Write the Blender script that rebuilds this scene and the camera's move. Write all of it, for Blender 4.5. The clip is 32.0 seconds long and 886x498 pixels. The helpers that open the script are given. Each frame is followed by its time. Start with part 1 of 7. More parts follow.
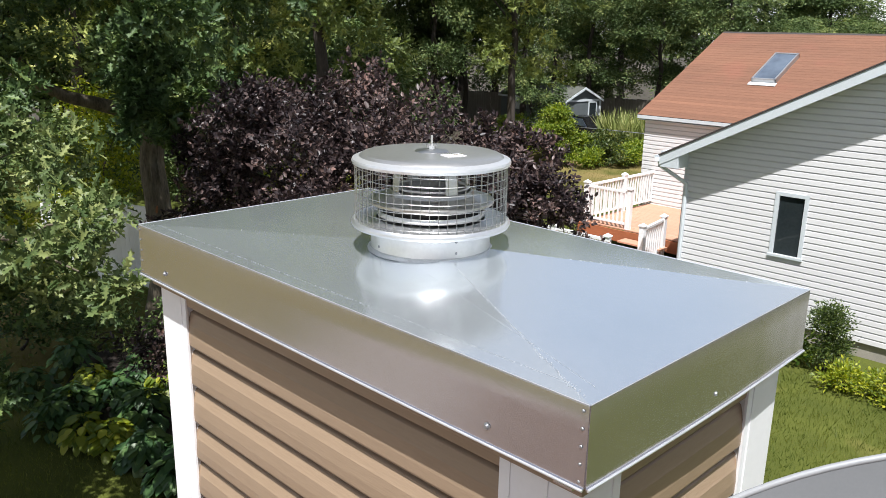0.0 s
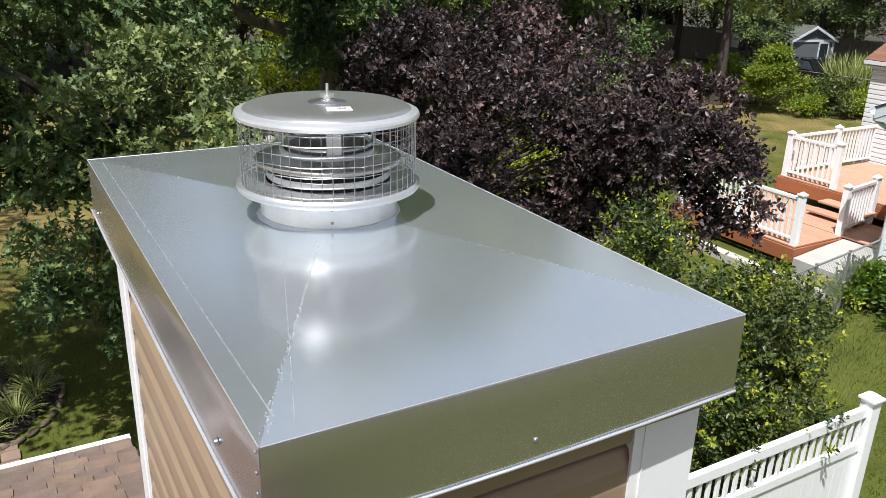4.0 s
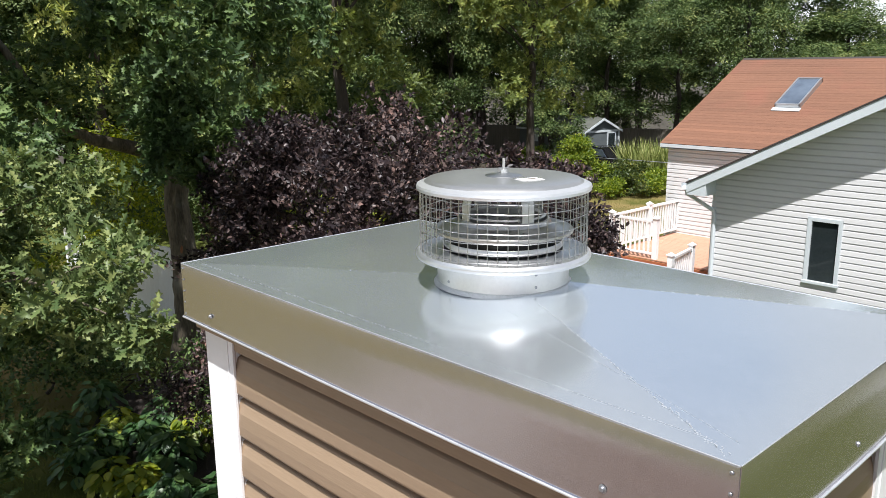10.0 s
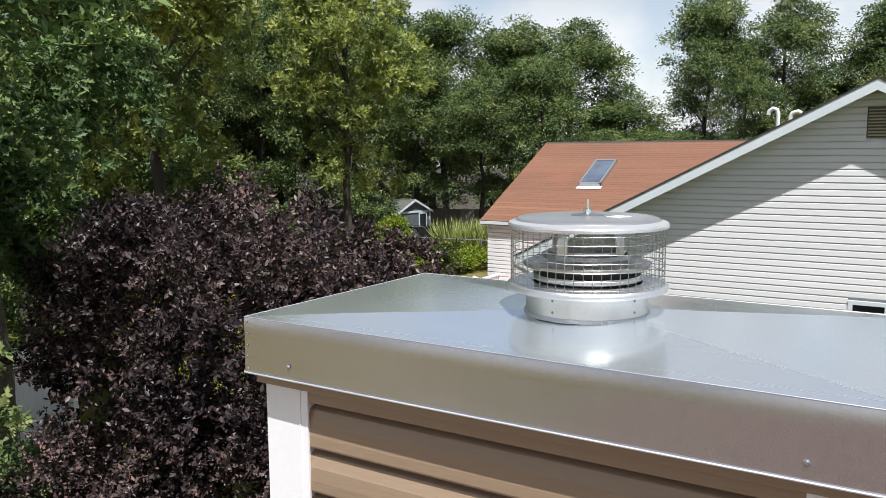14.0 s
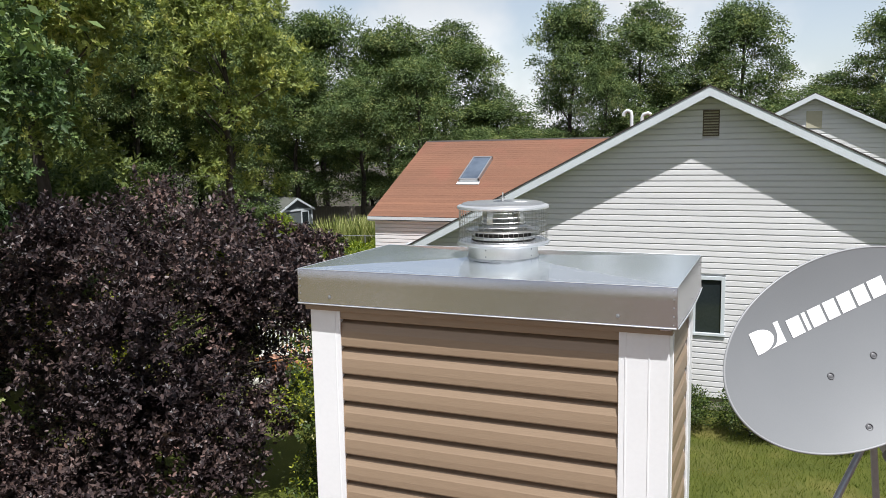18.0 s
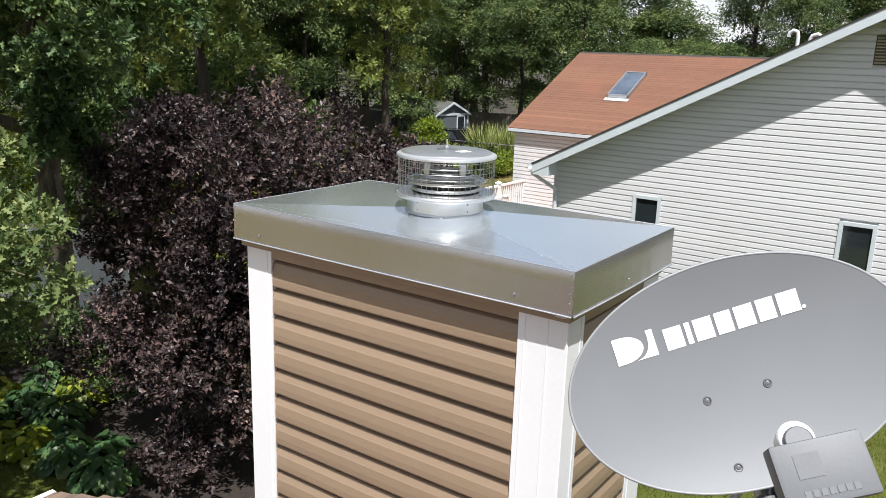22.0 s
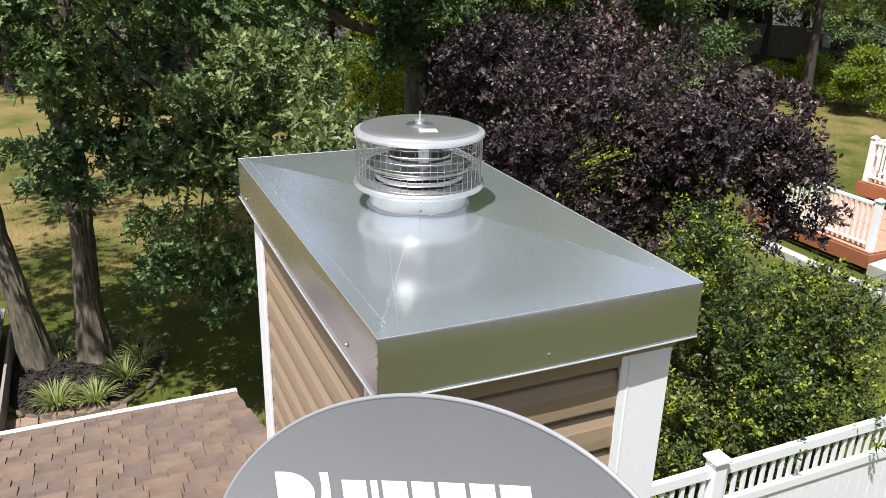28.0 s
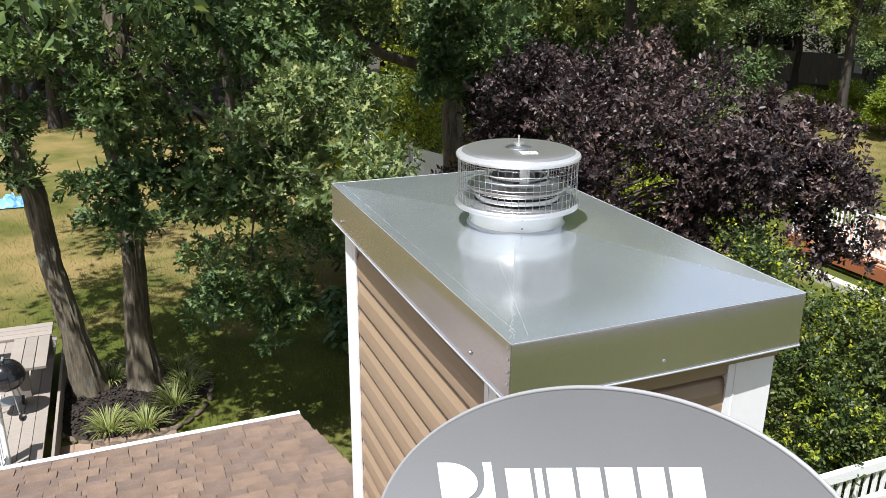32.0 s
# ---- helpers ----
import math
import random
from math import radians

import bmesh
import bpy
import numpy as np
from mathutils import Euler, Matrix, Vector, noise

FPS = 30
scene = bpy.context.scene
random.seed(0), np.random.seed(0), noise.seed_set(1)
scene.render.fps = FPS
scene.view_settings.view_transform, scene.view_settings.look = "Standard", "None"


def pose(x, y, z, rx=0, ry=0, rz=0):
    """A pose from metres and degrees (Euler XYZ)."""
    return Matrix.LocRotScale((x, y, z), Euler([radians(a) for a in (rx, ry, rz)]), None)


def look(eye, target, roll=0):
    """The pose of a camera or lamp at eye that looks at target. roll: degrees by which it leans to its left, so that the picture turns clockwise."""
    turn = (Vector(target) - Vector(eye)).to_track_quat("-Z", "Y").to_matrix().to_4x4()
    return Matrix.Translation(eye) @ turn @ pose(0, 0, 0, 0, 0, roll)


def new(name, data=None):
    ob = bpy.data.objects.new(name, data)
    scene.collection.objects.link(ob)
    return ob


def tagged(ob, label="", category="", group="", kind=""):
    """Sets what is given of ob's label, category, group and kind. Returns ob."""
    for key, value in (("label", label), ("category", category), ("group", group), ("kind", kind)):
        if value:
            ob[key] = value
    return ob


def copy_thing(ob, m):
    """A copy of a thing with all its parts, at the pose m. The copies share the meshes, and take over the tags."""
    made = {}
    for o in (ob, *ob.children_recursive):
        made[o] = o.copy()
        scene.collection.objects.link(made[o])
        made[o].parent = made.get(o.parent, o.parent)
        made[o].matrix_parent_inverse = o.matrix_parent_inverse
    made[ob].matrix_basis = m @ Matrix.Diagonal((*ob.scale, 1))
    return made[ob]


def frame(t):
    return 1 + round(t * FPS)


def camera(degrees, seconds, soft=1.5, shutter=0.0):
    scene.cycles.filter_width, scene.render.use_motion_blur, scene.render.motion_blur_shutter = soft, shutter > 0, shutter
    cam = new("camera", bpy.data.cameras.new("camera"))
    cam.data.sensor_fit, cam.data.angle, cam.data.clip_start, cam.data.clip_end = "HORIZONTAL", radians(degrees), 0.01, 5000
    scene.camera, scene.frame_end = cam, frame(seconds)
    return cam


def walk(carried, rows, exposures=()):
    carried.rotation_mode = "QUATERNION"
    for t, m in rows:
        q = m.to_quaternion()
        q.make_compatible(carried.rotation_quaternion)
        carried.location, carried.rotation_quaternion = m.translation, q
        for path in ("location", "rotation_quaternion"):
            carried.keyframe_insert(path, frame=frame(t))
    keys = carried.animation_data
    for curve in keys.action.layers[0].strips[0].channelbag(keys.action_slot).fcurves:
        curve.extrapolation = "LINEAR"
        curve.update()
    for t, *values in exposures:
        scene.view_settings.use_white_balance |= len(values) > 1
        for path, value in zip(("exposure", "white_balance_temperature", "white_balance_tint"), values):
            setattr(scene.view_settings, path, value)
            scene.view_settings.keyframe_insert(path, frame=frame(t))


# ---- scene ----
cam = camera(58.1, 32.0, soft=0.75)
PATH = [
    (0, (0.61, -0.932, 5.437), (-0.751, 0.435, 4.909), 1.1),
    (0.5, (0.639, -0.805, 5.465), (-0.759, 0.513, 4.91), 2.3),
    (1, (0.681, -0.697, 5.47), (-0.788, 0.524, 4.877), 0.9),
    (1.5, (0.737, -0.539, 5.472), (-0.817, 0.558, 4.854), 1.3),
    (2, (0.736, -0.519, 5.474), (-0.849, 0.52, 4.834), 1.8),
    (2.5, (0.727, -0.484, 5.471), (-0.863, 0.536, 4.814), 2.4),
    (3, (0.747, -0.352, 5.469), (-0.853, 0.645, 4.799), 3.0),
    (3.5, (0.798, -0.242, 5.46), (-0.811, 0.725, 4.768), 2.3),
    (5.5, (0.786, -0.205, 5.444), (-0.857, 0.699, 4.748), 1.3),
    (6, (0.782, -0.239, 5.442), (-0.851, 0.663, 4.723), 2.2),
    (6.5, (0.793, -0.375, 5.447), (-0.837, 0.542, 4.741), 2.0),
    (7, (0.791, -0.551, 5.45), (-0.822, 0.405, 4.753), 2.4),
    (7.5, (0.726, -0.607, 5.432), (-0.809, 0.476, 4.745), 3.2),
    (8, (0.622, -0.639, 5.394), (-0.882, 0.522, 4.77), 0.6),
    (8.5, (0.574, -0.734, 5.398), (-0.906, 0.461, 4.781), 0.0),
    (9, (0.531, -0.884, 5.408), (-0.917, 0.353, 4.795), 0.4),
    (9.5, (0.482, -0.922, 5.408), (-0.939, 0.373, 4.857), -0.5),
    (10, (0.403, -0.897, 5.39), (-1.007, 0.45, 4.945), -0.5),
    (10.5, (0.352, -0.943, 5.381), (-1.035, 0.44, 4.973), -0.9),
    (11, (0.303, -1.072, 5.364), (-1.031, 0.366, 4.972), -0.9),
    (11.5, (0.256, -1.108, 5.347), (-1.002, 0.412, 5.018), -1.5),
    (12, (0.16, -1.107, 5.307), (-1.067, 0.444, 5.012), -1.9),
    (12.5, (0.075, -1.223, 5.299), (-1.126, 0.352, 5.017), -1.9),
    (13, (-0.018, -1.35, 5.309), (-1.197, 0.243, 5.043), -2.2),
    (13.5, (-0.021, -1.418, 5.322), (-1.155, 0.21, 5.066), -1.0),
    (14, (-0.032, -1.417, 5.315), (-1.088, 0.264, 5.07), -0.4),
    (14.5, (-0.002, -1.398, 5.3), (-0.895, 0.375, 5.053), -0.2),
    (16.5, (0.352, -2.299, 5.391), (-0.501, -0.506, 5.145), -1.0),
    (17, (0.367, -2.52, 5.421), (-0.473, -0.721, 5.178), -1.2),
    (17.5, (0.323, -2.691, 5.408), (-0.475, -0.872, 5.168), -0.9),
    (18, (0.323, -2.762, 5.393), (-0.46, -0.939, 5.136), -1.1),
    (18.5, (0.355, -2.712, 5.373), (-0.404, -0.888, 5.056), -0.3),
    (19, (0.454, -2.527, 5.379), (-0.312, -0.716, 5.012), 0.0),
    (19.5, (0.529, -2.332, 5.384), (-0.302, -0.558, 4.977), 0.7),
    (20, (0.578, -2.098, 5.437), (-0.299, -0.35, 5.02), 1.1),
    (20.5, (0.681, -2.01, 5.447), (-0.243, -0.289, 5.017), 0.9),
    (21, (0.825, -1.944, 5.49), (-0.208, -0.29, 5.044), 0.7),
    (21.5, (0.906, -1.996, 5.488), (-0.19, -0.386, 5.032), 0.9),
    (22, (0.989, -2.091, 5.529), (-0.127, -0.505, 5.042), 1.8),
    (22.5, (1.002, -2.173, 5.578), (-0.135, -0.607, 5.076), 1.9),
    (23, (0.982, -2.204, 5.572), (-0.167, -0.651, 5.054), 2.3),
    (23.5, (0.992, -2.176, 5.566), (-0.162, -0.628, 5.045), 2.8),
    (24, (1.06, -2.105, 5.579), (-0.068, -0.552, 5.017), 4.4),
    (24.5, (1.173, -1.911, 5.582), (0.012, -0.391, 4.998), 3.5),
    (26.5, (1.507, -0.931, 5.701), (0.005, 0.186, 4.999), 0.3),
    (27, (1.515, -0.77, 5.698), (-0.087, 0.207, 5.004), 0.7),
    (27.5, (1.422, -0.623, 5.653), (-0.232, 0.279, 4.981), 2.7),
    (28, (1.361, -0.479, 5.647), (-0.341, 0.293, 4.934), 1.6),
    (28.5, (1.32, -0.317, 5.628), (-0.409, 0.381, 4.903), 2.0),
    (29, (1.302, -0.237, 5.642), (-0.441, 0.4, 4.895), 2.5),
    (29.5, (1.285, -0.194, 5.654), (-0.464, 0.398, 4.886), 2.5),
    (30, (1.28, -0.178, 5.648), (-0.483, 0.384, 4.89), 2.2),
    (30.5, (1.284, -0.193, 5.652), (-0.486, 0.347, 4.893), 1.9),
    (31, (1.283, -0.273, 5.648), (-0.489, 0.285, 4.907), 2.3),
    (31.5, (1.306, -0.53, 5.643), (-0.452, 0.127, 4.952), 2.1),
    (32, (1.389, -0.731, 5.646), (-0.364, -0.012, 5.003), 0.5),
]
EXPOSURES = [(0, 0.72), (2, 0.64), (3, 0.60), (6, 0.56), (9, 0.71), (11, 0.66), (13, 0.58), (17.5, 0.45), (20, 0.60), (24, 0.57), (27, 0.63), (30, 0.79), (32, 0.82)]
walk(cam, [(t, look(eye, target, roll)) for t, eye, target, roll in PATH], [(t, stops, 6330, 10) for t, stops in EXPOSURES])

# ---- light ----
SUN = Vector((0.30, -0.36, 1.0)).normalized()
world = bpy.data.worlds.new("sky")
scene.world = world
world.use_nodes = True
wn = world.node_tree.nodes
wn.clear()
sky = wn.new("ShaderNodeTexSky")
sky.sky_type = "NISHITA"
sky.sun_disc = False
sky.sun_elevation = math.asin(SUN.z)
sky.sun_rotation = math.atan2(SUN.x, SUN.y)
sky.air_density, sky.dust_density, sky.ozone_density = 1.0, 2.0, 0.3
wbg = wn.new("ShaderNodeBackground")
wbg.inputs["Strength"].default_value = 0.105
wout = wn.new("ShaderNodeOutputWorld")
# thin haze with soft broken cloud over the blue
haze = wn.new("ShaderNodeMix")
haze.data_type, haze.blend_type = "RGBA", "MIX"
cloud = wn.new("ShaderNodeTexNoise")
cloud.inputs["Scale"].default_value, cloud.inputs["Detail"].default_value, cloud.inputs["Roughness"].default_value = 4.0, 5.0, 0.55
cover_amount = wn.new("ShaderNodeMapRange")
cover_amount.interpolation_type = "SMOOTHSTEP"
for slot, value in ((1, 0.40), (2, 0.60), (3, 0.38), (4, 0.92)):
    cover_amount.inputs[slot].default_value = value
world.node_tree.links.new(cloud.outputs["Fac"], cover_amount.inputs[0])
world.node_tree.links.new(cover_amount.outputs[0], haze.inputs[0])
around = wn.new("ShaderNodeTexCoord")
height = wn.new("ShaderNodeSeparateXYZ")
rise = wn.new("ShaderNodeMapRange")
rise.interpolation_type = "SMOOTHSTEP"
for slot, value in ((1, 0.05), (2, 0.32), (3, 1.0), (4, 0.0)):
    rise.inputs[slot].default_value = value
pale = wn.new("ShaderNodeMix")
pale.data_type, pale.blend_type = "RGBA", "MIX"
pale.inputs[6].default_value, pale.inputs[7].default_value = (2.75, 2.86, 3.08, 1), (7.4, 7.55, 7.6, 1)
world.node_tree.links.new(around.outputs["Generated"], height.inputs[0])
world.node_tree.links.new(height.outputs["Z"], rise.inputs[0])
world.node_tree.links.new(rise.outputs[0], pale.inputs[0])
world.node_tree.links.new(pale.outputs[2], haze.inputs[7])
world.node_tree.links.new(sky.outputs[0], haze.inputs[6])
world.node_tree.links.new(haze.outputs[2], wbg.inputs["Color"])
world.node_tree.links.new(wbg.outputs[0], wout.inputs["Surface"])
sun = new("sun", bpy.data.lights.new("sun", "SUN"))
sun.data.energy, sun.data.angle, sun.data.color = 5.0, radians(0.53), (1.0, 0.982, 0.965)
sun.matrix_world = look((0, 0, 40), Vector((0, 0, 40)) - SUN)


# ---- materials ----
def nodes_of(name):
    m = bpy.data.materials.new(name)
    m.use_nodes = True
    t = m.node_tree
    return m, t.nodes, t.links, t.nodes["Principled BSDF"]


def surf(name, lo, hi, rough=0.6, metal=0.0, scale=8.0, fine=80.0, bump=0.1, bump_scale=None, stretch=(1, 1, 1), vary=0.0, island=False, rough_var=0.1, spec=0.5, dirt=None, dirt_scale=1.5, dirt_at=0.58):
    """A surface with broad and fine colour variation, uneven gloss and fine relief."""
    m, n, l, b = nodes_of(name)
    co = n.new("ShaderNodeTexCoord")
    mp = n.new("ShaderNodeMapping")
    mp.inputs["Scale"].default_value = stretch
    l.new(co.outputs["Object"], mp.inputs["Vector"])
    n1 = n.new("ShaderNodeTexNoise")
    n1.inputs["Scale"].default_value, n1.inputs["Detail"].default_value = scale, 6
    n2 = n.new("ShaderNodeTexNoise")
    n2.inputs["Scale"].default_value, n2.inputs["Detail"].default_value = fine, 4
    for k in (n1, n2):
        l.new(mp.outputs[0], k.inputs["Vector"])
    mixf = n.new("ShaderNodeMix")
    mixf.inputs[0].default_value = 0.45
    l.new(n1.outputs["Fac"], mixf.inputs[2])
    l.new(n2.outputs["Fac"], mixf.inputs[3])
    ramp = n.new("ShaderNodeValToRGB")
    ramp.color_ramp.elements[0].position, ramp.color_ramp.elements[1].position = 0.32, 0.68
    ramp.color_ramp.elements[0].color, ramp.color_ramp.elements[1].color = (*lo, 1), (*hi, 1)
    l.new(mixf.outputs[0], ramp.inputs["Fac"])
    col = ramp.outputs["Color"]
    if vary:
        rnd = n.new("ShaderNodeNewGeometry" if island else "ShaderNodeObjectInfo")
        hsv = n.new("ShaderNodeHueSaturation")
        mr = n.new("ShaderNodeMapRange")
        mr.inputs[3].default_value, mr.inputs[4].default_value = 1 - vary, 1 + vary
        l.new(rnd.outputs["Random Per Island" if island else "Random"], mr.inputs[0])
        l.new(mr.outputs[0], hsv.inputs["Value"])
        l.new(col, hsv.inputs["Color"])
        col = hsv.outputs["Color"]
    if dirt:
        n3 = n.new("ShaderNodeTexNoise")
        n3.inputs["Scale"].default_value, n3.inputs["Detail"].default_value = dirt_scale, 8
        l.new(co.outputs["Object"], n3.inputs["Vector"])
        r3 = n.new("ShaderNodeValToRGB")
        r3.color_ramp.elements[0].position, r3.color_ramp.elements[1].position = dirt_at, dirt_at + 0.18
        l.new(n3.outputs["Fac"], r3.inputs["Fac"])
        mx = n.new("ShaderNodeMix")
        mx.data_type = "RGBA"
        l.new(r3.outputs["Color"], mx.inputs[0])
        l.new(col, mx.inputs[6])
        mx.inputs[7].default_value = (*dirt, 1)
        col = mx.outputs[2]
    l.new(col, b.inputs["Base Color"])
    rr = n.new("ShaderNodeMapRange")
    rr.inputs[3].default_value, rr.inputs[4].default_value = max(0.02, rough - rough_var), min(1, rough + rough_var)
    l.new(n1.outputs["Fac"], rr.inputs[0])
    l.new(rr.outputs[0], b.inputs["Roughness"])
    b.inputs["Metallic"].default_value = metal
    b.inputs["Specular IOR Level"].default_value = spec
    if bump:
        bp = n.new("ShaderNodeBump")
        bp.inputs["Strength"].default_value, bp.inputs["Distance"].default_value = bump, 0.01
        src = n2
        if bump_scale:
            src = n.new("ShaderNodeTexNoise")
            src.inputs["Scale"].default_value, src.inputs["Detail"].default_value = bump_scale, 3
            l.new(mp.outputs[0], src.inputs["Vector"])
        l.new(src.outputs["Fac"], bp.inputs["Height"])
        l.new(bp.outputs[0], b.inputs["Normal"])
    return m


def leafy(name, colours, rough=0.45, through_light=0.35, spec=0.4, patch=0.0):
    """Leaves: colour by leaf, with light coming through the blade."""
    m, n, l, b = nodes_of(name)
    geo = n.new("ShaderNodeNewGeometry")
    ramp = n.new("ShaderNodeValToRGB")
    els = ramp.color_ramp.elements
    while len(els) < len(colours):
        els.new(0.5)
    for k, (pos, c) in enumerate(colours):
        els[k].position, els[k].color = pos, (*c, 1)
    fac = geo.outputs["Random Per Island"]
    if patch:
        co = n.new("ShaderNodeTexCoord")
        nz = n.new("ShaderNodeTexNoise")
        nz.inputs["Scale"].default_value, nz.inputs["Detail"].default_value = 0.9, 3
        l.new(co.outputs["Object"], nz.inputs["Vector"])
        mr = n.new("ShaderNodeMapRange")
        mr.inputs[1].default_value, mr.inputs[2].default_value = 0.35, 0.65
        l.new(nz.outputs["Fac"], mr.inputs[0])
        mf = n.new("ShaderNodeMix")
        mf.inputs[0].default_value = patch
        l.new(fac, mf.inputs[2])
        l.new(mr.outputs[0], mf.inputs[3])
        fac = mf.outputs[0]
    l.new(fac, ramp.inputs["Fac"])
    l.new(ramp.outputs["Color"], b.inputs["Base Color"])
    b.inputs["Roughness"].default_value = rough
    b.inputs["Specular IOR Level"].default_value = spec
    tr = n.new("ShaderNodeBsdfTranslucent")
    hs = n.new("ShaderNodeHueSaturation")
    hs.inputs["Value"].default_value, hs.inputs["Saturation"].default_value = 1.5, 1.15
    l.new(ramp.outputs["Color"], hs.inputs["Color"])
    l.new(hs.outputs[0], tr.inputs["Color"])
    ms = n.new("ShaderNodeMixShader")
    ms.inputs[0].default_value = through_light
    l.new(b.outputs[0], ms.inputs[1])
    l.new(tr.outputs[0], ms.inputs[2])
    l.new(ms.outputs[0], n["Material Output"].inputs["Surface"])
    return m


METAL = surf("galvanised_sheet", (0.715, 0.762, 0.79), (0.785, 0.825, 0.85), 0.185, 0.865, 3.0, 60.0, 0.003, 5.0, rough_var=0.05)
# same sheet as the top; darker, pinker colour carries what the skirt reflects
SKIRT = surf("galvanised_skirt_reflection_tone", (0.460, 0.441, 0.466), (0.526, 0.507, 0.532), 0.23, 0.93, 2.0, 60.0, 0.0, rough_var=0.05)
STEEL = surf("stainless_steel", (0.74, 0.74, 0.735), (0.82, 0.82, 0.81), 0.32, 0.88, 6.0, 120.0, 0.03, rough_var=0.08)
LIDM = surf("satin_lid", (0.52, 0.51, 0.49), (0.60, 0.59, 0.565), 0.30, 0.84, 4.0, 90.0, 0.02, rough_var=0.06)
RIMM = surf("bright_rim", (0.70, 0.70, 0.69), (0.78, 0.78, 0.765), 0.34, 0.72, 4.0, 90.0, 0.02, rough_var=0.06)
LNBM = surf("feed_plastic", (0.125, 0.13, 0.135), (0.145, 0.15, 0.155), 0.55, 0.0, 6.0, 200.0, 0.02, rough_var=0.04)
WIRE = surf("steel_wire", (0.44, 0.44, 0.43), (0.54, 0.54, 0.525), 0.34, 1.0, 20.0, 200.0, 0.0)
DARKSTEEL = surf("dark_steel", (0.02, 0.02, 0.02), (0.06, 0.055, 0.05), 0.7, 0.3, 8.0, 60.0, 0.1)
BRIGHT = surf("bright_edge", (0.62, 0.63, 0.64), (0.76, 0.77, 0.78), 0.45, 0.8, 10.0, 60.0, 0.0)
SEAL = surf("sealant", (0.50, 0.51, 0.52), (0.62, 0.63, 0.64), 0.35, 0.5, 30.0, 200.0, 0.4)
TAN = surf("tan_vinyl", (0.268, 0.191, 0.126), (0.314, 0.225, 0.149), 0.42, 0.0, 1.2, 160.0, 0.06, 220.0, stretch=(0.12, 0.12, 1), rough_var=0.06, vary=0.04)
DARKGAP = surf("dark_underlap", (0.10, 0.075, 0.05), (0.13, 0.10, 0.065), 0.7, 0.0, 6.0, 60.0, 0.0)
WHITE = surf("white_vinyl", (0.81, 0.81, 0.81), (0.86, 0.86, 0.86), 0.35, 0.0, 2.0, 60.0, 0.01, rough_var=0.05, dirt=(0.66, 0.66, 0.63), dirt_scale=0.9, dirt_at=0.62)
DISH = surf("dish_grey", (0.164, 0.171, 0.176), (0.184, 0.190, 0.195), 0.46, 0.0, 3.0, 300.0, 0.0, rough_var=0.04, spec=0.42)
DISHDARK = surf("dish_back", (0.10, 0.10, 0.105), (0.14, 0.14, 0.145), 0.45, 0.0, 3.0, 100.0, 0.02)
LOGO = surf("white_print", (0.82, 0.82, 0.82), (0.86, 0.86, 0.86), 0.35, 0.0, 5.0, 100.0, 0.0)
MAST = surf("galvanised_mast", (0.30, 0.31, 0.33), (0.38, 0.39, 0.41), 0.4, 0.8, 6.0, 60.0, 0.05)
BLACK = surf("black_rubber", (0.012, 0.012, 0.013), (0.02, 0.02, 0.02), 0.45, 0.0, 10.0, 60.0, 0.0)
HSIDE = surf("white_siding", (0.645, 0.634, 0.630), (0.706, 0.694, 0.690), 0.5, 0.0, 0.8, 40.0, 0.03, stretch=(0.15, 1, 1), vary=0.03, dirt=(0.62, 0.61, 0.58), dirt_scale=0.5, dirt_at=0.60)
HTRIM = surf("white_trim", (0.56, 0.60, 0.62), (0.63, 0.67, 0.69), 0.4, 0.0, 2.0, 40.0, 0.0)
FOUND = surf("foundation_concrete", (0.26, 0.24, 0.21), (0.36, 0.33, 0.28), 0.9, 0.0, 3.0, 60.0, 0.3)
REDROOF = surf("red_shingles", (0.143, 0.067, 0.039), (0.207, 0.097, 0.057), 0.9, 0.0, 0.9, 26.0, 0.5, 60.0, stretch=(0.35, 1, 1), vary=0.10, dirt=(0.20, 0.08, 0.05), dirt_scale=0.7, dirt_at=0.55)
DARKROOF = surf("dark_ridge", (0.03, 0.025, 0.022), (0.06, 0.05, 0.045), 0.9, 0.0, 4.0, 60.0, 0.3)
SHING = surf("brown_shingles", (0.130, 0.088, 0.062), (0.248, 0.170, 0.121), 0.92, 0.0, 10.0, 150.0, 0.55, 420.0, vary=0.13, dirt=(0.214, 0.144, 0.090), dirt_scale=1.1, dirt_at=0.60)
ROOFDECK = surf("shingle_underlay", (0.07, 0.05, 0.04), (0.10, 0.075, 0.06), 0.95, 0.0, 10.0, 200.0, 0.3)
PANE = surf("window_glass", (0.018, 0.024, 0.026), (0.03, 0.038, 0.04), 0.05, 0.0, 1.5, 20.0, 0.0, spec=0.8, rough_var=0.02)
CURTAIN = surf("dark_curtain", (0.03, 0.035, 0.035), (0.055, 0.06, 0.06), 0.8, 0.0, 2.0, 30.0, 0.1, stretch=(8, 1, 0.3))
SKYGLASS = surf("skylight_glass", (0.055, 0.07, 0.095), (0.12, 0.15, 0.19), 0.04, 0.0, 1.5, 4.0, 0.0, spec=1.0, rough_var=0.02)
DECKF = surf("salmon_decking", (0.42, 0.225, 0.145), (0.49, 0.27, 0.18), 0.7, 0.0, 3.0, 60.0, 0.1, vary=0.06)
DECKR = surf("redwood_fascia", (0.26, 0.085, 0.035), (0.34, 0.12, 0.05), 0.7, 0.0, 2.0, 40.0, 0.1, stretch=(0.3, 1, 1))
GREYDECK = surf("weathered_decking", (0.222, 0.190, 0.162), (0.290, 0.254, 0.218), 0.8, 0.0, 2.0, 50.0, 0.15, stretch=(1, 0.2, 1), vary=0.08)
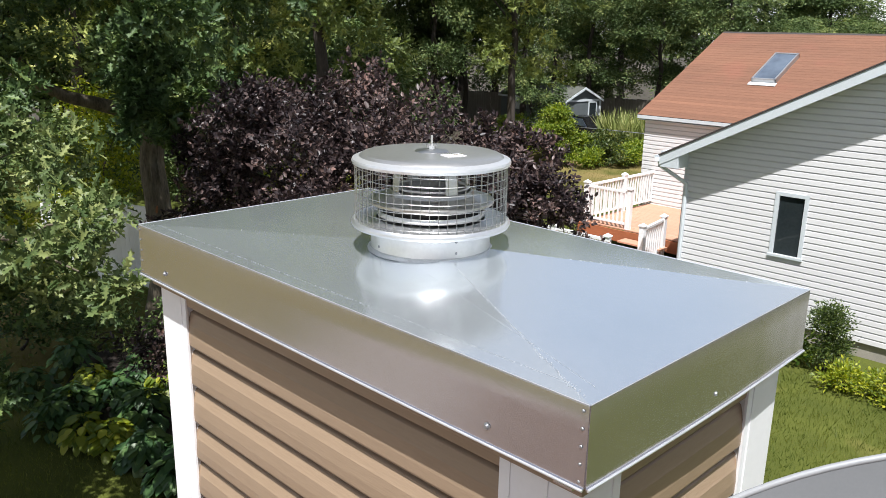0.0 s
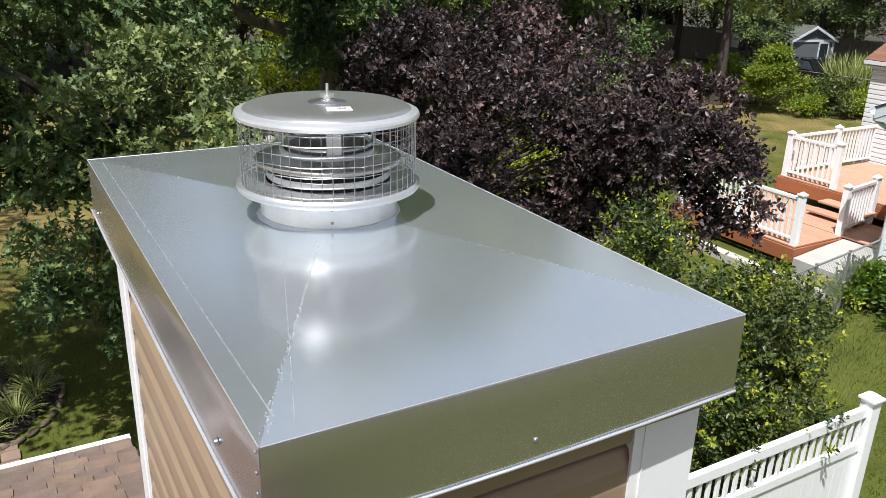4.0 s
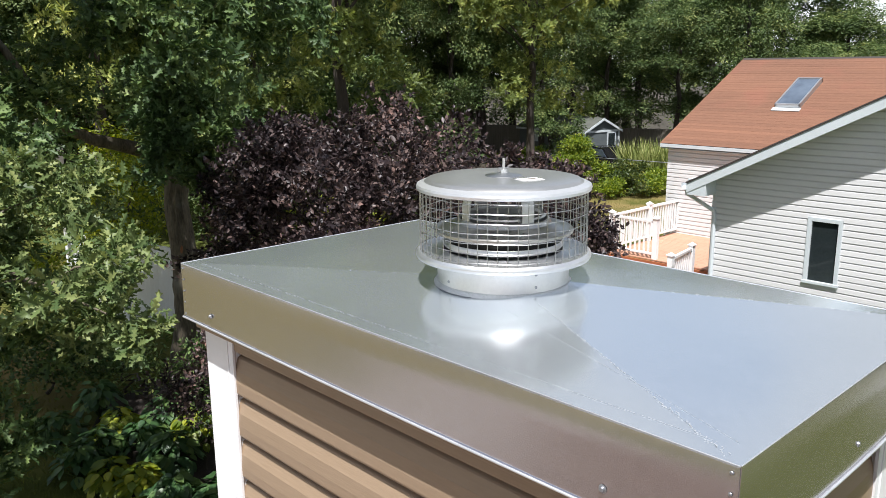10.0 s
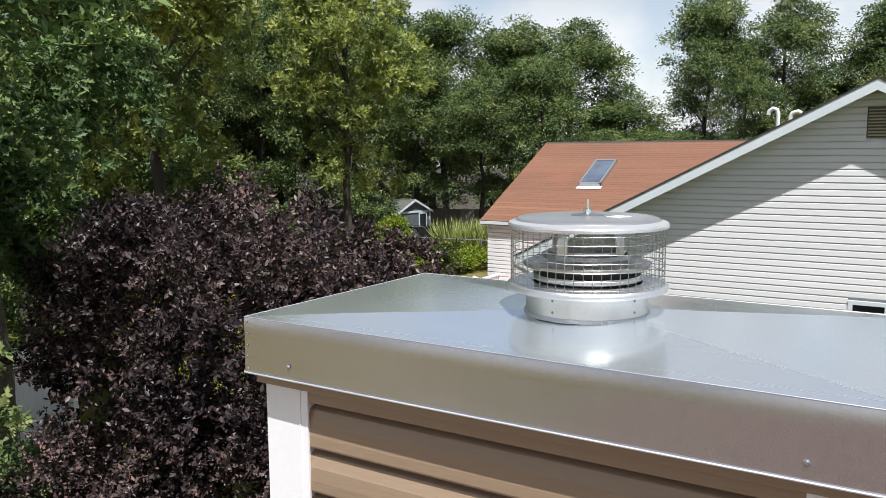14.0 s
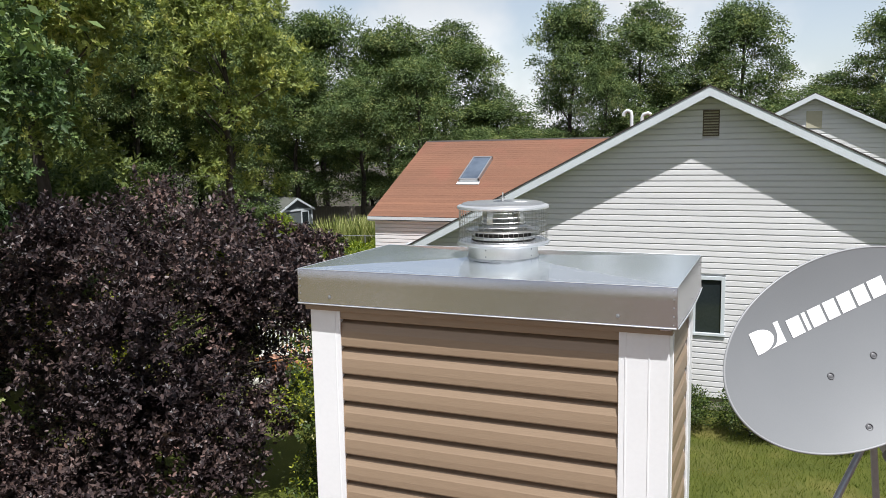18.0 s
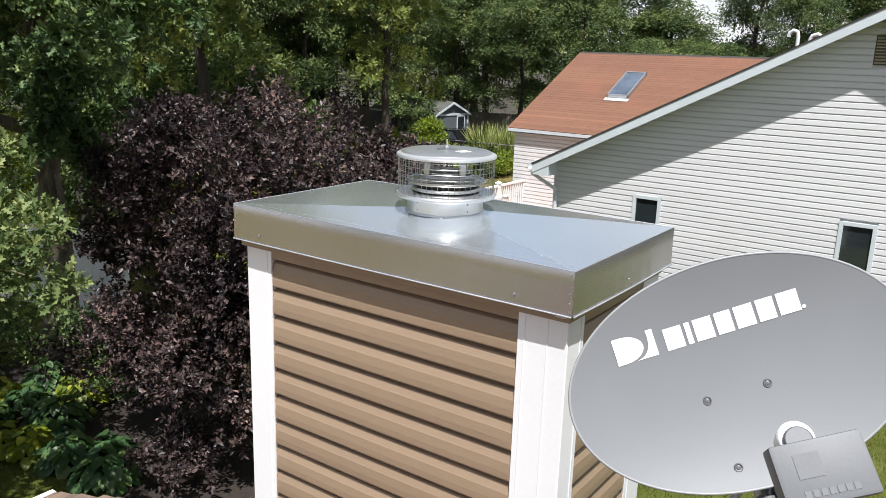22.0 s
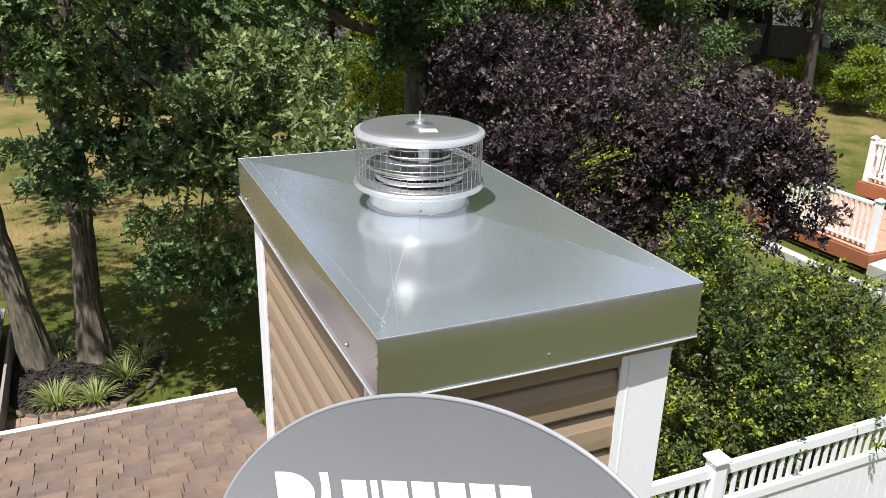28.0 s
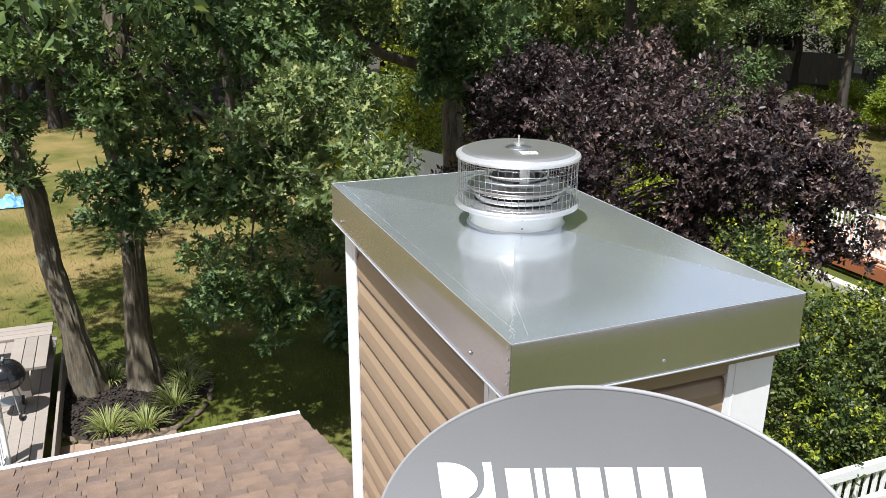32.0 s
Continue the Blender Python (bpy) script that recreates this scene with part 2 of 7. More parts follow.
CONC = surf("pale_concrete", (0.34, 0.325, 0.29), (0.45, 0.43, 0.395), 0.9, 0.0, 3.0, 60.0, 0.2)
CHAIN = surf("chain_link", (0.40, 0.41, 0.42), (0.5, 0.5, 0.51), 0.4, 0.8, 20.0, 60.0, 0.0)
SHEDW = surf("shed_grey", (0.085, 0.10, 0.105), (0.12, 0.135, 0.14), 0.7, 0.0, 2.0, 30.0, 0.1)
SHEDR = surf("shed_roof", (0.068, 0.073, 0.063), (0.109, 0.112, 0.096), 0.9, 0.0, 3.0, 50.0, 0.2)
OLDWOOD = surf("weathered_fence_wood", (0.16, 0.14, 0.115), (0.26, 0.23, 0.19), 0.9, 0.0, 3.0, 40.0, 0.2, stretch=(3, 3, 0.3), vary=0.12)
BARK = surf("oak_bark", (0.041, 0.033, 0.022), (0.195, 0.163, 0.112), 0.95, 0.0, 9.0, 40.0, 1.0, 22.0, stretch=(1, 1, 0.22), dirt=(0.16, 0.16, 0.13), dirt_scale=2.0, dirt_at=0.56)
DARKBARK = surf("dark_bark", (0.028, 0.022, 0.018), (0.075, 0.06, 0.05), 0.95, 0.0, 9.0, 40.0, 0.8, 25.0, stretch=(1, 1, 0.25))
LAWN = surf("lawn_soil", (0.044, 0.056, 0.010), (0.098, 0.110, 0.020), 0.95, 0.0, 1.1, 34.0, 0.9, 70.0, dirt=(0.17, 0.145, 0.055), dirt_scale=0.16, dirt_at=0.55, spec=0.15)
MULCH = surf("dark_mulch", (0.012, 0.009, 0.007), (0.038, 0.026, 0.019), 0.98, 0.0, 14.0, 60.0, 1.0, 45.0)
STONE = surf("edging_stone", (0.060, 0.046, 0.032), (0.15, 0.115, 0.078), 0.9, 0.0, 8.0, 60.0, 0.5, vary=0.2)
PAVER = surf("brick_paver", (0.17, 0.115, 0.08), (0.27, 0.19, 0.14), 0.9, 0.0, 8.0, 60.0, 0.3, vary=0.15)
ENAMEL = surf("black_enamel", (0.008, 0.008, 0.009), (0.012, 0.012, 0.013), 0.12, 0.0, 6.0, 60.0, 0.0, spec=0.7, rough_var=0.03)
BLUE = surf("blue_plastic", (0.09, 0.26, 0.56), (0.20, 0.40, 0.70), 0.5, 0.0, 6.0, 60.0, 0.0)
LBRASS = surf("beige_vent", (0.42, 0.38, 0.28), (0.5, 0.46, 0.35), 0.6, 0.0, 4.0, 60.0, 0.0)
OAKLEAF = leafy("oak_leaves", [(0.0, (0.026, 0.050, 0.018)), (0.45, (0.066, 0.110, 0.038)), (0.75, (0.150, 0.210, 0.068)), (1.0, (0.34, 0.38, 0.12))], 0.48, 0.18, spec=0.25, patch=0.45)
# oak leaves again, sunlight on the near sprays put into brighter colours
SUNLITOAK = leafy("sunlit_oak_leaves", [(0.0, (0.055, 0.078, 0.022)), (0.40, (0.150, 0.190, 0.055)), (0.70, (0.300, 0.335, 0.095)), (1.0, (0.52, 0.50, 0.16))], 0.48, 0.30, spec=0.25, patch=0.5)
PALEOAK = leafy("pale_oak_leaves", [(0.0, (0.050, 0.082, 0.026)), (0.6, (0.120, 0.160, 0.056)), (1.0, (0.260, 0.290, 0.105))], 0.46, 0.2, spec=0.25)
PLUMLEAF = leafy("plum_leaves", [(0.0, (0.012, 0.009, 0.010)), (0.5, (0.037, 0.025, 0.026)), (0.80, (0.120, 0.082, 0.072)), (1.0, (0.255, 0.155, 0.130))], 0.42, 0.12, spec=0.30, patch=0.35)
BUSHLEAF = leafy("privet_leaves", [(0.0, (0.020, 0.036, 0.010)), (0.5, (0.045, 0.068, 0.017)), (0.80, (0.100, 0.122, 0.027)), (1.0, (0.30, 0.28, 0.045))], 0.42, 0.17, spec=0.3, patch=0.35)
WOODLEAF = leafy("woodland_leaves", [(0.0, (0.028, 0.050, 0.016)), (0.42, (0.070, 0.110, 0.035)), (0.75, (0.150, 0.192, 0.062)), (1.0, (0.31, 0.325, 0.11))], 0.55, 0.16, spec=0.25, patch=0.55)
BOXLEAF = leafy("boxwood_leaves", [(0.0, (0.026, 0.045, 0.012)), (0.6, (0.055, 0.085, 0.020)), (1.0, (0.12, 0.15, 0.03))], 0.42, 0.22, spec=0.3)
SPURGE = leafy("foundation_leaves", [(0.0, (0.035, 0.075, 0.012)), (0.5, (0.085, 0.145, 0.022)), (1.0, (0.21, 0.27, 0.04))], 0.42, 0.3, spec=0.3)
LIMELEAF = leafy("lime_leaves", [(0.0, (0.11, 0.16, 0.02)), (0.6, (0.24, 0.28, 0.028)), (1.0, (0.44, 0.43, 0.045))], 0.45, 0.4)
HOSTALEAF = leafy("hosta_leaves", [(0.0, (0.035, 0.08, 0.028)), (0.6, (0.060, 0.12, 0.038)), (1.0, (0.12, 0.18, 0.05))], 0.38, 0.25)
REEDLEAF = leafy("tall_grass_leaves", [(0.0, (0.15, 0.19, 0.055)), (0.6, (0.28, 0.31, 0.10)), (1.0, (0.48, 0.47, 0.20))], 0.55, 0.35)
LITTER = surf("leaf_litter", (0.022, 0.018, 0.011), (0.055, 0.045, 0.026), 0.95, 0.0, 3.0, 30.0, 0.6)


def dry_side(m, colour):
    """The yard west of the house has dried to straw, in patches."""
    t = m.node_tree
    n, l, b = t.nodes, t.links, t.nodes["Principled BSDF"]
    src = b.inputs["Base Color"].links[0].from_socket
    co = n.new("ShaderNodeTexCoord")
    sep = n.new("ShaderNodeSeparateXYZ")
    l.new(co.outputs["Object"], sep.inputs[0])
    mr = n.new("ShaderNodeMapRange")
    mr.inputs[1].default_value, mr.inputs[2].default_value, mr.inputs[3].default_value, mr.inputs[4].default_value = -10.5, -15.0, 0.0, 0.26
    l.new(sep.outputs["X"], mr.inputs[0])
    my = n.new("ShaderNodeMapRange")
    my.inputs[1].default_value, my.inputs[2].default_value = 7.0, 3.0
    l.new(sep.outputs["Y"], my.inputs[0])
    nz = n.new("ShaderNodeTexNoise")
    nz.inputs["Scale"].default_value, nz.inputs["Detail"].default_value = 0.55, 5
    l.new(co.outputs["Object"], nz.inputs["Vector"])
    far = n.new("ShaderNodeMapRange")
    far.inputs[1].default_value, far.inputs[2].default_value = 17.0, 23.0
    l.new(sep.outputs["Y"], far.inputs[0])
    both = n.new("ShaderNodeMath")
    both.operation = "MAXIMUM"
    l.new(my.outputs[0], both.inputs[0])
    l.new(far.outputs[0], both.inputs[1])
    mu = n.new("ShaderNodeMath")
    mu.operation = "MULTIPLY"
    l.new(mr.outputs[0], mu.inputs[0])
    l.new(both.outputs[0], mu.inputs[1])
    ad = n.new("ShaderNodeMath")
    ad.operation = "ADD"
    l.new(mu.outputs[0], ad.inputs[0])
    l.new(nz.outputs["Fac"], ad.inputs[1])
    st = n.new("ShaderNodeMapRange")
    st.inputs[1].default_value, st.inputs[2].default_value = 0.58, 0.90
    l.new(ad.outputs[0], st.inputs[0])
    mx = n.new("ShaderNodeMix")
    mx.data_type = "RGBA"
    l.new(st.outputs[0], mx.inputs[0])
    l.new(src, mx.inputs[6])
    mx.inputs[7].default_value = (*colour, 1)
    l.new(mx.outputs[2], b.inputs["Base Color"])


dry_side(LAWN, (0.21, 0.155, 0.062))
WEEDLEAF = leafy("weed_leaves", [(0.0, (0.07, 0.12, 0.016)), (0.55, (0.16, 0.22, 0.028)), (1.0, (0.34, 0.37, 0.05))], 0.5, 0.35)
BLADE = leafy("grass_blades", [(0.0, (0.052, 0.078, 0.013)), (0.45, (0.105, 0.132, 0.024)), (0.85, (0.185, 0.192, 0.042)), (1.0, (0.30, 0.245, 0.09))], 0.55, 0.45, patch=0.45)
dry_side(BLADE, (0.25, 0.18, 0.075))


# ---- building helpers ----
def thing(name, label, category, at=(0, 0, 0), group="", kind=""):
    ob = new(name)
    ob.location = at
    ob.empty_display_size = 0.1
    return tagged(ob, label, category, group, kind)


def smooth(me, angle=40):
    me.polygons.foreach_set("use_smooth", [True] * len(me.polygons))
    if angle:
        me.set_sharp_from_angle(angle=radians(angle))


def mesh_of(name, bm, material, soft=None):
    me = bpy.data.meshes.new(name)
    bmesh.ops.recalc_face_normals(bm, faces=bm.faces)
    bm.to_mesh(me)
    bm.free()
    me.materials.append(material)
    if soft:
        smooth(me, soft)
    return me


def put(name, me, parent=None, m=None, label=""):
    ob = new(name, me)
    if parent is not None:
        ob.parent = parent
        ob.matrix_parent_inverse = Matrix.Translation(parent.location).inverted() if parent.parent is None else Matrix()
    if m is not None:
        ob.matrix_basis = m
    if label:
        tagged(ob, label)
    return ob


def part(name, bm, material, parent, label="", soft=None):
    return put(name, mesh_of(name, bm, material, soft), parent, None, label)


def box(x0, x1, y0, y1, z0, z1, bevel=0.0, bm=None, m=None):
    own = bmesh.new()
    bmesh.ops.create_cube(own, size=1.0, matrix=Matrix.LocRotScale(((x0 + x1) / 2, (y0 + y1) / 2, (z0 + z1) / 2), None, (abs(x1 - x0), abs(y1 - y0), abs(z1 - z0))))
    if bevel:
        bmesh.ops.bevel(own, geom=own.edges[:], offset=bevel, segments=2, affect="EDGES", profile=0.6)
    if m is not None:
        own.transform(m)
    if bm is None:
        return own
    tmp = bpy.data.meshes.new("tmp")
    own.to_mesh(tmp)
    own.free()
    bm.from_mesh(tmp)
    bpy.data.meshes.remove(tmp)
    return bm


def tube(pts, radii, seg=10, bm=None, caps=True):
    """A round bar through points, with a radius at each."""
    bm = bm or bmesh.new()
    pts = [Vector(p) for p in pts]
    if not hasattr(radii, "__len__"):
        radii = [radii] * len(pts)
    rings, side = [], None
    for k, p in enumerate(pts):
        d = (pts[min(k + 1, len(pts) - 1)] - pts[max(k - 1, 0)]).normalized()
        if side is None:
            side = d.cross(Vector((0, 0, 1)) if abs(d.z) < 0.9 else Vector((1, 0, 0))).normalized()
        side = (side - d * side.dot(d)).normalized()
        up = d.cross(side)
        rings.append([bm.verts.new(p + radii[k] * (math.cos(a) * side + math.sin(a) * up)) for a in (2 * math.pi * i / seg for i in range(seg))])
    for a, b in zip(rings, rings[1:]):
        for i in range(seg):
            bm.faces.new((a[i], a[(i + 1) % seg], b[(i + 1) % seg], b[i]))
    if caps:
        bm.faces.new(rings[0][::-1])
        bm.faces.new(rings[-1])
    return bm


def lathe(profile, seg=48, at=(0, 0, 0), bm=None, close=False):
    """A profile of (radius, height) turned round the upright axis."""
    bm = bm or bmesh.new()
    at = Vector(at)
    rings = []
    for r, z in profile:
        if r < 1e-6:
            rings.append([bm.verts.new(at + Vector((0, 0, z)))])
        else:
            rings.append([bm.verts.new(at + Vector((r * math.cos(2 * math.pi * i / seg), r * math.sin(2 * math.pi * i / seg), z))) for i in range(seg)])
    pairs = list(zip(rings, rings[1:])) + ([(rings[-1], rings[0])] if close else [])
    for a, b in pairs:
        for i in range(seg):
            j = (i + 1) % seg
            if len(a) == 1 and len(b) > 1:
                bm.faces.new((a[0], b[i], b[j]))
            elif len(b) == 1 and len(a) > 1:
                bm.faces.new((a[i], b[0], a[j]))
            elif len(a) > 1:
                bm.faces.new((a[i], b[i], b[j], a[j]))
    return bm


def prism(outline, y0, y1, axis="y", bm=None):
    """A closed outline given in two axes, pushed along the third."""
    bm = bm or bmesh.new()
    def at(p, d):
        return {"y": (p[0], d, p[1]), "x": (d, p[0], p[1]), "z": (p[0], p[1], d)}[axis]
    a = [bm.verts.new(at(p, y0)) for p in outline]
    b = [bm.verts.new(at(p, y1)) for p in outline]
    bm.faces.new(a)
    bm.faces.new(b[::-1])
    for i in range(len(a)):
        j = (i + 1) % len(a)
        bm.faces.new((a[i], b[i], b[j], a[j]))
    return bm


# ---- foliage ----
SIMPLE = (np.array([(0, 0, 0), (0.24, 0.42, 0.05), (0, 1, -0.04), (-0.24, 0.42, 0.05)]), [(0, 1, 2), (0, 2, 3)])
OVAL = (np.array([(0, 0, 0), (0.20, 0.22, 0.04), (0.25, 0.55, 0.05), (0, 1, -0.05), (-0.25, 0.55, 0.05), (-0.20, 0.22, 0.04)]), [(0, 1, 2, 3), (0, 3, 4, 5)])
HALF = [(0.045, 0.14, 0.01), (0.17, 0.24, 0.05), (0.06, 0.36, 0.01), (0.25, 0.50, 0.05), (0.065, 0.60, 0.0), (0.20, 0.80, 0.02), (0.06, 0.84, -0.03)]
LOBED = (np.array([(0, 0, 0), *HALF, (0, 1.0, -0.09), *[(-x, y, z) for x, y, z in HALF[::-1]]]), [(0, 1, 2, 3), (0, 3, 4, 5), (0, 5, 6, 7), (0, 7, 8, 9), (0, 9, 10, 11), (0, 11, 12, 13), (0, 13, 14, 15)])
BLADE_T = (np.array([(-0.035, 0, 0), (0.035, 0, 0), (0.022, 0.6, 0.05), (0, 1, 0.22), (-0.022, 0.6, 0.05)]), [(0, 1, 2, 4), (4, 2, 3)])
HOSTA_T = (np.array([(0, 0, 0), (0.22, 0.10, 0.05), (0.36, 0.38, 0.07), (0.24, 0.74, 0.02), (0, 1.0, -0.12), (-0.24, 0.74, 0.02), (-0.36, 0.38, 0.07), (-0.22, 0.10, 0.05), (0, 0.5, -0.02)]), [(0, 1, 2, 8), (2, 3, 4, 8), (4, 5, 6, 8), (6, 7, 0, 8)])


def leaves(name, P, U, N, S, template, material, parent, label="", m=None):
    """One mesh of many leaves: places, ways along the blade, normals and lengths."""
    tv, tf = template
    U = U / np.linalg.norm(U, axis=1, keepdims=True)
    X = np.cross(U, N)
    X /= np.linalg.norm(X, axis=1, keepdims=True) + 1e-9
    Z = np.cross(X, U)
    V = P[:, None] + S[:, None, None] * (tv[None, :, :1] * X[:, None] + tv[None, :, 1:2] * U[:, None] + tv[None, :, 2:3] * Z[:, None])
    n, k = len(P), len(tv)
    flat = np.concatenate([np.array(f) for f in tf])
    loops = (flat[None] + (np.arange(n) * k)[:, None]).ravel()
    sizes = np.tile([len(f) for f in tf], n)
    starts = np.concatenate([[0], np.cumsum(sizes)[:-1]])
    me = bpy.data.meshes.new(name)
    me.vertices.add(n * k)
    me.vertices.foreach_set("co", V.reshape(-1).astype(np.float32))
    me.loops.add(len(loops))
    me.loops.foreach_set("vertex_index", loops.astype(np.int32))
    me.polygons.add(len(sizes))
    me.polygons.foreach_set("loop_start", starts.astype(np.int32))
    me.update(calc_edges=True)
    me.validate()
    me.materials.append(material)
    return put(name, me, parent, m, label)


def unit(v):
    return v / (np.linalg.norm(v, axis=-1, keepdims=True) + 1e-9)


FIELD = unit(np.random.default_rng(3).normal(size=(6, 3))) * np.linspace(0.7, 1.6, 6)[:, None]


def pockets(c, grain, gap):
    """Which clumps stay, where whole pockets of a crown are open; gap: about the share left out."""
    v = np.sin(c @ FIELD.T * (6.283 / grain) + np.arange(6) * 1.7).sum(axis=1)
    return v > 1.73 * (gap * 3.2 - 1.6)


def sprays(rng, boughs, per_bough, per_clump, clump, leaf, shell=0.5, flat=0.75, droop=0.35):
    """Leaves in clumps over the shells of boughs (x, y, z, radius): places, ways, normals, lengths."""
    P, U, N, S = [], [], [], []
    for bx, by, bz, br in boughs:
        k = max(3, int(per_bough * br * br))
        d = unit(rng.normal(size=(k, 3)))
        d[:, 2] = np.where(d[:, 2] < -0.45, -d[:, 2], d[:, 2])
        r = br * (shell + (1 - shell) * rng.random((k, 1)) ** 0.6) * (0.8 + 0.4 * rng.random((k, 1)))
        c = np.array([bx, by, bz]) + d * r * np.array([1, 1, flat])
        n = per_clump
        off = rng.normal(size=(k, n, 3)) * clump * np.array([1, 1, 0.6])
        p = c[:, None] + off
        u = unit(d[:, None] * 0.6 + unit(off) * 0.9 + rng.normal(size=(k, n, 3)) * 0.45 + np.array([0, 0, -droop]))
        nn = unit(np.array([0, 0, 0.45]) + d[:, None] * 1.0 + rng.normal(size=(k, n, 3)) * 0.52)
        P.append(p.reshape(-1, 3)), U.append(u.reshape(-1, 3)), N.append(nn.reshape(-1, 3))
        S.append(leaf * (0.65 + 0.6 * rng.random(k * n)))
    return np.concatenate(P), np.concatenate(U), np.concatenate(N), np.concatenate(S)


def whorls(rng, boughs, per_bough, n, leaf, shell=0.45, flat=0.8, twig=0.10, rise=0.35, low=-0.45, gap=0.0, grain=0.7):
    """Leaves radiating from twig ends over the shells of boughs: places, ways, normals, lengths."""
    P, U, N, S = [], [], [], []
    for bx, by, bz, br in boughs:
        k = max(4, int(per_bough * br * br))
        d = unit(rng.normal(size=(k, 3)))
        d[:, 2] = np.where(d[:, 2] < low, -d[:, 2], d[:, 2])
        r = br * (shell + (1 - shell) * rng.random((k, 1)) ** 0.55) * (0.75 + 0.5 * rng.random((k, 1)))
        c = np.array([bx, by, bz]) + d * r * np.array([1, 1, flat])
        if gap:
            stay = pockets(c, grain, gap)
            d, c, k = d[stay], c[stay], int(stay.sum())
            if not k:
                continue
        a = unit(d + np.array([0, 0, rise]) + rng.normal(size=(k, 3)) * 0.35)
        e1 = unit(np.cross(a, unit(rng.normal(size=(k, 3)))))
        e2 = np.cross(a, e1)
        f = (np.arange(n) / n)[None, :, None]
        phi = (np.arange(n) * 2.4)[None, :, None] + rng.uniform(0, 0.6, (k, n, 1))
        rad = np.cos(phi) * e1[:, None] + np.sin(phi) * e2[:, None]
        p = c[:, None] - a[:, None] * f * twig + rng.normal(size=(k, n, 3)) * 0.012
        u = unit(a[:, None] * (0.85 - 0.75 * f) + rad * (0.55 + 0.4 * f) + rng.normal(size=(k, n, 3)) * 0.18 + np.array([0, 0, -0.12]))
        nn = unit(a[:, None] + np.array([0, 0, 0.3]) + rng.normal(size=(k, n, 3)) * 0.45)
        P.append(p.reshape(-1, 3)), U.append(u.reshape(-1, 3)), N.append(nn.reshape(-1, 3))
        S.append((leaf * (0.6 + 0.55 * rng.random((k, n))) * (0.85 + 0.3 * rng.random((k, 1)))).reshape(-1))
    return np.concatenate(P), np.concatenate(U), np.concatenate(N), np.concatenate(S)


def bough_set(rng, centre, radii, count, size=(0.3, 0.5), low=-0.7):
    """Boughs spread through an uneven crown."""
    d = unit(rng.normal(size=(count, 3)))
    d[:, 2] = np.where(d[:, 2] < low, -d[:, 2], d[:, 2])
    r = 0.45 + 0.42 * rng.random((count, 1))
    c = np.array(centre) + d * r * np.array(radii)
    s = (size[0] + (size[1] - size[0]) * rng.random(count)) * np.mean(radii)
    return np.column_stack([c, s])


def furrowed(pts, rad, depth, base):
    """A trunk with long bark ridges and root flare."""
    many, mr = [], []
    n = 14
    for k in range(len(pts) - 1):
        for i in range(n):
            f = i / n
            many.append(pts[k].lerp(pts[k + 1], f))
            mr.append(rad[k] + (rad[k + 1] - rad[k]) * f)
    seg = 56
    bm = tube(many, mr, seg)
    bm.verts.ensure_lookup_table()
    for k, (c, r) in enumerate(zip(many, mr)):
        for i in range(seg):
            v = bm.verts[k * seg + i]
            d = v.co - c
            a = math.atan2(d.y, d.x)
            q = Vector((math.cos(a) * 3.4, math.sin(a) * 3.4, c.z * 1.1))
            ridge = abs(noise.noise(q * 1.9)) + 0.5 * abs(noise.noise(q * 4.3 + Vector((7, 3, 1))))
            flare = 0.25 * math.exp(-max(0.0, c.z - base.z) / 0.16) * (0.5 + 0.5 * math.sin(a * 5 + 1.0))
            v.co = c + d * (1 + flare) + d.normalized() * depth * (ridge * 2.2 - 0.6)
    return bm


def wood(rng, base, top, r0, r1, boughs, limb_r=0.35, count=14, wander=0.12, furrow=0.0):
    """Trunk and limbs: returns two bmeshes."""
    base, top = Vector(base), Vector(top)
    steps = 9
    pts, rad = [], []
    for k in range(steps + 1):
        f = k / steps
        p = base.lerp(top, f)
        w = wander * math.sin(math.pi * f)
        pts.append(p + Vector((rng.normal() * w, rng.normal() * w, 0)))
        rad.append((r0 + (r1 - r0) * f ** 0.8) * (1.0 + 0.55 * max(0, 0.12 - f) / 0.12))
    if furrow:
        trunk = furrowed(pts, rad, furrow, base)
    else:
        trunk = tube(pts, rad, 14)
    limbs = bmesh.new()
    order = rng.permutation(len(boughs))[:count]
    for i in order:
        tip = Vector(boughs[i][:3])
        along = min(0.95, max(0.38 + 0.3 * rng.random(), ((tip.z - base.z) / max(0.1, top.z - base.z)) * 0.75))
        k = along * steps
        a = pts[int(k)].lerp(pts[min(int(k) + 1, steps)], k - int(k))
        ra = max(0.012, limb_r * rad[int(k)])
        mid = a.lerp(tip, 0.5) + Vector((rng.normal() * 0.12, rng.normal() * 0.12, 0.12 + 0.1 * rng.random())) * (tip - a).length * 0.5
        q = [a, a.lerp(mid, 0.55) + Vector((0, 0, 0.02)), mid, mid.lerp(tip, 0.6), tip]
        tube(q, [ra, ra * 0.8, ra * 0.6, ra * 0.4, ra * 0.15], 7, limbs)
        for _ in range(3):
            s = q[2].lerp(tip, rng.random())
            e = s + Vector(rng.normal(size=3) * 0.5 * boughs[i][3])
            tube([s, s.lerp(e, 0.5) + Vector((0, 0, 0.05)), e], [ra * 0.3, ra * 0.2, ra * 0.07], 5, limbs)
    return trunk, limbs


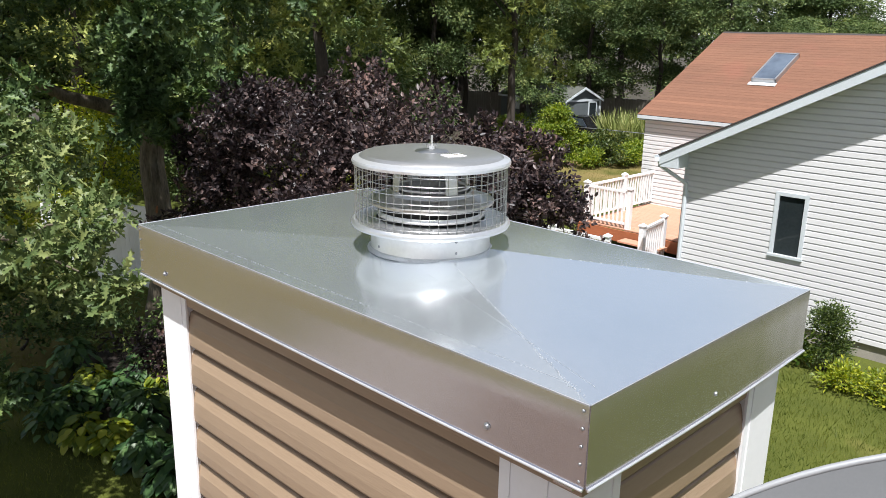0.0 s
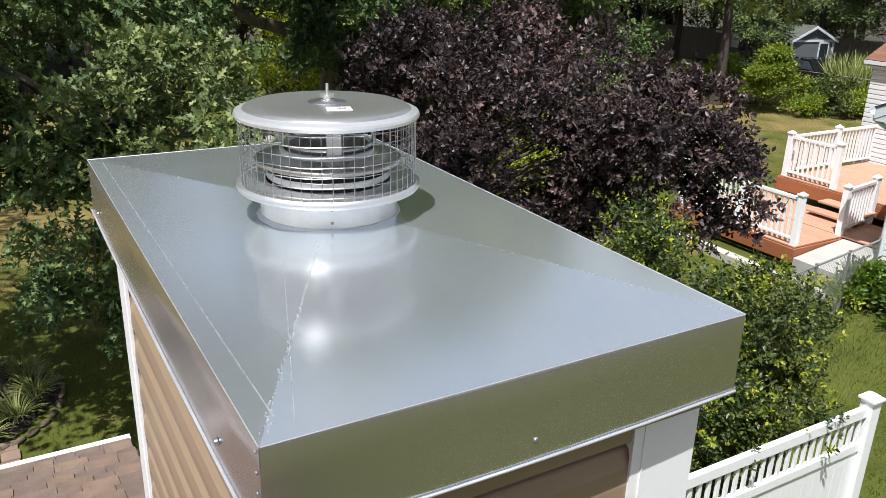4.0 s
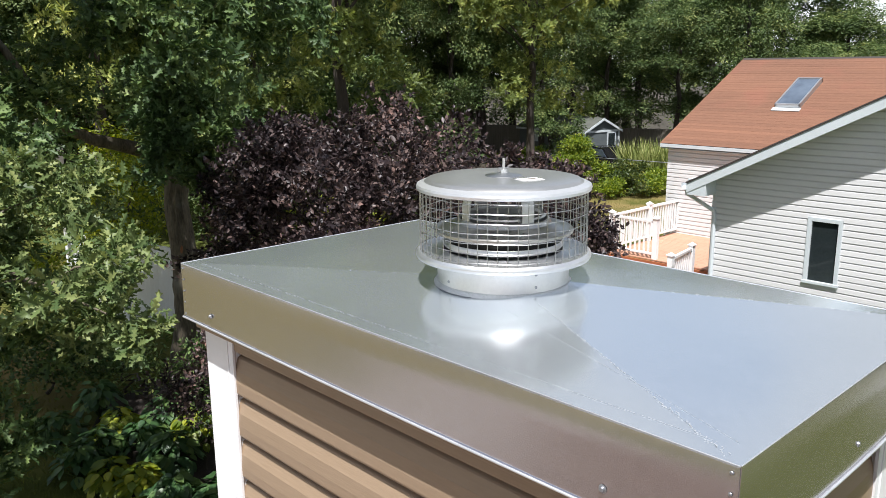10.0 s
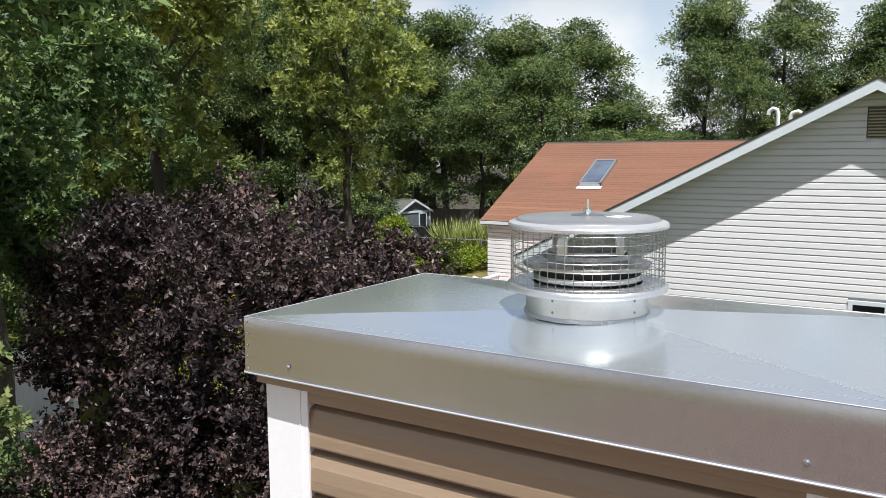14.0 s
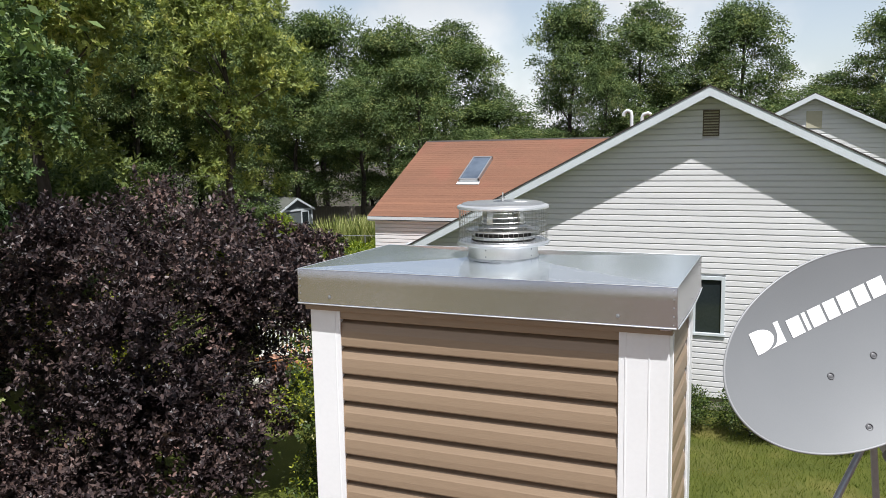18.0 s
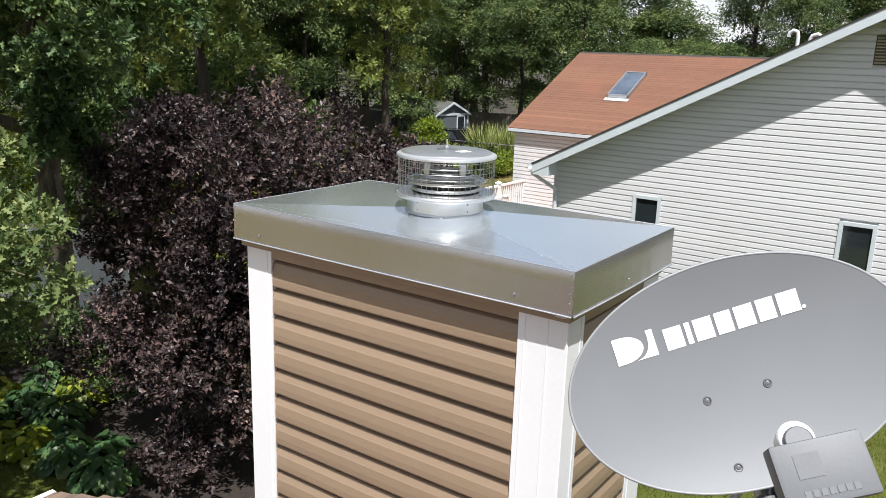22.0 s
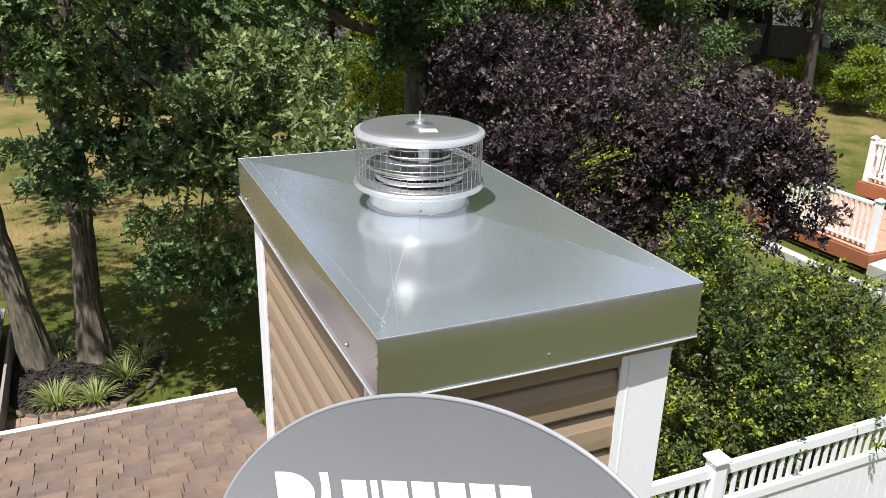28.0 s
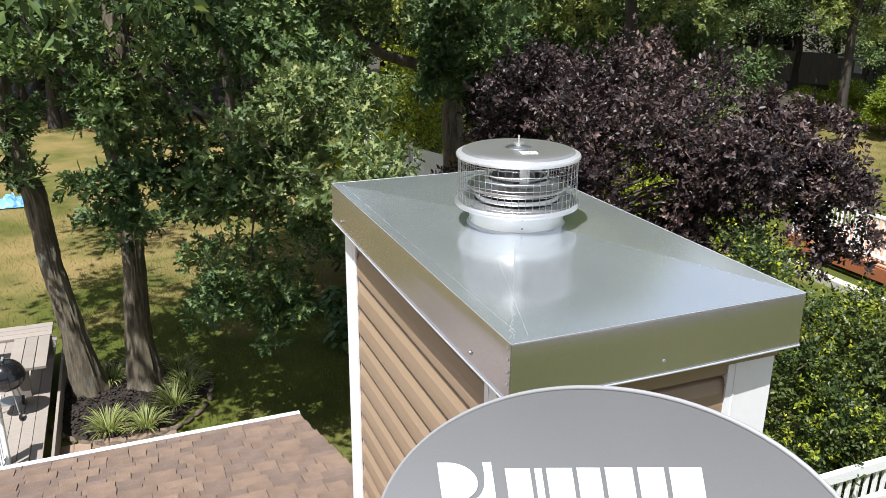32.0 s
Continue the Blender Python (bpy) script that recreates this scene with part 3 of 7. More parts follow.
# ---- ground ----
def ground():
    bm = bmesh.new()
    n, half = 120, 220.0
    grid = [[None] * (n + 1) for _ in range(n + 1)]
    for i in range(n + 1):
        for j in range(n + 1):
            u, v = 2 * i / n - 1, 2 * j / n - 1
            x, y = half * u * abs(u) ** 1.2 - 4, half * v * abs(v) ** 1.2 + 4
            far = max(0.0, math.hypot(x + 3, y - 4) - 14)
            z = 0.05 * noise.noise((x * 0.2, y * 0.2, 0)) * min(1, far / 6) + min(0.6, far * 0.01) * noise.noise((x * 0.03, y * 0.03, 3))
            grid[i][j] = bm.verts.new((x, y, z))
    for i in range(n):
        for j in range(n):
            bm.faces.new((grid[i][j], grid[i + 1][j], grid[i + 1][j + 1], grid[i][j + 1]))
    me = mesh_of("ground", bm, LAWN, 60)
    me.materials.append(LITTER)
    for p in me.polygons:
        q = p.center
        if math.hypot(q.x, q.y) > 37.5 and q.y > -0.3 * q.x - 22:
            p.material_index = 1
    ob = put("ground", me)
    tagged(ob, "mown lawn with dry yellow patches between the houses", "lawn", kind="structure")


ground()

# ---- the house that the chimney stands on ----
SLOPE, EAVE_X, EAVE_Z, RAKE_Y = 0.328, -3.62, 2.70, 0.22


def roof_z(x):
    return EAVE_Z + SLOPE * (x - EAVE_X)


def our_house():
    ridge = 5.2
    rz = roof_z(ridge)
    h = thing("house", "single-storey house with a brown shingle roof and white drip edge", "house", (ridge, -6, 0))
    out = [(EAVE_X, EAVE_Z - 0.10), (ridge, rz - 0.10), (2 * ridge - EAVE_X, EAVE_Z - 0.10), (2 * ridge - EAVE_X, EAVE_Z - 0.012), (ridge, rz - 0.012), (EAVE_X, EAVE_Z - 0.012)]
    part("roof", prism(out, -14.0, RAKE_Y - 0.02), ROOFDECK, h, "sheathed roof under brown shingles")
    wall = [(EAVE_X + 0.35, 0.0), (2 * ridge - EAVE_X - 0.35, 0.0), (2 * ridge - EAVE_X - 0.35, EAVE_Z), (ridge, rz - 0.12), (EAVE_X + 0.35, EAVE_Z)]
    part("wall", prism(wall, -13.7, RAKE_Y - 0.20), TAN, h, "tan vinyl siding wall")
    part("drip_edge", box(EAVE_X - 0.035, EAVE_X + 0.012, -14.0, RAKE_Y + 0.015, EAVE_Z - 0.075, EAVE_Z + 0.010, 0.004), WHITE, h, "white metal drip edge along the eave")
    L = ridge - EAVE_X
    b = box(0, math.hypot(L, SLOPE * L), RAKE_Y - 0.022, RAKE_Y + 0.004, -0.10, -0.008, 0.004)
    b.transform(Matrix.Translation((EAVE_X, 0, EAVE_Z)) @ Matrix.Rotation(-math.atan(SLOPE), 4, "Y"))
    part("rake_board", b, WHITE, h, "white rake board at the gable")
    return h


HOUSE = our_house()

# ---- chimney chase ----
CX0, CX1, CY0, CY1 = -1.490, -0.025, 0.036, 0.790
TOP_Z, SKIRT_B = 4.900, 4.757


def chase():
    c = thing("chimney_chase", "chimney chase in tan vinyl siding with white corner posts", "chimney", ((CX0 + CX1) / 2, (CY0 + CY1) / 2, 2.4))
    zb, zt = 0.0, SKIRT_B + 0.062
    # widths of the white corners along x and along y: the two on the roof side carry a wider channel
    wide_x, wide_y = {(0, 0): 0.142, (1, 0): 0.178, (0, 1): 0.142, (1, 1): 0.142}, {(0, 0): 0.115, (1, 0): 0.112, (0, 1): 0.115, (1, 1): 0.152}
    part("core", box(CX0 + 0.056, CX1 - 0.056, CY0 + 0.056, CY1 - 0.056, zb, zt), DARKGAP, c, "sheathing behind the siding")
    # corner posts: an angle with a rounded nose and a rebate toward the siding
    for ix, x in enumerate((CX0, CX1)):
        for iy, y in enumerate((CY0, CY1)):
            sx, sy = (1 if ix == 0 else -1), (1 if iy == 0 else -1)
            px, py = wide_x[ix, iy], wide_y[ix, iy]
            o = [(0.003, 0), (px, 0), (px, 0.006), (px - 0.006, 0.012), (px - 0.006, 0.057), (0.057, 0.057), (0.057, py - 0.006), (0.012, py - 0.006), (0.006, py), (0, py), (0, 0.003)]
            bm = prism([(x + sx * a, y + sy * b) for a, b in o], zb, zt, "z")
            post_ob = part("corner_post", bm, WHITE, c, "white vinyl corner post")
            for off in (px - 0.024, px * 0.40) if px > 0.15 else (px - 0.024,):
                part("seam", box(*sorted((x + sx * (off - 0.002), x + sx * (off + 0.002))), *sorted((y - sy * 0.0022, y + sy * 0.003)), zb, zt), WHITE, post_ob)
            part("seam", box(*sorted((x - sx * 0.0022, x + sx * 0.003)), *sorted((y + sy * (py - 0.026), y + sy * (py - 0.022))), zb, zt), WHITE, post_ob)
    # dutch-lap courses: flat face, sloped shoulder, deep shaded return under the butt
    step = 0.1163
    faces = (("front", CX0 + wide_x[0, 0] - 0.008, CX1 - wide_x[1, 0] + 0.008, CY0, 1), ("back", CX0 + wide_x[0, 1] - 0.008, CX1 - wide_x[1, 1] + 0.008, CY1, -1), ("right", CY0 + wide_y[1, 0] - 0.008, CY1 - wide_y[1, 1] + 0.008, CX1, -1), ("left", CY0 + wide_y[0, 0] - 0.008, CY1 - wide_y[0, 1] + 0.008, CX0, 1))
    for face, a, b, plane, inward in faces:
        axis = "x" if face in ("front", "back") else "y"
        k = 0
        z = 4.8096
        while z > (2.6 if face in ("front", "left") else 0.1):
            top = z
            # section: shoulder recessed at the top, full face below, butt edge at the foot
            sec = [(0.054, 0.004), (0.052, -0.004), (0.040, -0.012), (0.0195, -0.0205), (0.0165, -0.023), (0.0086, -0.049), (0.0068, -0.054), (0.0042, -0.088), (0.0045, -step + 0.003), (0.0062, -step - 0.002), (0.048, -step - 0.001), (0.054, -step + 0.003)]
            bm = bmesh.new()
            cut = 14
            rows = []
            for i in range(cut + 1):
                s = a + (b - a) * i / cut
                w = 0.0012 * noise.noise((s * 2.0, z * 3.0, 1.0 if face == "front" else 7.0))
                ring = []
                for d, dz in sec:
                    p = plane + inward * (d + w)
                    ring.append(bm.verts.new((s, p, top + dz) if axis == "x" else (p, s, top + dz)))
                rows.append(ring)
            for r0, r1 in zip(rows, rows[1:]):
                for i in range(len(sec)):
                    j = (i + 1) % len(sec)
                    bm.faces.new((r0[i], r0[j], r1[j], r1[i]))
            bm.faces.new(rows[0])
            bm.faces.new(rows[-1][::-1])
            part("siding_course", bm, TAN, c)
            z -= step
            k += 1
    for x0, x1, y0, y1 in ((CX0 - 0.018, CX1 + 0.016, CY0 - 0.024, CY0 + 0.01), (CX0 - 0.012, CX1 + 0.012, CY1 - 0.01, CY1 + 0.012), (CX1 - 0.01, CX1 + 0.016, CY0, CY1), (CX0 - 0.012, CX0 + 0.01, CY0, CY1)):
        part("nailer", box(x0, x1, y0, y1, SKIRT_B - 0.010, SKIRT_B + 0.03, 0.002), OLDWOOD, c, "weathered wooden nailer under the cover")
        part("channel_strip", box(x0 + 0.006, x1 - 0.006, y0 + 0.006, y1 - 0.006, SKIRT_B - 0.030, SKIRT_B - 0.0105, 0.003), TAN, c, "tan channel strip under the nailer")
    # step flashing where it meets the roof
    b = box(0, (CX1 - CX0) * 1.06, CY0 - 0.012, CY0 + 0.004, 0.0, 0.028, 0.003)
    b.transform(Matrix.Translation((CX0 - 0.02, 0, roof_z(CX0 - 0.02) + 0.006)) @ Matrix.Rotation(-math.atan(SLOPE), 4, "Y"))
    part("base_flashing", b, TAN, c, "tan base trim at the shingles")
    return c


chase()

# ---- chase cover ----
FX, FY = -0.758, 0.397
W, D = 1.52, 0.832


def screw(parent, p, d, mesh):
    q = Vector(d).to_track_quat("Z", "Y").to_matrix().to_4x4()
    put("screw", mesh, parent, Matrix.Translation(p) @ q, "")


def cover():
    c = thing("chase_cover", "galvanised sheet-metal chase cover with folded skirt and cross breaks", "chimney cover", (-W / 2, D / 2, SKIRT_B))
    # top sheet: four shallow slopes rising to the flue
    rise, n = 0.034, 26
    bm = bmesh.new()
    def height(x, y):
        fx = (x - FX) / (0 - FX) if x > FX else (FX - x) / (FX + W)
        fy = (y - FY) / (D - FY) if y > FY else (FY - y) / FY
        f = max(fx, fy)
        e = 0.0022 * math.sin(3.1 * x + 1.0) * math.sin(6.0 * y + 0.4) + 0.0012 * math.sin(9 * x + 5 * y)
        return TOP_Z + rise * (1 - f) + e * min(1.0, (1 - f) * 3)
    rings = []
    # rays that pass exactly through the corners, so that the breaks are crisp
    corners = sorted(math.atan2(y - FY, x - FX) for x in (0, -W) for y in (0, D))
    angs = []
    for a, b in zip(corners, corners[1:] + [corners[0] + 2 * math.pi]):
        k = 24
        angs += [a + (b - a) * i / k for i in range(k)]
    def reach(a):
        ca, sa = math.cos(a), math.sin(a)
        t = []
        if abs(ca) > 1e-9:
            t.append(((0 - FX) if ca > 0 else (-W - FX)) / ca)
        if abs(sa) > 1e-9:
            t.append(((D - FY) if sa > 0 else (0 - FY)) / sa)
        return min(t)
    for f in [0.0] + [i / 14 for i in range(1, 15)]:
        ring = []
        for a in angs:
            r = 0.15 + (reach(a) - 0.15) * f
            x, y = FX + r * math.cos(a), FY + r * math.sin(a)
            ring.append(bm.verts.new((x, y, height(x, y))))
        rings.append(ring)
    for p, q in zip(rings, rings[1:]):
        for i in range(len(angs)):
            j = (i + 1) % len(angs)
            bm.faces.new((p[i], q[i], q[j], p[j]))
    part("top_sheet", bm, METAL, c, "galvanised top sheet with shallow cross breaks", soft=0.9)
    # skirt: four bent panels, slightly bowed, with a rolled drip edge
    sides = (((0, 0), (-W, 0), (0, -1)), ((0, D), (0, 0), (1, 0)), ((-W, 0), (-W, D), (-1, 0)), ((-W, D), (0, D), (0, 1)))
    for (x0, y0), (x1, y1), (nx, ny) in sides:
        bm = bmesh.new()
        cols = 60
        prof = [(0.0, TOP_Z), (0.0015, TOP_Z - 0.004), (0.001, TOP_Z - 0.05), (0.002, TOP_Z - 0.10), (0.003, SKIRT_B + 0.004), (0.0050, SKIRT_B + 0.001), (0.0045, SKIRT_B - 0.002), (0.000, SKIRT_B + 0.002), (-0.004, SKIRT_B + 0.008), (-0.004, TOP_Z - 0.004)]
        rows = []
        for i in range(cols + 1):
            f = i / cols
            bow = (0.007 if nx > 0 else 0.004) * math.sin(math.pi * f)
            ring = []
            for d, z in prof:
                lo = (TOP_Z - z) / (TOP_Z - SKIRT_B)
                w = 0.0013 * noise.noise((f * 5 + nx * 9, z * 9, ny * 5 + 2)) + 0.0005 * noise.noise((f * 17 + nx * 4, z * 24, ny * 3 + 6))
                off = d + (bow + w) * lo
                ring.append(bm.verts.new((x0 + (x1 - x0) * f + nx * off, y0 + (y1 - y0) * f + ny * off, z)))
            rows.append(ring)
        for a, b in zip(rows, rows[1:]):
            for i in range(len(prof)):
                j = (i + 1) % len(prof)
                bm.faces.new((a[i], a[j], b[j], b[i]))
        bm.faces.new(rows[0])
        bm.faces.new(rows[-1][::-1])
        part("skirt_panel", bm, SKIRT, c, "folded galvanised skirt panel, its darker reflection put into the colour", soft=30)
        part("drip_lip", tube([(x0 + (x1 - x0) * i / 12 + nx * (0.0062 + (0.007 if nx > 0 else 0.004) * math.sin(math.pi * i / 12)), y0 + (y1 - y0) * i / 12 + ny * (0.0062 + (0.007 if nx > 0 else 0.004) * math.sin(math.pi * i / 12)), SKIRT_B) for i in range(13)], 0.0026, 8), BRIGHT, c, "bright rolled drip lip", 60)
        # bright worn fold along the top edge
        part("fold", tube([(x0 + nx * 0.0008, y0 + ny * 0.0008, TOP_Z), (x1 + nx * 0.0008, y1 + ny * 0.0008, TOP_Z)], 0.0009, 6), BRIGHT, c, "bright worn fold line")
    sc = lathe([(0, 0.0045), (0.0035, 0.0042), (0.0046, 0.002), (0.0048, 0.0), (0.0070, -0.0006)], 10)
    scm = mesh_of("screw", sc, MAST, 40)
    for x in (-0.20, -1.37, ):
        screw(c, (x, -0.005, SKIRT_B + 0.033), (0, -1, 0.05), scm)
    screw(c, (0.006, 0.405, SKIRT_B + 0.033), (1, 0, 0.05), scm)
    screw(c, (-W - 0.006, 0.405, SKIRT_B + 0.033), (-1, 0, 0.05), scm)
    rv = mesh_of("rivet", lathe([(0, 0.002), (0.0022, 0.0015), (0.003, 0.0)], 8), MAST, 40)
    for k in range(5):
        z = TOP_Z - 0.012 - 0.030 * k
        screw(c, (-0.010, -0.0025, z), (0, -1, 0), rv)
        screw(c, (-W + 0.010, -0.0025, z), (0, -1, 0), rv)
    tab = box(-0.055, -0.018, -0.006, 0.03, SKIRT_B - 0.009, SKIRT_B - 0.004, 0.001)
    part("corner_tab", tab, SKIRT, c, "bent corner tab")
    # worn flecks along the breaks, clearest at the front corner
    rng = np.random.default_rng(4)
    for cx, cy, keep, wide in ((0, 0, 0.75, 1.7), (0, D, 0.35, 0.8), (-W, 0, 0.22, 0.5), (-W, D, 0.15, 0.5)):
        p0 = Vector((FX + (cx - FX) * 0.24, FY + (cy - FY) * 0.24))
        p1 = Vector((FX + (cx - FX) * 0.97, FY + (cy - FY) * 0.97))
        bm = bmesh.new()
        segs = 190
        t = (p1 - p0).normalized()
        side = Vector((-t.y, t.x))
        for k in range(segs):
            if rng.random() > keep:
                continue
            a, b = p0.lerp(p1, k / segs), p0.lerp(p1, (k + 0.3 + 1.2 * rng.random()) / segs)
            s = side * (0.0003 + 0.0007 * rng.random()) * wide
            j = side * rng.normal() * (0.0010 + 0.0022 * (k / segs) ** 3)
            bm.faces.new([bm.verts.new((q.x, q.y, height(q.x, q.y) + 0.0010)) for q in (a - s + j, b - s * 0.6 + j, b + s * 0.6 + j, a + s + j)])
        tagged(part("scuff_line", bm, BRIGHT, c, "bright worn flecks along the cross break"), kind="stuff")
    # faint layout lines beside the front fold and the break
    bm = bmesh.new()
    for (ax, ay), (bx, by), keep in (((-0.03, 0.055), (-0.60, 0.235), 0.7), ((-0.05, 0.035), (-1.47, 0.030), 0.8)):
        a, b = Vector((ax, ay)), Vector((bx, by))
        t = (b - a).normalized()
        s = Vector((-t.y, t.x)) * 0.0005
        k = 260
        for i in range(k):
            if rng.random() > keep:
                continue
            p, q = a.lerp(b, i / k), a.lerp(b, (i + 0.4 + 0.9 * rng.random()) / k)
            bm.faces.new([bm.verts.new((w.x, w.y, height(w.x, w.y) + 0.0011)) for w in (p - s, q - s, q + s, p + s)])
    tagged(part("scribe_line", bm, BRIGHT, c, "faint scribed layout line"), kind="stuff")
    return c


cover()


# ---- flue cap ----
def flue_cap():
    c = thing("chimney_cowl", "round stainless chimney cowl with wire mesh and flat lid", "chimney cowl", (FX, FY, 4.925))
    o = (FX, FY, 0)
    zb = 4.926

    def turned(name, profile, mat, label, seg=72, close=True, soft=45):
        grow = 1.0 if name in ("collar", "flue_pipe", "flue_throat") else 1.008 if name in ("lid", "lid_rim") else 1.02
        part(name, lathe([(a * grow, b) for a, b in profile], seg, o, close=close), mat, c, label, soft)
    bead = lathe([(0.142, zb + 0.004), (0.1475, zb + 0.004), (0.152, zb + 0.001), (0.1555, zb - 0.005), (0.142, zb - 0.008)], 96, o, close=True)
    for v in bead.verts:
        a = math.atan2(v.co.y - FY, v.co.x - FX)
        v.co.z += 0.0010 * noise.noise((math.cos(a) * 7, math.sin(a) * 7, 0))
        v.co.x += 0.0016 * math.cos(a) * noise.noise((math.cos(a) * 9, math.sin(a) * 9, 4))
        v.co.y += 0.0016 * math.sin(a) * noise.noise((math.cos(a) * 9, math.sin(a) * 9, 4))
    part("sealant_bead", bead, SEAL, c, "lumpy grey sealant bead round the collar", 60)
    turned("collar", [(0.143, zb - 0.03), (0.1475, zb - 0.03), (0.1475, zb + 0.006), (0.1465, zb + 0.010), (0.1465, 4.979), (0.1475, 4.983), (0.1475, 4.987), (0.143, 4.987)], STEEL, "stainless steel storm collar")
    turned("base_ring", [(0.130, 4.990), (0.146, 4.985), (0.170, 4.985), (0.181, 4.981), (0.1880, 4.982), (0.1905, 4.987), (0.1895, 4.993), (0.184, 4.997), (0.170, 4.993), (0.146, 4.994), (0.130, 4.999)], STEEL, "rolled stainless base ring")
    turned("inner_wall", [(0.110, 4.998), (0.114, 4.998), (0.114, 5.050), (0.110, 5.050)], DARKSTEEL, "dark inner liner")
    turned("lower_band", [(0.112, 5.002), (0.124, 5.003), (0.1285, 5.006), (0.1290, 5.015), (0.1265, 5.018), (0.1240, 5.015), (0.1235, 5.008), (0.112, 5.006)], STEEL, "low upturned lip of the base pan")
    turned("upper_band", [(0.092, 5.054), (0.126, 5.043), (0.1440, 5.0385), (0.1485, 5.0360), (0.1512, 5.0385), (0.1512, 5.0435), (0.1480, 5.0460), (0.1420, 5.0440), (0.122, 5.0500), (0.1185, 5.0530), (0.104, 5.0570), (0.100, 5.0660), (0.0955, 5.0670), (0.092, 5.0600)], LIDM, "sloping upper louvre band")
    turned("flue_pipe", [(0.086, 4.95), (0.090, 4.95), (0.090, 5.068), (0.0935, 5.072), (0.090, 5.076), (0.084, 5.072)], STEEL, "steel flue pipe end")
    turned("flue_throat", [(0.0, 5.035), (0.085, 5.035), (0.085, 5.029), (0.0, 5.029)], DARKSTEEL, "dark flue throat", close=False)
    turned("lid", [(0.0, 5.1580), (0.05, 5.1580), (0.12, 5.1570), (0.160, 5.1550), (0.1665, 5.1530), (0.1715, 5.1490), (0.1740, 5.1465), (0.160, 5.1440), (0.0, 5.1500)], LIDM, "flat pressed stainless lid", 96, False)
    turned("lid_rim", [(0.1725, 5.1480), (0.1755, 5.1462), (0.1835, 5.1450), (0.1885, 5.1425), (0.1905, 5.1375), (0.1890, 5.1315), (0.1840, 5.1300), (0.1825, 5.1340), (0.1790, 5.1400), (0.1715, 5.1430)], RIMM, "bright rolled rim of the lid", 96, True, 35)
    turned("washer", [(0.0, 5.164), (0.014, 5.164), (0.020, 5.1618), (0.038, 5.1600), (0.040, 5.1582), (0.0, 5.1582)], WIRE, "pressed washer", 40, False)
    part("bolt", lathe([(0.0, 5.196), (0.0030, 5.196), (0.0030, 5.171), (0.0075, 5.171), (0.0085, 5.163), (0.0, 5.163)], 8, o), STEEL, c, "threaded bolt and nut")
    part("wing_nut", box(FX - 0.014, FX + 0.014, FY - 0.0015, FY + 0.0015, 5.166, 5.176, 0.001, m=Matrix.Translation((FX, FY, 0)) @ Matrix.Rotation(radians(70), 4, "Z") @ Matrix.Translation((-FX, -FY, 0))), WIRE, c, "bright wing nut")
    dot = mesh_of("screw", lathe([(0, 0.0022), (0.0025, 0.0018), (0.0034, 0.0)], 8), MAST, 40)
    for a, z in ((-100, 4.968), (-100, 4.941), (-20, 4.968), (-20, 4.941), (150, 4.955)):
        d = Vector((math.cos(radians(a)), math.sin(radians(a)), 0))
        screw(c, Vector((FX, FY, z)) + d * 0.1466, d, dot)
    turn = Matrix.Translation((FX, FY, 0)) @ Matrix.Rotation(radians(-16), 4, "Z")
    sticker = part("sticker", box(0.062, 0.098, -0.010, 0.040, 5.1576, 5.1586, m=turn), LOGO, c, "white paper sticker")
    for k in range(3):
        part("print_bar", box(0.072 + 0.006 * k, 0.0745 + 0.006 * k, 0.010, 0.030, 5.1586, 5.1590, m=turn), DARKGAP, sticker, "small dark printed bar")
    for k in range(4):
        a = radians(-15 + 90 * k)
        d, s = Vector((math.cos(a), math.sin(a), 0)), Vector((-math.sin(a), math.cos(a), 0))
        bm = bmesh.new()
        path = [(0.0925, 5.056), (0.0935, 5.078), (0.0925, 5.100), (0.087, 5.122), (0.079, 5.138), (0.068, 5.149)]
        rows = [[bm.verts.new(Vector(o) + d * (r + e) + s * w + Vector((0, 0, z))) for w, e in ((-0.015, 0), (0.015, 0), (0.015, 0.003), (-0.015, 0.003))] for r, z in path]
        for p, q in zip(rows, rows[1:]):
            for i in range(4):
                bm.faces.new((p[i], p[(i + 1) % 4], q[(i + 1) % 4], q[i]))
        part("strap", bm, STEEL, c, "bent steel strap holding the lid", 40)
    # wire mesh: uprights and hoops in one welded screen
    bm = bmesh.new()
    r, count = 0.184, 56
    for k in range(count):
        a = 2 * math.pi * k / count
        x, y = FX + r * math.cos(a), FY + r * math.sin(a)
        j = 0.0014 * math.sin(k * 1.7)
        tube([(x, y, 4.993), (x + j, y - j, 5.065), (x, y, 5.134)], 0.0009, 5, bm, False)
    for k in range(7):
        z = 5.002 + 0.0202 * k
        pts = [(FX + (r - 0.001) * math.cos(2 * math.pi * i / 60), FY + (r - 0.001) * math.sin(2 * math.pi * i / 60), z + 0.0008 * math.sin(i * 0.9)) for i in range(61)]
        tube(pts, 0.0009, 5, bm, False)
    part("wire_mesh", bm, WIRE, c, "welded stainless wire mesh screen")
    return c


flue_cap()


# ---- satellite dish ----
RIMG = surf("dish_rim", (0.24, 0.245, 0.25), (0.28, 0.285, 0.29), 0.45, 0.0, 3.0, 200.0, 0.02)


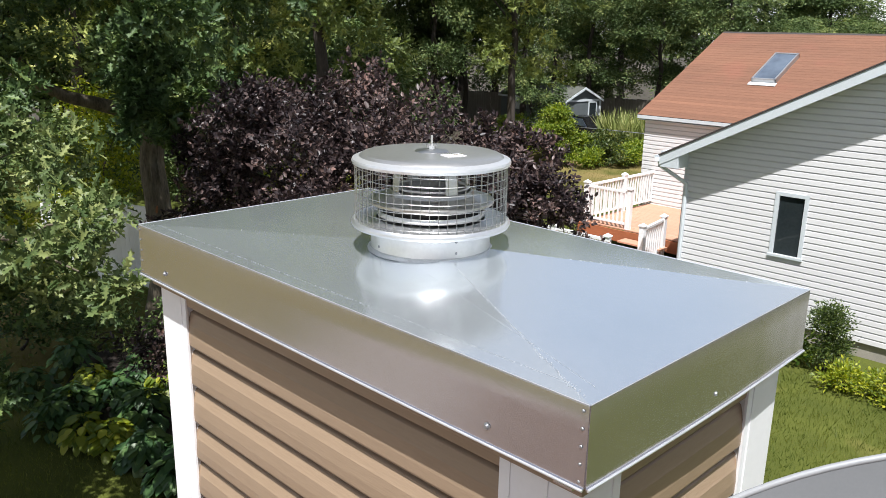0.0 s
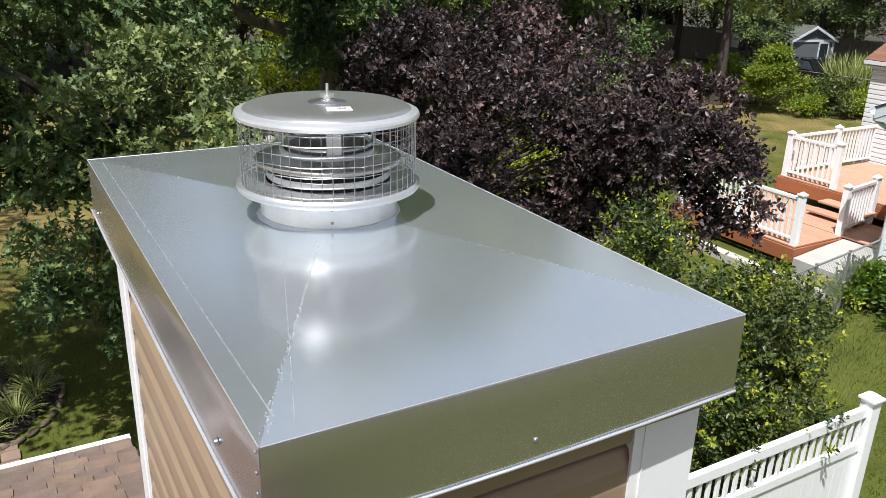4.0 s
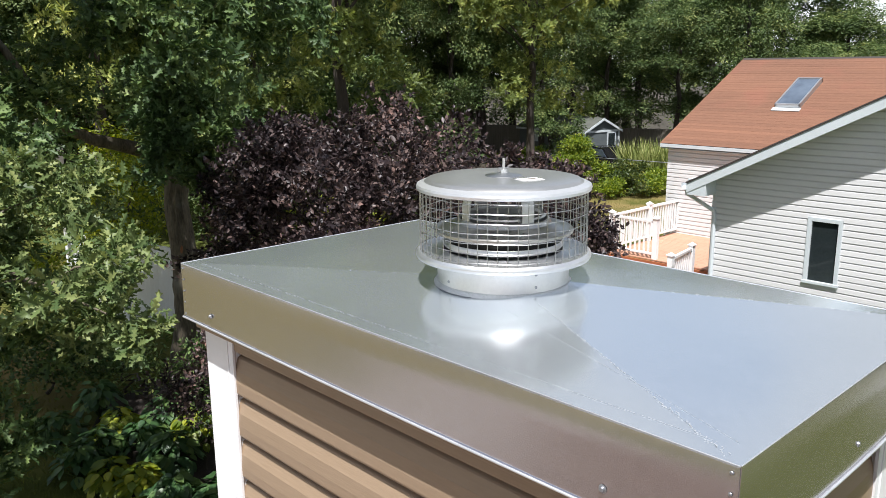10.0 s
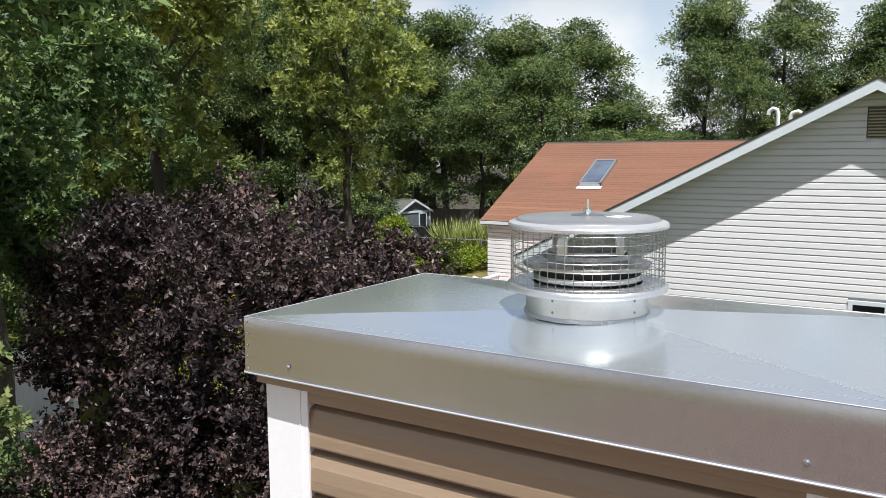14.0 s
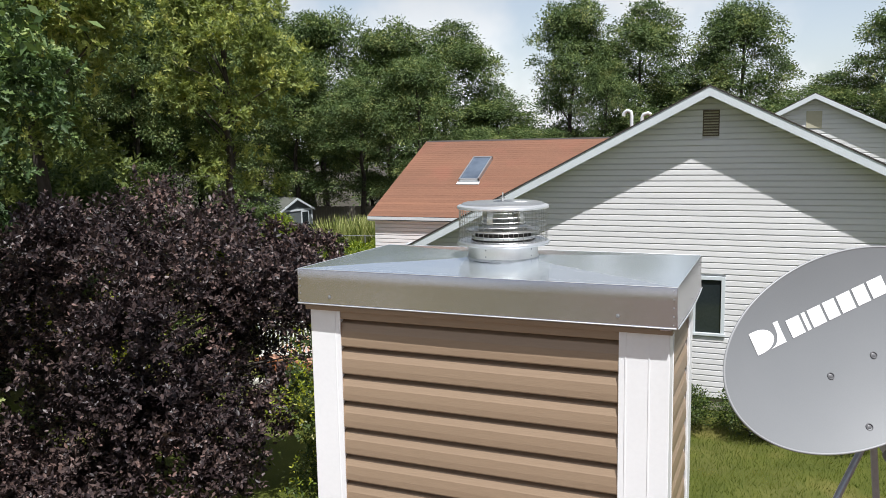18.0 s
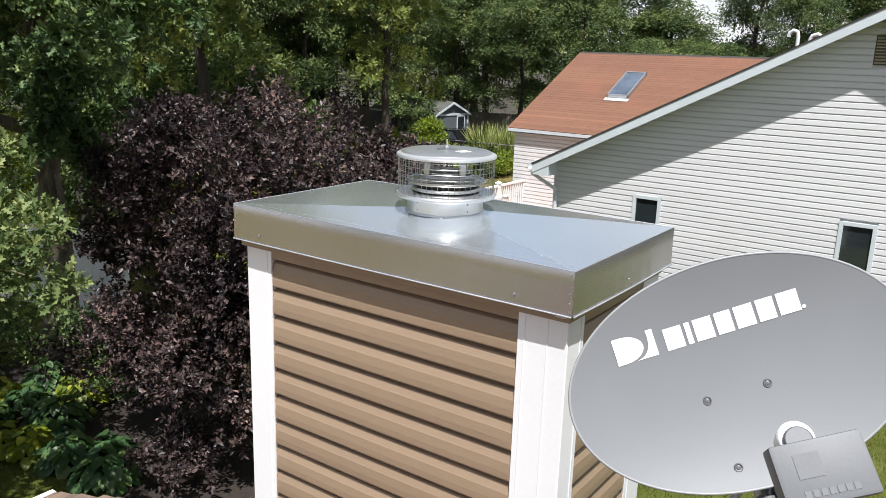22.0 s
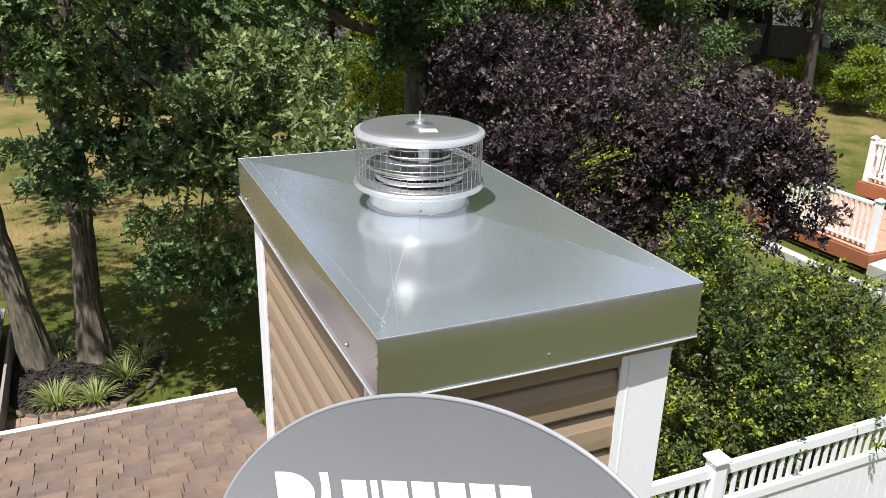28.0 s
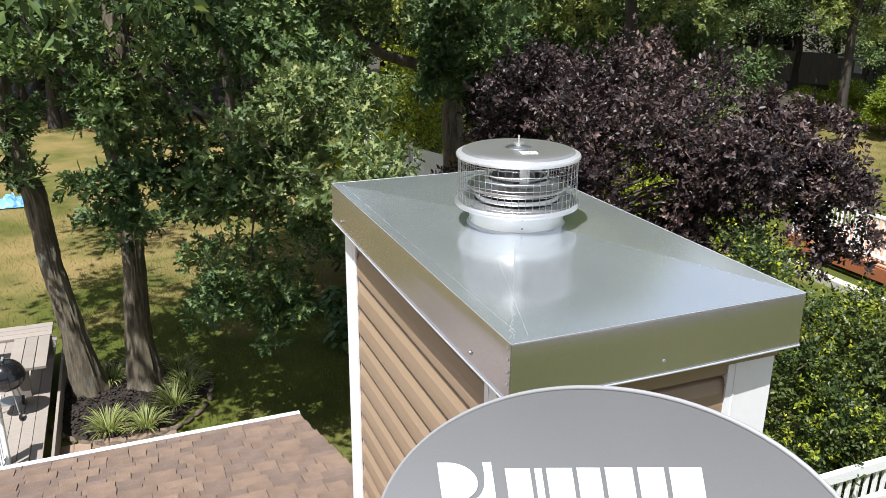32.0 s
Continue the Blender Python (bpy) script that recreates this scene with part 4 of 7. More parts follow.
def dish():
    n = Vector((0.419, -0.826, 0.377)).normalized()
    u = Vector((0.766, 0.545, 0.344))
    u = (u - n * u.dot(n)).normalized()
    w = n.cross(u)
    b1 = Vector((0.468, -0.165, 4.683))
    o = b1 + u * 0.090 + w * 0.050
    B = Matrix(((u.x, w.x, n.x, o.x), (u.y, w.y, n.y, o.y), (u.z, w.z, n.z, o.z), (0, 0, 0, 1)))
    A, H = 0.428, 0.281

    def bowl(x, y):
        # reflector depth: the rim stands 55 mm before the middle
        return -0.001 + 0.051 * ((x / A) ** 2 * 0.62 + (y / H) ** 2 * 0.62) / 0.62

    foot_x, foot_y = 0.62, 0.02
    t = thing("satellite_dish", "grey oval satellite dish with white lettering shapes on a tubular mast", "satellite dish", (foot_x, foot_y, roof_z(foot_x)))

    def bp(name, bm, mat, parent=t, label="", soft=None):
        bm.transform(B)
        return part(name, bm, mat, parent, label, soft)

    seg, rad = 96, 14
    bm = bmesh.new()
    def sheet(back):
        rings = [[bm.verts.new((0, 0, bowl(0, 0) - back))]]
        for i in range(1, rad + 1):
            f = i / rad
            rings.append([bm.verts.new((A * f * math.cos(2 * math.pi * k / seg), H * f * math.sin(2 * math.pi * k / seg), bowl(A * f * math.cos(2 * math.pi * k / seg), H * f * math.sin(2 * math.pi * k / seg)) - back)) for k in range(seg)])
        for p, q in zip(rings, rings[1:]):
            for k in range(seg):
                j = (k + 1) % seg
                bm.faces.new((p[0], q[k], q[j]) if len(p) == 1 else (p[k], q[k], q[j], p[j]))
        return rings[-1]
    front, rear = sheet(0.0), sheet(0.003)
    for k in range(seg):
        j = (k + 1) % seg
        bm.faces.new((front[k], front[j], rear[j], rear[k]))
    bp("reflector", bm, DISH, label="smooth grey painted steel reflector", soft=50)
    rim = [(A * math.cos(2 * math.pi * k / 96), H * math.sin(2 * math.pi * k / 96), bowl(A * math.cos(2 * math.pi * k / 96), H * math.sin(2 * math.pi * k / 96)) - 0.003) for k in range(97)]
    bp("rim", tube(rim, 0.0038, 8, caps=False), RIMG, label="rolled rim of the reflector", soft=60)
    for bx, by in ((-0.090, -0.050), (0.066, -0.050), (-0.078, -0.221), (0.078, -0.221)):
        z = bowl(bx, by)
        ring = lathe([(0.0075, z), (0.0085, z + 0.0035), (0.0105, z + 0.0035), (0.0115, z)], 20, (bx, by, 0))
        bm = lathe([(0.0, z + 0.0022), (0.0055, z + 0.0020), (0.0075, z + 0.0004)], 16, (bx, by, 0), bm=ring)
        bp("carriage_bolt", bm, DISHDARK, label="round-headed carriage bolt", soft=40)

    # white print: a cut square and seven plain blocks, laid on the reflector
    def patch(outline, parent, name, label):
        bm = bmesh.new()
        k = len(outline)
        c = Vector((sum(p[0] for p in outline) / k, sum(p[1] for p in outline) / k))
        lift = 0.0016
        mid = bm.verts.new((c.x, c.y, bowl(c.x, c.y) + lift))
        vs = [bm.verts.new((x, y, bowl(x, y) + lift)) for x, y in outline]
        for i in range(k):
            bm.faces.new((mid, vs[i], vs[(i + 1) % k]))
        bp(name, bm, LOGO, parent, label)
    base, cap = 0.106, 0.056

    def line(x):
        return base + 0.010 * (x + 0.15) - 0.010
    sq0 = -0.255
    bot, mid, top = line(sq0), line(sq0) + 0.034, line(sq0) + 0.068
    arc = [(sq0 + 0.056 * math.sin(a), mid - 0.034 * math.cos(a)) for a in (math.pi * i / 14 for i in range(15))]
    patch([(sq0 - 0.020, bot), *arc, (sq0 - 0.020, top)], t, "print_shape", "white printed half-round shape")
    bm = bmesh.new()
    rows = []
    for i in range(15):
        f = i / 14
        p = (sq0 + 0.030 * (1 - f) ** 2 + 2 * f * (1 - f) * 0.078 + f * f * 0.070, bot + 2 * f * (1 - f) * 0.006 + f * f * 0.068)
        q = (sq0 + 0.030 + 0.058 * 2 * f, bot) if f < 0.5 else (sq0 + 0.088, bot + 0.068 * (2 * f - 1))
        rows.append([bm.verts.new((u, v, bowl(u, v) + 0.0016)) for u, v in (p, q)])
    for a, b in zip(rows, rows[1:]):
        bm.faces.new((a[0], a[1], b[1], b[0]))
    bmesh.ops.remove_doubles(bm, verts=bm.verts, dist=1e-6)
    bp("print_shape", bm, LOGO, t, "white printed crescent shape")
    x = -0.142
    for wd in (0.048, 0.014, 0.048, 0.042, 0.048, 0.044, 0.052):
        l = line(x)
        patch([(x, l), (x + wd * 0.5, l), (x + wd, l), (x + wd, l + cap * 0.5), (x + wd, l + cap), (x + wd * 0.5, l + cap), (x, l + cap), (x, l + cap * 0.5)], t, "print_block", "plain white printed block")
        x += wd + 0.0085
    patch([(x - 0.002 + 0.005 * math.cos(a), line(x) + 0.006 + 0.005 * math.sin(a)) for a in (2 * math.pi * i / 10 for i in range(10))], t, "print_dot", "small white printed dot")
    # feed arm, head and its cover
    arm = [(0.005, -0.30, -0.05), (0.005, -0.315, 0.05), (0.0, -0.275, 0.32), (0.0, -0.215, 0.455)]
    bm = bmesh.new()
    for p, q in zip(arm, arm[1:]):
        d = Vector(q) - Vector(p)
        m = Matrix.Translation((Vector(p) + Vector(q)) / 2) @ d.to_track_quat("Z", "Y").to_matrix().to_4x4()
        box(-0.016, 0.016, -0.013, 0.013, -d.length / 2 - 0.008, d.length / 2 + 0.008, 0.003, bm=bm, m=m)
    bp("feed_arm", bm, DISH, label="grey square feed arm", soft=30)
    tilt = Matrix.Translation((-0.012, -0.192, 0.475)) @ Matrix.Rotation(radians(-14), 4, "X") @ Matrix.Rotation(radians(-4), 4, "Z")
    bm = box(-0.088, 0.088, -0.060, 0.060, -0.035, 0.030, 0.008)
    bm.transform(tilt)
    head = bp("feed_cover", bm, LNBM, label="grey plastic cover of the feed head", soft=40)
    bm = box(-0.050, -0.002, -0.010, 0.036, 0.030, 0.0312)
    bm.transform(tilt)
    bp("moulded_mark", bm, LNBM, head, "faint moulded square")
    for k in range(7):
        bm = box(-0.050 + 0.015 * k, -0.039 + 0.015 * k, -0.045, -0.032, 0.030, 0.0312)
        bm.transform(tilt)
        bp("moulded_mark", bm, LNBM, head, "faint moulded block")
    bm = lathe([(0.0, 0.034), (0.026, 0.034), (0.029, 0.038), (0.029, 0.050), (0.031, 0.053), (0.034, 0.051), (0.036, 0.046), (0.036, 0.006), (0.032, 0.0), (0.0, 0.0)], 36)
    bm.transform(Matrix.Translation((-0.032, -0.140, 0.420)) @ Matrix.Rotation(radians(160), 4, "X") @ Matrix.Translation((0, 0, -0.05)))
    bp("feed_horn", bm, LOGO, label="white round feed horn", soft=40)
    bm = lathe([(0.0, -0.014), (0.024, -0.014), (0.0275, -0.010), (0.0285, 0.002), (0.0, 0.002)], 32)
    bm.transform(Matrix.Translation((-0.032, -0.146, 0.420)) @ Matrix.Rotation(radians(160), 4, "X") @ Matrix.Translation((0, 0, -0.05)))
    bp("feed_neck", bm, LNBM, label="grey neck behind the feed horn", soft=40)
    # bracket, mast and struts down to the roof
    back = B @ Vector((0.0, -0.13, -0.045))
    bm = box(-0.085, 0.085, -0.235, -0.035, -0.055, -0.022, 0.004)
    bp("back_bracket", bm, DISHDARK, label="dark steel back bracket")
    foot = Vector((foot_x + 0.25, foot_y - 0.62, roof_z(foot_x + 0.25) + 0.012))
    neck = B @ Vector((0.0, -0.235, -0.075))
    top = back + Vector((0, 0, 0.02))
    part("mast", tube([foot, foot.lerp(neck, 0.55), neck, top], 0.0245, 18), MAST, t, "galvanised tubular mast", 50)
    part("foot_plate", box(foot.x - 0.07, foot.x + 0.07, foot.y - 0.09, foot.y + 0.09, -0.006, 0.006, 0.002, m=Matrix.Translation((0, 0, foot.z - 0.006)) @ Matrix.Translation((foot.x, 0, 0)) @ Matrix.Rotation(-math.atan(SLOPE), 4, "Y") @ Matrix.Translation((-foot.x, 0, 0))), MAST, t, "flat steel foot plate")
    j = foot.lerp(neck, 0.80)
    for dx, dy in ((-0.28, -0.10), (-0.02, 0.10)):
        e = Vector((j.x + dx, min(RAKE_Y - 0.06, j.y + dy), 0))
        e.z = roof_z(e.x) + 0.012
        part("strut", tube([neck + Vector((0, 0, -0.015)), e], 0.0105, 10), MAST, t, "thin tubular strut", 50)
    clamp = tube([j + (neck - foot).normalized() * 0.02, j - (neck - foot).normalized() * 0.02], 0.031, 16)
    part("clamp", clamp, DISHDARK, t, "dark mast clamp", 40)
    cable = [B @ Vector(p) for p in ((0.0, -0.285, 0.10), (0.05, -0.315, 0.10), (0.12, -0.36, 0.06), (0.12, -0.40, -0.02), (0.05, -0.40, -0.07), (0.005, -0.33, -0.08))]
    smoothed = []
    for k in range(len(cable) - 1):
        a, b_, c_, d_ = cable[max(k - 1, 0)], cable[k], cable[k + 1], cable[min(k + 2, len(cable) - 1)]
        for i in range(6):
            f = i / 6
            smoothed.append(0.5 * ((2 * b_) + (c_ - a) * f + (2 * a - 5 * b_ + 4 * c_ - d_) * f * f + (3 * b_ - a - 3 * c_ + d_) * f ** 3))
    part("coax_cable", tube(smoothed, 0.0035, 8), BLACK, t, "black coaxial cable loop", 60)


dish()


# ---- the neighbours' house ----
NY, NX0, NX1, NMID = 13.60, -7.08, 5.04, -1.02
RAKE, PEAK_Z, NSL = 13.15, 6.42, 0.508
WING_Y, WING_X = 18.65, -11.1


def course_boards(parent, outline_at, z0, z1, step, plane, axis, name="siding_course", holes=()):
    """Lapped boards on an upright wall; outline_at(z) gives the ends of each course."""
    z = z0
    while z < z1:
        zt = min(z + step, z1)
        spans = [outline_at(z)]
        for hx0, hx1, hz0, hz1 in holes:
            if z + step * 0.5 > hz0 and z + step * 0.5 < hz1:
                spans = [s for a, b in spans for s in ((a, min(b, hx0)), (max(a, hx1), b)) if s[1] - s[0] > 0.02]
        t0, t1 = outline_at(zt)
        for a, b in spans:
            if b - a < 0.03:
                continue
            ta, tb = max(a, t0) if a == outline_at(z)[0] else a, min(b, t1) if b == outline_at(z)[1] else b
            if tb - ta < 0.01:
                ta = tb = (ta + tb) / 2 + 0.005
                ta -= 0.01
            bm = bmesh.new()
            def at(s, d, h):
                return (s, plane + d, h) if axis == "y" else (plane + d, s, h)
            zm = z + (zt - z) * 0.74
            ma, mb = a + (ta - a) * 0.74, b + (tb - b) * 0.74
            zn, na, nb = z + (zt - z) * 0.88, a + (ta - a) * 0.88, b + (tb - b) * 0.88
            ring = [((a, b), -0.028, z), ((ma, mb), -0.024, zm), ((na, nb), -0.010, zn), ((ta, tb), 0.002, zt + 0.001), ((ta, tb), 0.024, zt), ((a, b), 0.024, z)]
            vs = [[bm.verts.new(at(e[k], d, h)) for e, d, h in ring] for k in (0, 1)]
            for i in range(6):
                bm.faces.new((vs[0][i], vs[1][i], vs[1][(i + 1) % 6], vs[0][(i + 1) % 6]))
            bm.faces.new(vs[0])
            bm.faces.new(vs[1][::-1])
            part(name, bm, HSIDE, parent)
        z += step


def window(parent, x0, x1, z0, z1, plane):
    w = part("window", box(x0 + 0.05, x1 - 0.05, plane + 0.02, plane + 0.05, z0 + 0.05, z1 - 0.05), CURTAIN, parent, "dark window with a drawn curtain")
    part("pane", box(x0 + 0.06, x1 - 0.06, plane - 0.005, plane + 0.003, z0 + 0.06, z1 - 0.06), PANE, w, "dark reflecting pane")
    bm = box(x0, x0 + 0.075, plane - 0.045, plane + 0.03, z0, z1, 0.006)
    box(x1 - 0.075, x1, plane - 0.045, plane + 0.03, z0, z1, 0.006, bm=bm)
    box(x0, x1, plane - 0.044, plane + 0.03, z1 - 0.075, z1, 0.006, bm=bm)
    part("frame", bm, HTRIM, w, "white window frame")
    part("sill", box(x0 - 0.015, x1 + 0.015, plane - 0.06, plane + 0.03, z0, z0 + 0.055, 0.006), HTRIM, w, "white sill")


def shingle_slope(parent, p0, along, up, rows, rowlen, mat, step=0.14, wide=0.9, seed=1, name="shingle_course"):
    """Thin overlapping courses on a roof slope, each one long piece with a ragged thickness."""
    n = Vector(along).cross(Vector(up)).normalized()
    if n.z < 0:
        n = -n
    for r in range(rows):
        a = Vector(p0) + Vector(up) * step * r
        e0, e1 = rowlen(r)
        bm = bmesh.new()
        b0, b1 = a + Vector(along) * e0, a + Vector(along) * e1
        c0, c1 = b0 + Vector(up) * step * 1.08, b1 + Vector(up) * step * 1.08
        vs = [bm.verts.new(v) for v in (b0 + n * 0.0035, b1 + n * 0.0035, c1 + n * 0.001, c0 + n * 0.001, b0, b1, c1, c0)]
        for f in ((0, 1, 2, 3), (5, 4, 7, 6), (0, 4, 5, 1), (3, 2, 6, 7), (0, 3, 7, 4), (1, 5, 6, 2)):
            bm.faces.new([vs[i] for i in f])
        part(name, bm, mat, parent)


def rafter(x):
    return PEAK_Z - NSL * abs(x - NMID)


def neighbour():
    h = thing("house", "white-sided neighbouring house with red shingle roofs", "house", (NMID, 18, 0))
    back = 25.5
    ov0, ov1 = NX0 - 0.36, NX1 + 0.36
    body = [(NX0 + 0.02, 0.45), (NX1 - 0.02, 0.45), (NX1 - 0.02, rafter(NX1) - 0.1), (NMID, PEAK_Z - 0.12), (NX0 + 0.02, rafter(NX0) - 0.1)]
    part("wall", prism(body, NY + 0.026, back), HSIDE, h, "white vinyl siding walls")
    part("foundation", box(NX0 + 0.05, NX1 - 0.05, NY + 0.02, back, -0.1, 0.46), FOUND, h, "grey block foundation")
    holes = ((-5.24, -4.63, 1.50, 2.72), (-1.31, -0.68, 1.54, 2.74), (NMID - 0.155, NMID + 0.155, 5.48, 5.98))
    course_boards(h, lambda z: (NX0 if z < rafter(NX0) - 0.12 else NMID - (PEAK_Z - 0.13 - z) / NSL, NX1 if z < rafter(NX1) - 0.12 else NMID + (PEAK_Z - 0.13 - z) / NSL), 0.28, PEAK_Z - 0.2, 0.1143, NY, "y", holes=holes)
    window(h, *holes[0], NY)
    window(h, *holes[1], NY)
    v = part("gable_vent", box(NMID - 0.155, NMID + 0.155, NY - 0.02, NY + 0.02, 5.48, 5.98), DARKGAP, h, "beige louvred gable vent")
    for k in range(9):
        z = 5.50 + 0.052 * k
        bm = box(NMID - 0.135, NMID + 0.135, -0.02, 0.02, -0.004, 0.004)
        bm.transform(Matrix.Translation((0, NY - 0.025, z + 0.02)) @ Matrix.Rotation(radians(38), 4, "X"))
        part("slat", bm, LBRASS, v)
    # roof: two slabs, rake boards, soffits, ridge
    for s in (-1, 1):
        xe = NMID + s * (NMID - ov0 if s < 0 else ov1 - NMID)
        t = 0.10
        o = [(NMID, PEAK_Z), (xe, rafter(xe)), (xe, rafter(xe) - t), (NMID, PEAK_Z - t)]
        part("roof", prism(o, RAKE + 0.03, back + 0.3), DARKROOF, h, "roof slab with red shingles")
        bm = prism([(NMID, PEAK_Z - 0.016), (xe, rafter(xe) - 0.016), (xe, rafter(xe) - 0.195), (NMID, PEAK_Z - 0.195)], RAKE, RAKE + 0.028)
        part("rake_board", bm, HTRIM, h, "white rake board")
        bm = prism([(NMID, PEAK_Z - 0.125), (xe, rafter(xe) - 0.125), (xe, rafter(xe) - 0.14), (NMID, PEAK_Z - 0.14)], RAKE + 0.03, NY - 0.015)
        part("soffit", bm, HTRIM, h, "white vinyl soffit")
        bm = prism([(NMID, PEAK_Z + 0.010), (xe - s * -0.03, rafter(xe) + 0.010), (xe, rafter(xe) - 0.014), (NMID, PEAK_Z - 0.014)], RAKE - 0.012, RAKE + 0.03)
        part("drip_edge", bm, DARKROOF, h, "dark shingle edge along the rake")
    part("box_end", box(ov0 + 0.02, NX0 + 0.04, RAKE + 0.01, NY + 0.02, rafter(ov0) - 0.23, rafter(NX0) - 0.10, 0.005), HTRIM, h, "white boxed eave return")
    sl = math.sqrt(1 + NSL * NSL)
    shingle_slope(h, (ov0, RAKE, rafter(ov0) + 0.004), (0, 1, 0), (1 / sl, 0, NSL / sl), int((NMID - ov0) * sl / 0.14), lambda r: (0, back + 0.3 - RAKE), REDROOF)
    # gutter and downspout at the corner
    g = prism([(ov0 - 0.12, rafter(ov0) - 0.02), (ov0 - 0.12, rafter(ov0) - 0.08), (ov0 - 0.09, rafter(ov0) - 0.14), (ov0 - 0.005, rafter(ov0) - 0.14), (ov0 - 0.005, rafter(ov0) - 0.02), (ov0 - 0.012, rafter(ov0) - 0.02), (ov0 - 0.012, rafter(ov0) - 0.13), (ov0 - 0.088, rafter(ov0) - 0.13), (ov0 - 0.113, rafter(ov0) - 0.078), (ov0 - 0.113, rafter(ov0) - 0.02)], RAKE + 0.02, WING_Y - 0.5)
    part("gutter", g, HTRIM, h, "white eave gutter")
    ez = rafter(ov0) - 0.14
    part("downspout", tube([(ov0 - 0.05, RAKE + 0.12, ez), (ov0 - 0.05, RAKE + 0.12, ez - 0.08), (NX0 + 0.06, NY - 0.06, ez - 0.42), (NX0 + 0.06, NY - 0.06, ez - 0.6), (NX0 + 0.06, NY - 0.06, 0.25)], 0.042, 8), HTRIM, h, "white downspout", 35)
    part("corner_post", box(NX0 - 0.02, NX0 + 0.075, NY - 0.022, NY + 0.06, 0.27, rafter(NX0) - 0.12, 0.004), HTRIM, h, "white corner post")
    # plumbing vents behind the rake
    for x, y, top, hook in ((-2.96, 16.0, 0.68, True), (-2.74, 16.1, 0.52, False)):
        z = rafter(x)
        pts = [(x, y, z - 0.05), (x, y, z + top - 0.12)]
        if hook:
            pts += [(x - 0.02, y, z + top - 0.03), (x - 0.10, y, z + top), (x - 0.17, y, z + top - 0.05), (x - 0.185, y, z + top - 0.13)]
        else:
            pts += [(x + 0.03, y, z + top - 0.05), (x + 0.14, y, z + top - 0.02), (x + 0.2, y, z + top - 0.06)]
        part("vent_pipe", tube(pts, 0.040, 12), HTRIM, h, "white plastic vent pipe", 50)
    # wing behind, with its own ridge across
    wy0, ridge_y, wz, wr = WING_Y - 0.15, 23.0, 3.32, 5.55
    ws = (wr - wz) / (ridge_y - wy0)
    x1 = -1.5
    sec = [(WING_Y + 0.026, 0.45), (27.0, 0.45), (27.0, wz), (ridge_y, wr - 0.12), (WING_Y + 0.026, wz)]
    part("wing_wall", prism(sec, WING_X, x1, "x"), HSIDE, h, "white siding wing wall")
    part("wing_foundation", box(WING_X + 0.04, x1, WING_Y + 0.03, 26.9, -0.1, 0.46), FOUND, h, "grey block foundation")
    course_boards(h, lambda z: (WING_X, NX0), 0.36, wz - 0.08, 0.1143, WING_Y, "y")
    slab = [(wy0, wz), (ridge_y, wr), (27.5, wz), (27.5, wz - 0.1), (ridge_y, wr - 0.1), (wy0, wz - 0.1)]
    part("wing_roof", prism(slab, WING_X - 0.16, x1, "x"), DARKROOF, h, "wing roof slab")
    part("fascia", box(WING_X - 0.17, NX0 + 1.0, wy0 - 0.03, wy0 - 0.002, wz - 0.10, wz - 0.01, 0.004), HTRIM, h, "white fascia with gutter")
    part("wing_soffit", box(WING_X - 0.16, NX0, wy0, WING_Y, wz - 0.14, wz - 0.125), HTRIM, h, "white soffit")
    wl = math.sqrt(1 + ws * ws)
    shingle_slope(h, (WING_X - 0.18, wy0 - 0.02, wz + 0.004), (1, 0, 0), (0, 1 / wl, ws / wl), int((ridge_y - wy0) * wl / 0.14) + 1, lambda r: (0.0, 9.2), REDROOF)
    # ridge cap coloured dark to paint the shadowed gap line along the ridge
    part("ridge_strip", prism([(ridge_y - 0.14, wr - 0.055), (ridge_y, wr + 0.022), (ridge_y + 0.14, wr - 0.055)], WING_X - 0.16, x1, "x"), DARKROOF, h, "ridge cap strip with the shadow line put into its dark colour")
    # skylight
    def on(y):
        return wz + ws * (y - wy0)
    q = Matrix(((1, 0, 0, 0), (0, 1 / wl, -ws / wl, 0), (0, ws / wl, 1 / wl, 0), (0, 0, 0, 1)))
    base = Matrix.Translation((-8.69, 20.35, on(20.35) + 0.01)) @ q
    L = 1.5
    bm = bmesh.new()
    for a in ((-0.33, -0.285, 0, L), (0.285, 0.33, 0, L), (-0.33, 0.33, 0, 0.05), (-0.33, 0.33, L - 0.05, L)):
        box(a[0], a[1], a[2], a[3], 0.0, 0.13, 0.006, bm=bm)
    bm.transform(base)
    sk = part("skylight", bm, CHAIN, h, "roof skylight with a grey metal frame")
    bm = box(-0.287, 0.287, 0.048, L - 0.048, 0.095, 0.11)
    bm.transform(base)
    part("pane", bm, SKYGLASS, sk, "blue reflecting skylight glass")
    bm = box(-0.37, 0.37, -0.16, 0.0, 0.012, 0.03)
    bm.transform(base)
    part("flashing", bm, HTRIM, sk, "pale apron flashing")
    # wall lantern by the deck
    ln = part("lantern", box(-9.42, -9.30, WING_Y - 0.10, WING_Y, 2.45, 2.50), HTRIM, h, "small outdoor wall lantern")
    part("globe", lathe([(0.0, 2.70), (0.03, 2.66), (0.05, 2.58), (0.045, 2.50), (0.0, 2.50)], 12, (-9.36, WING_Y - 0.08, 0)), HTRIM, ln, "pale glass globe", 50)


neighbour()


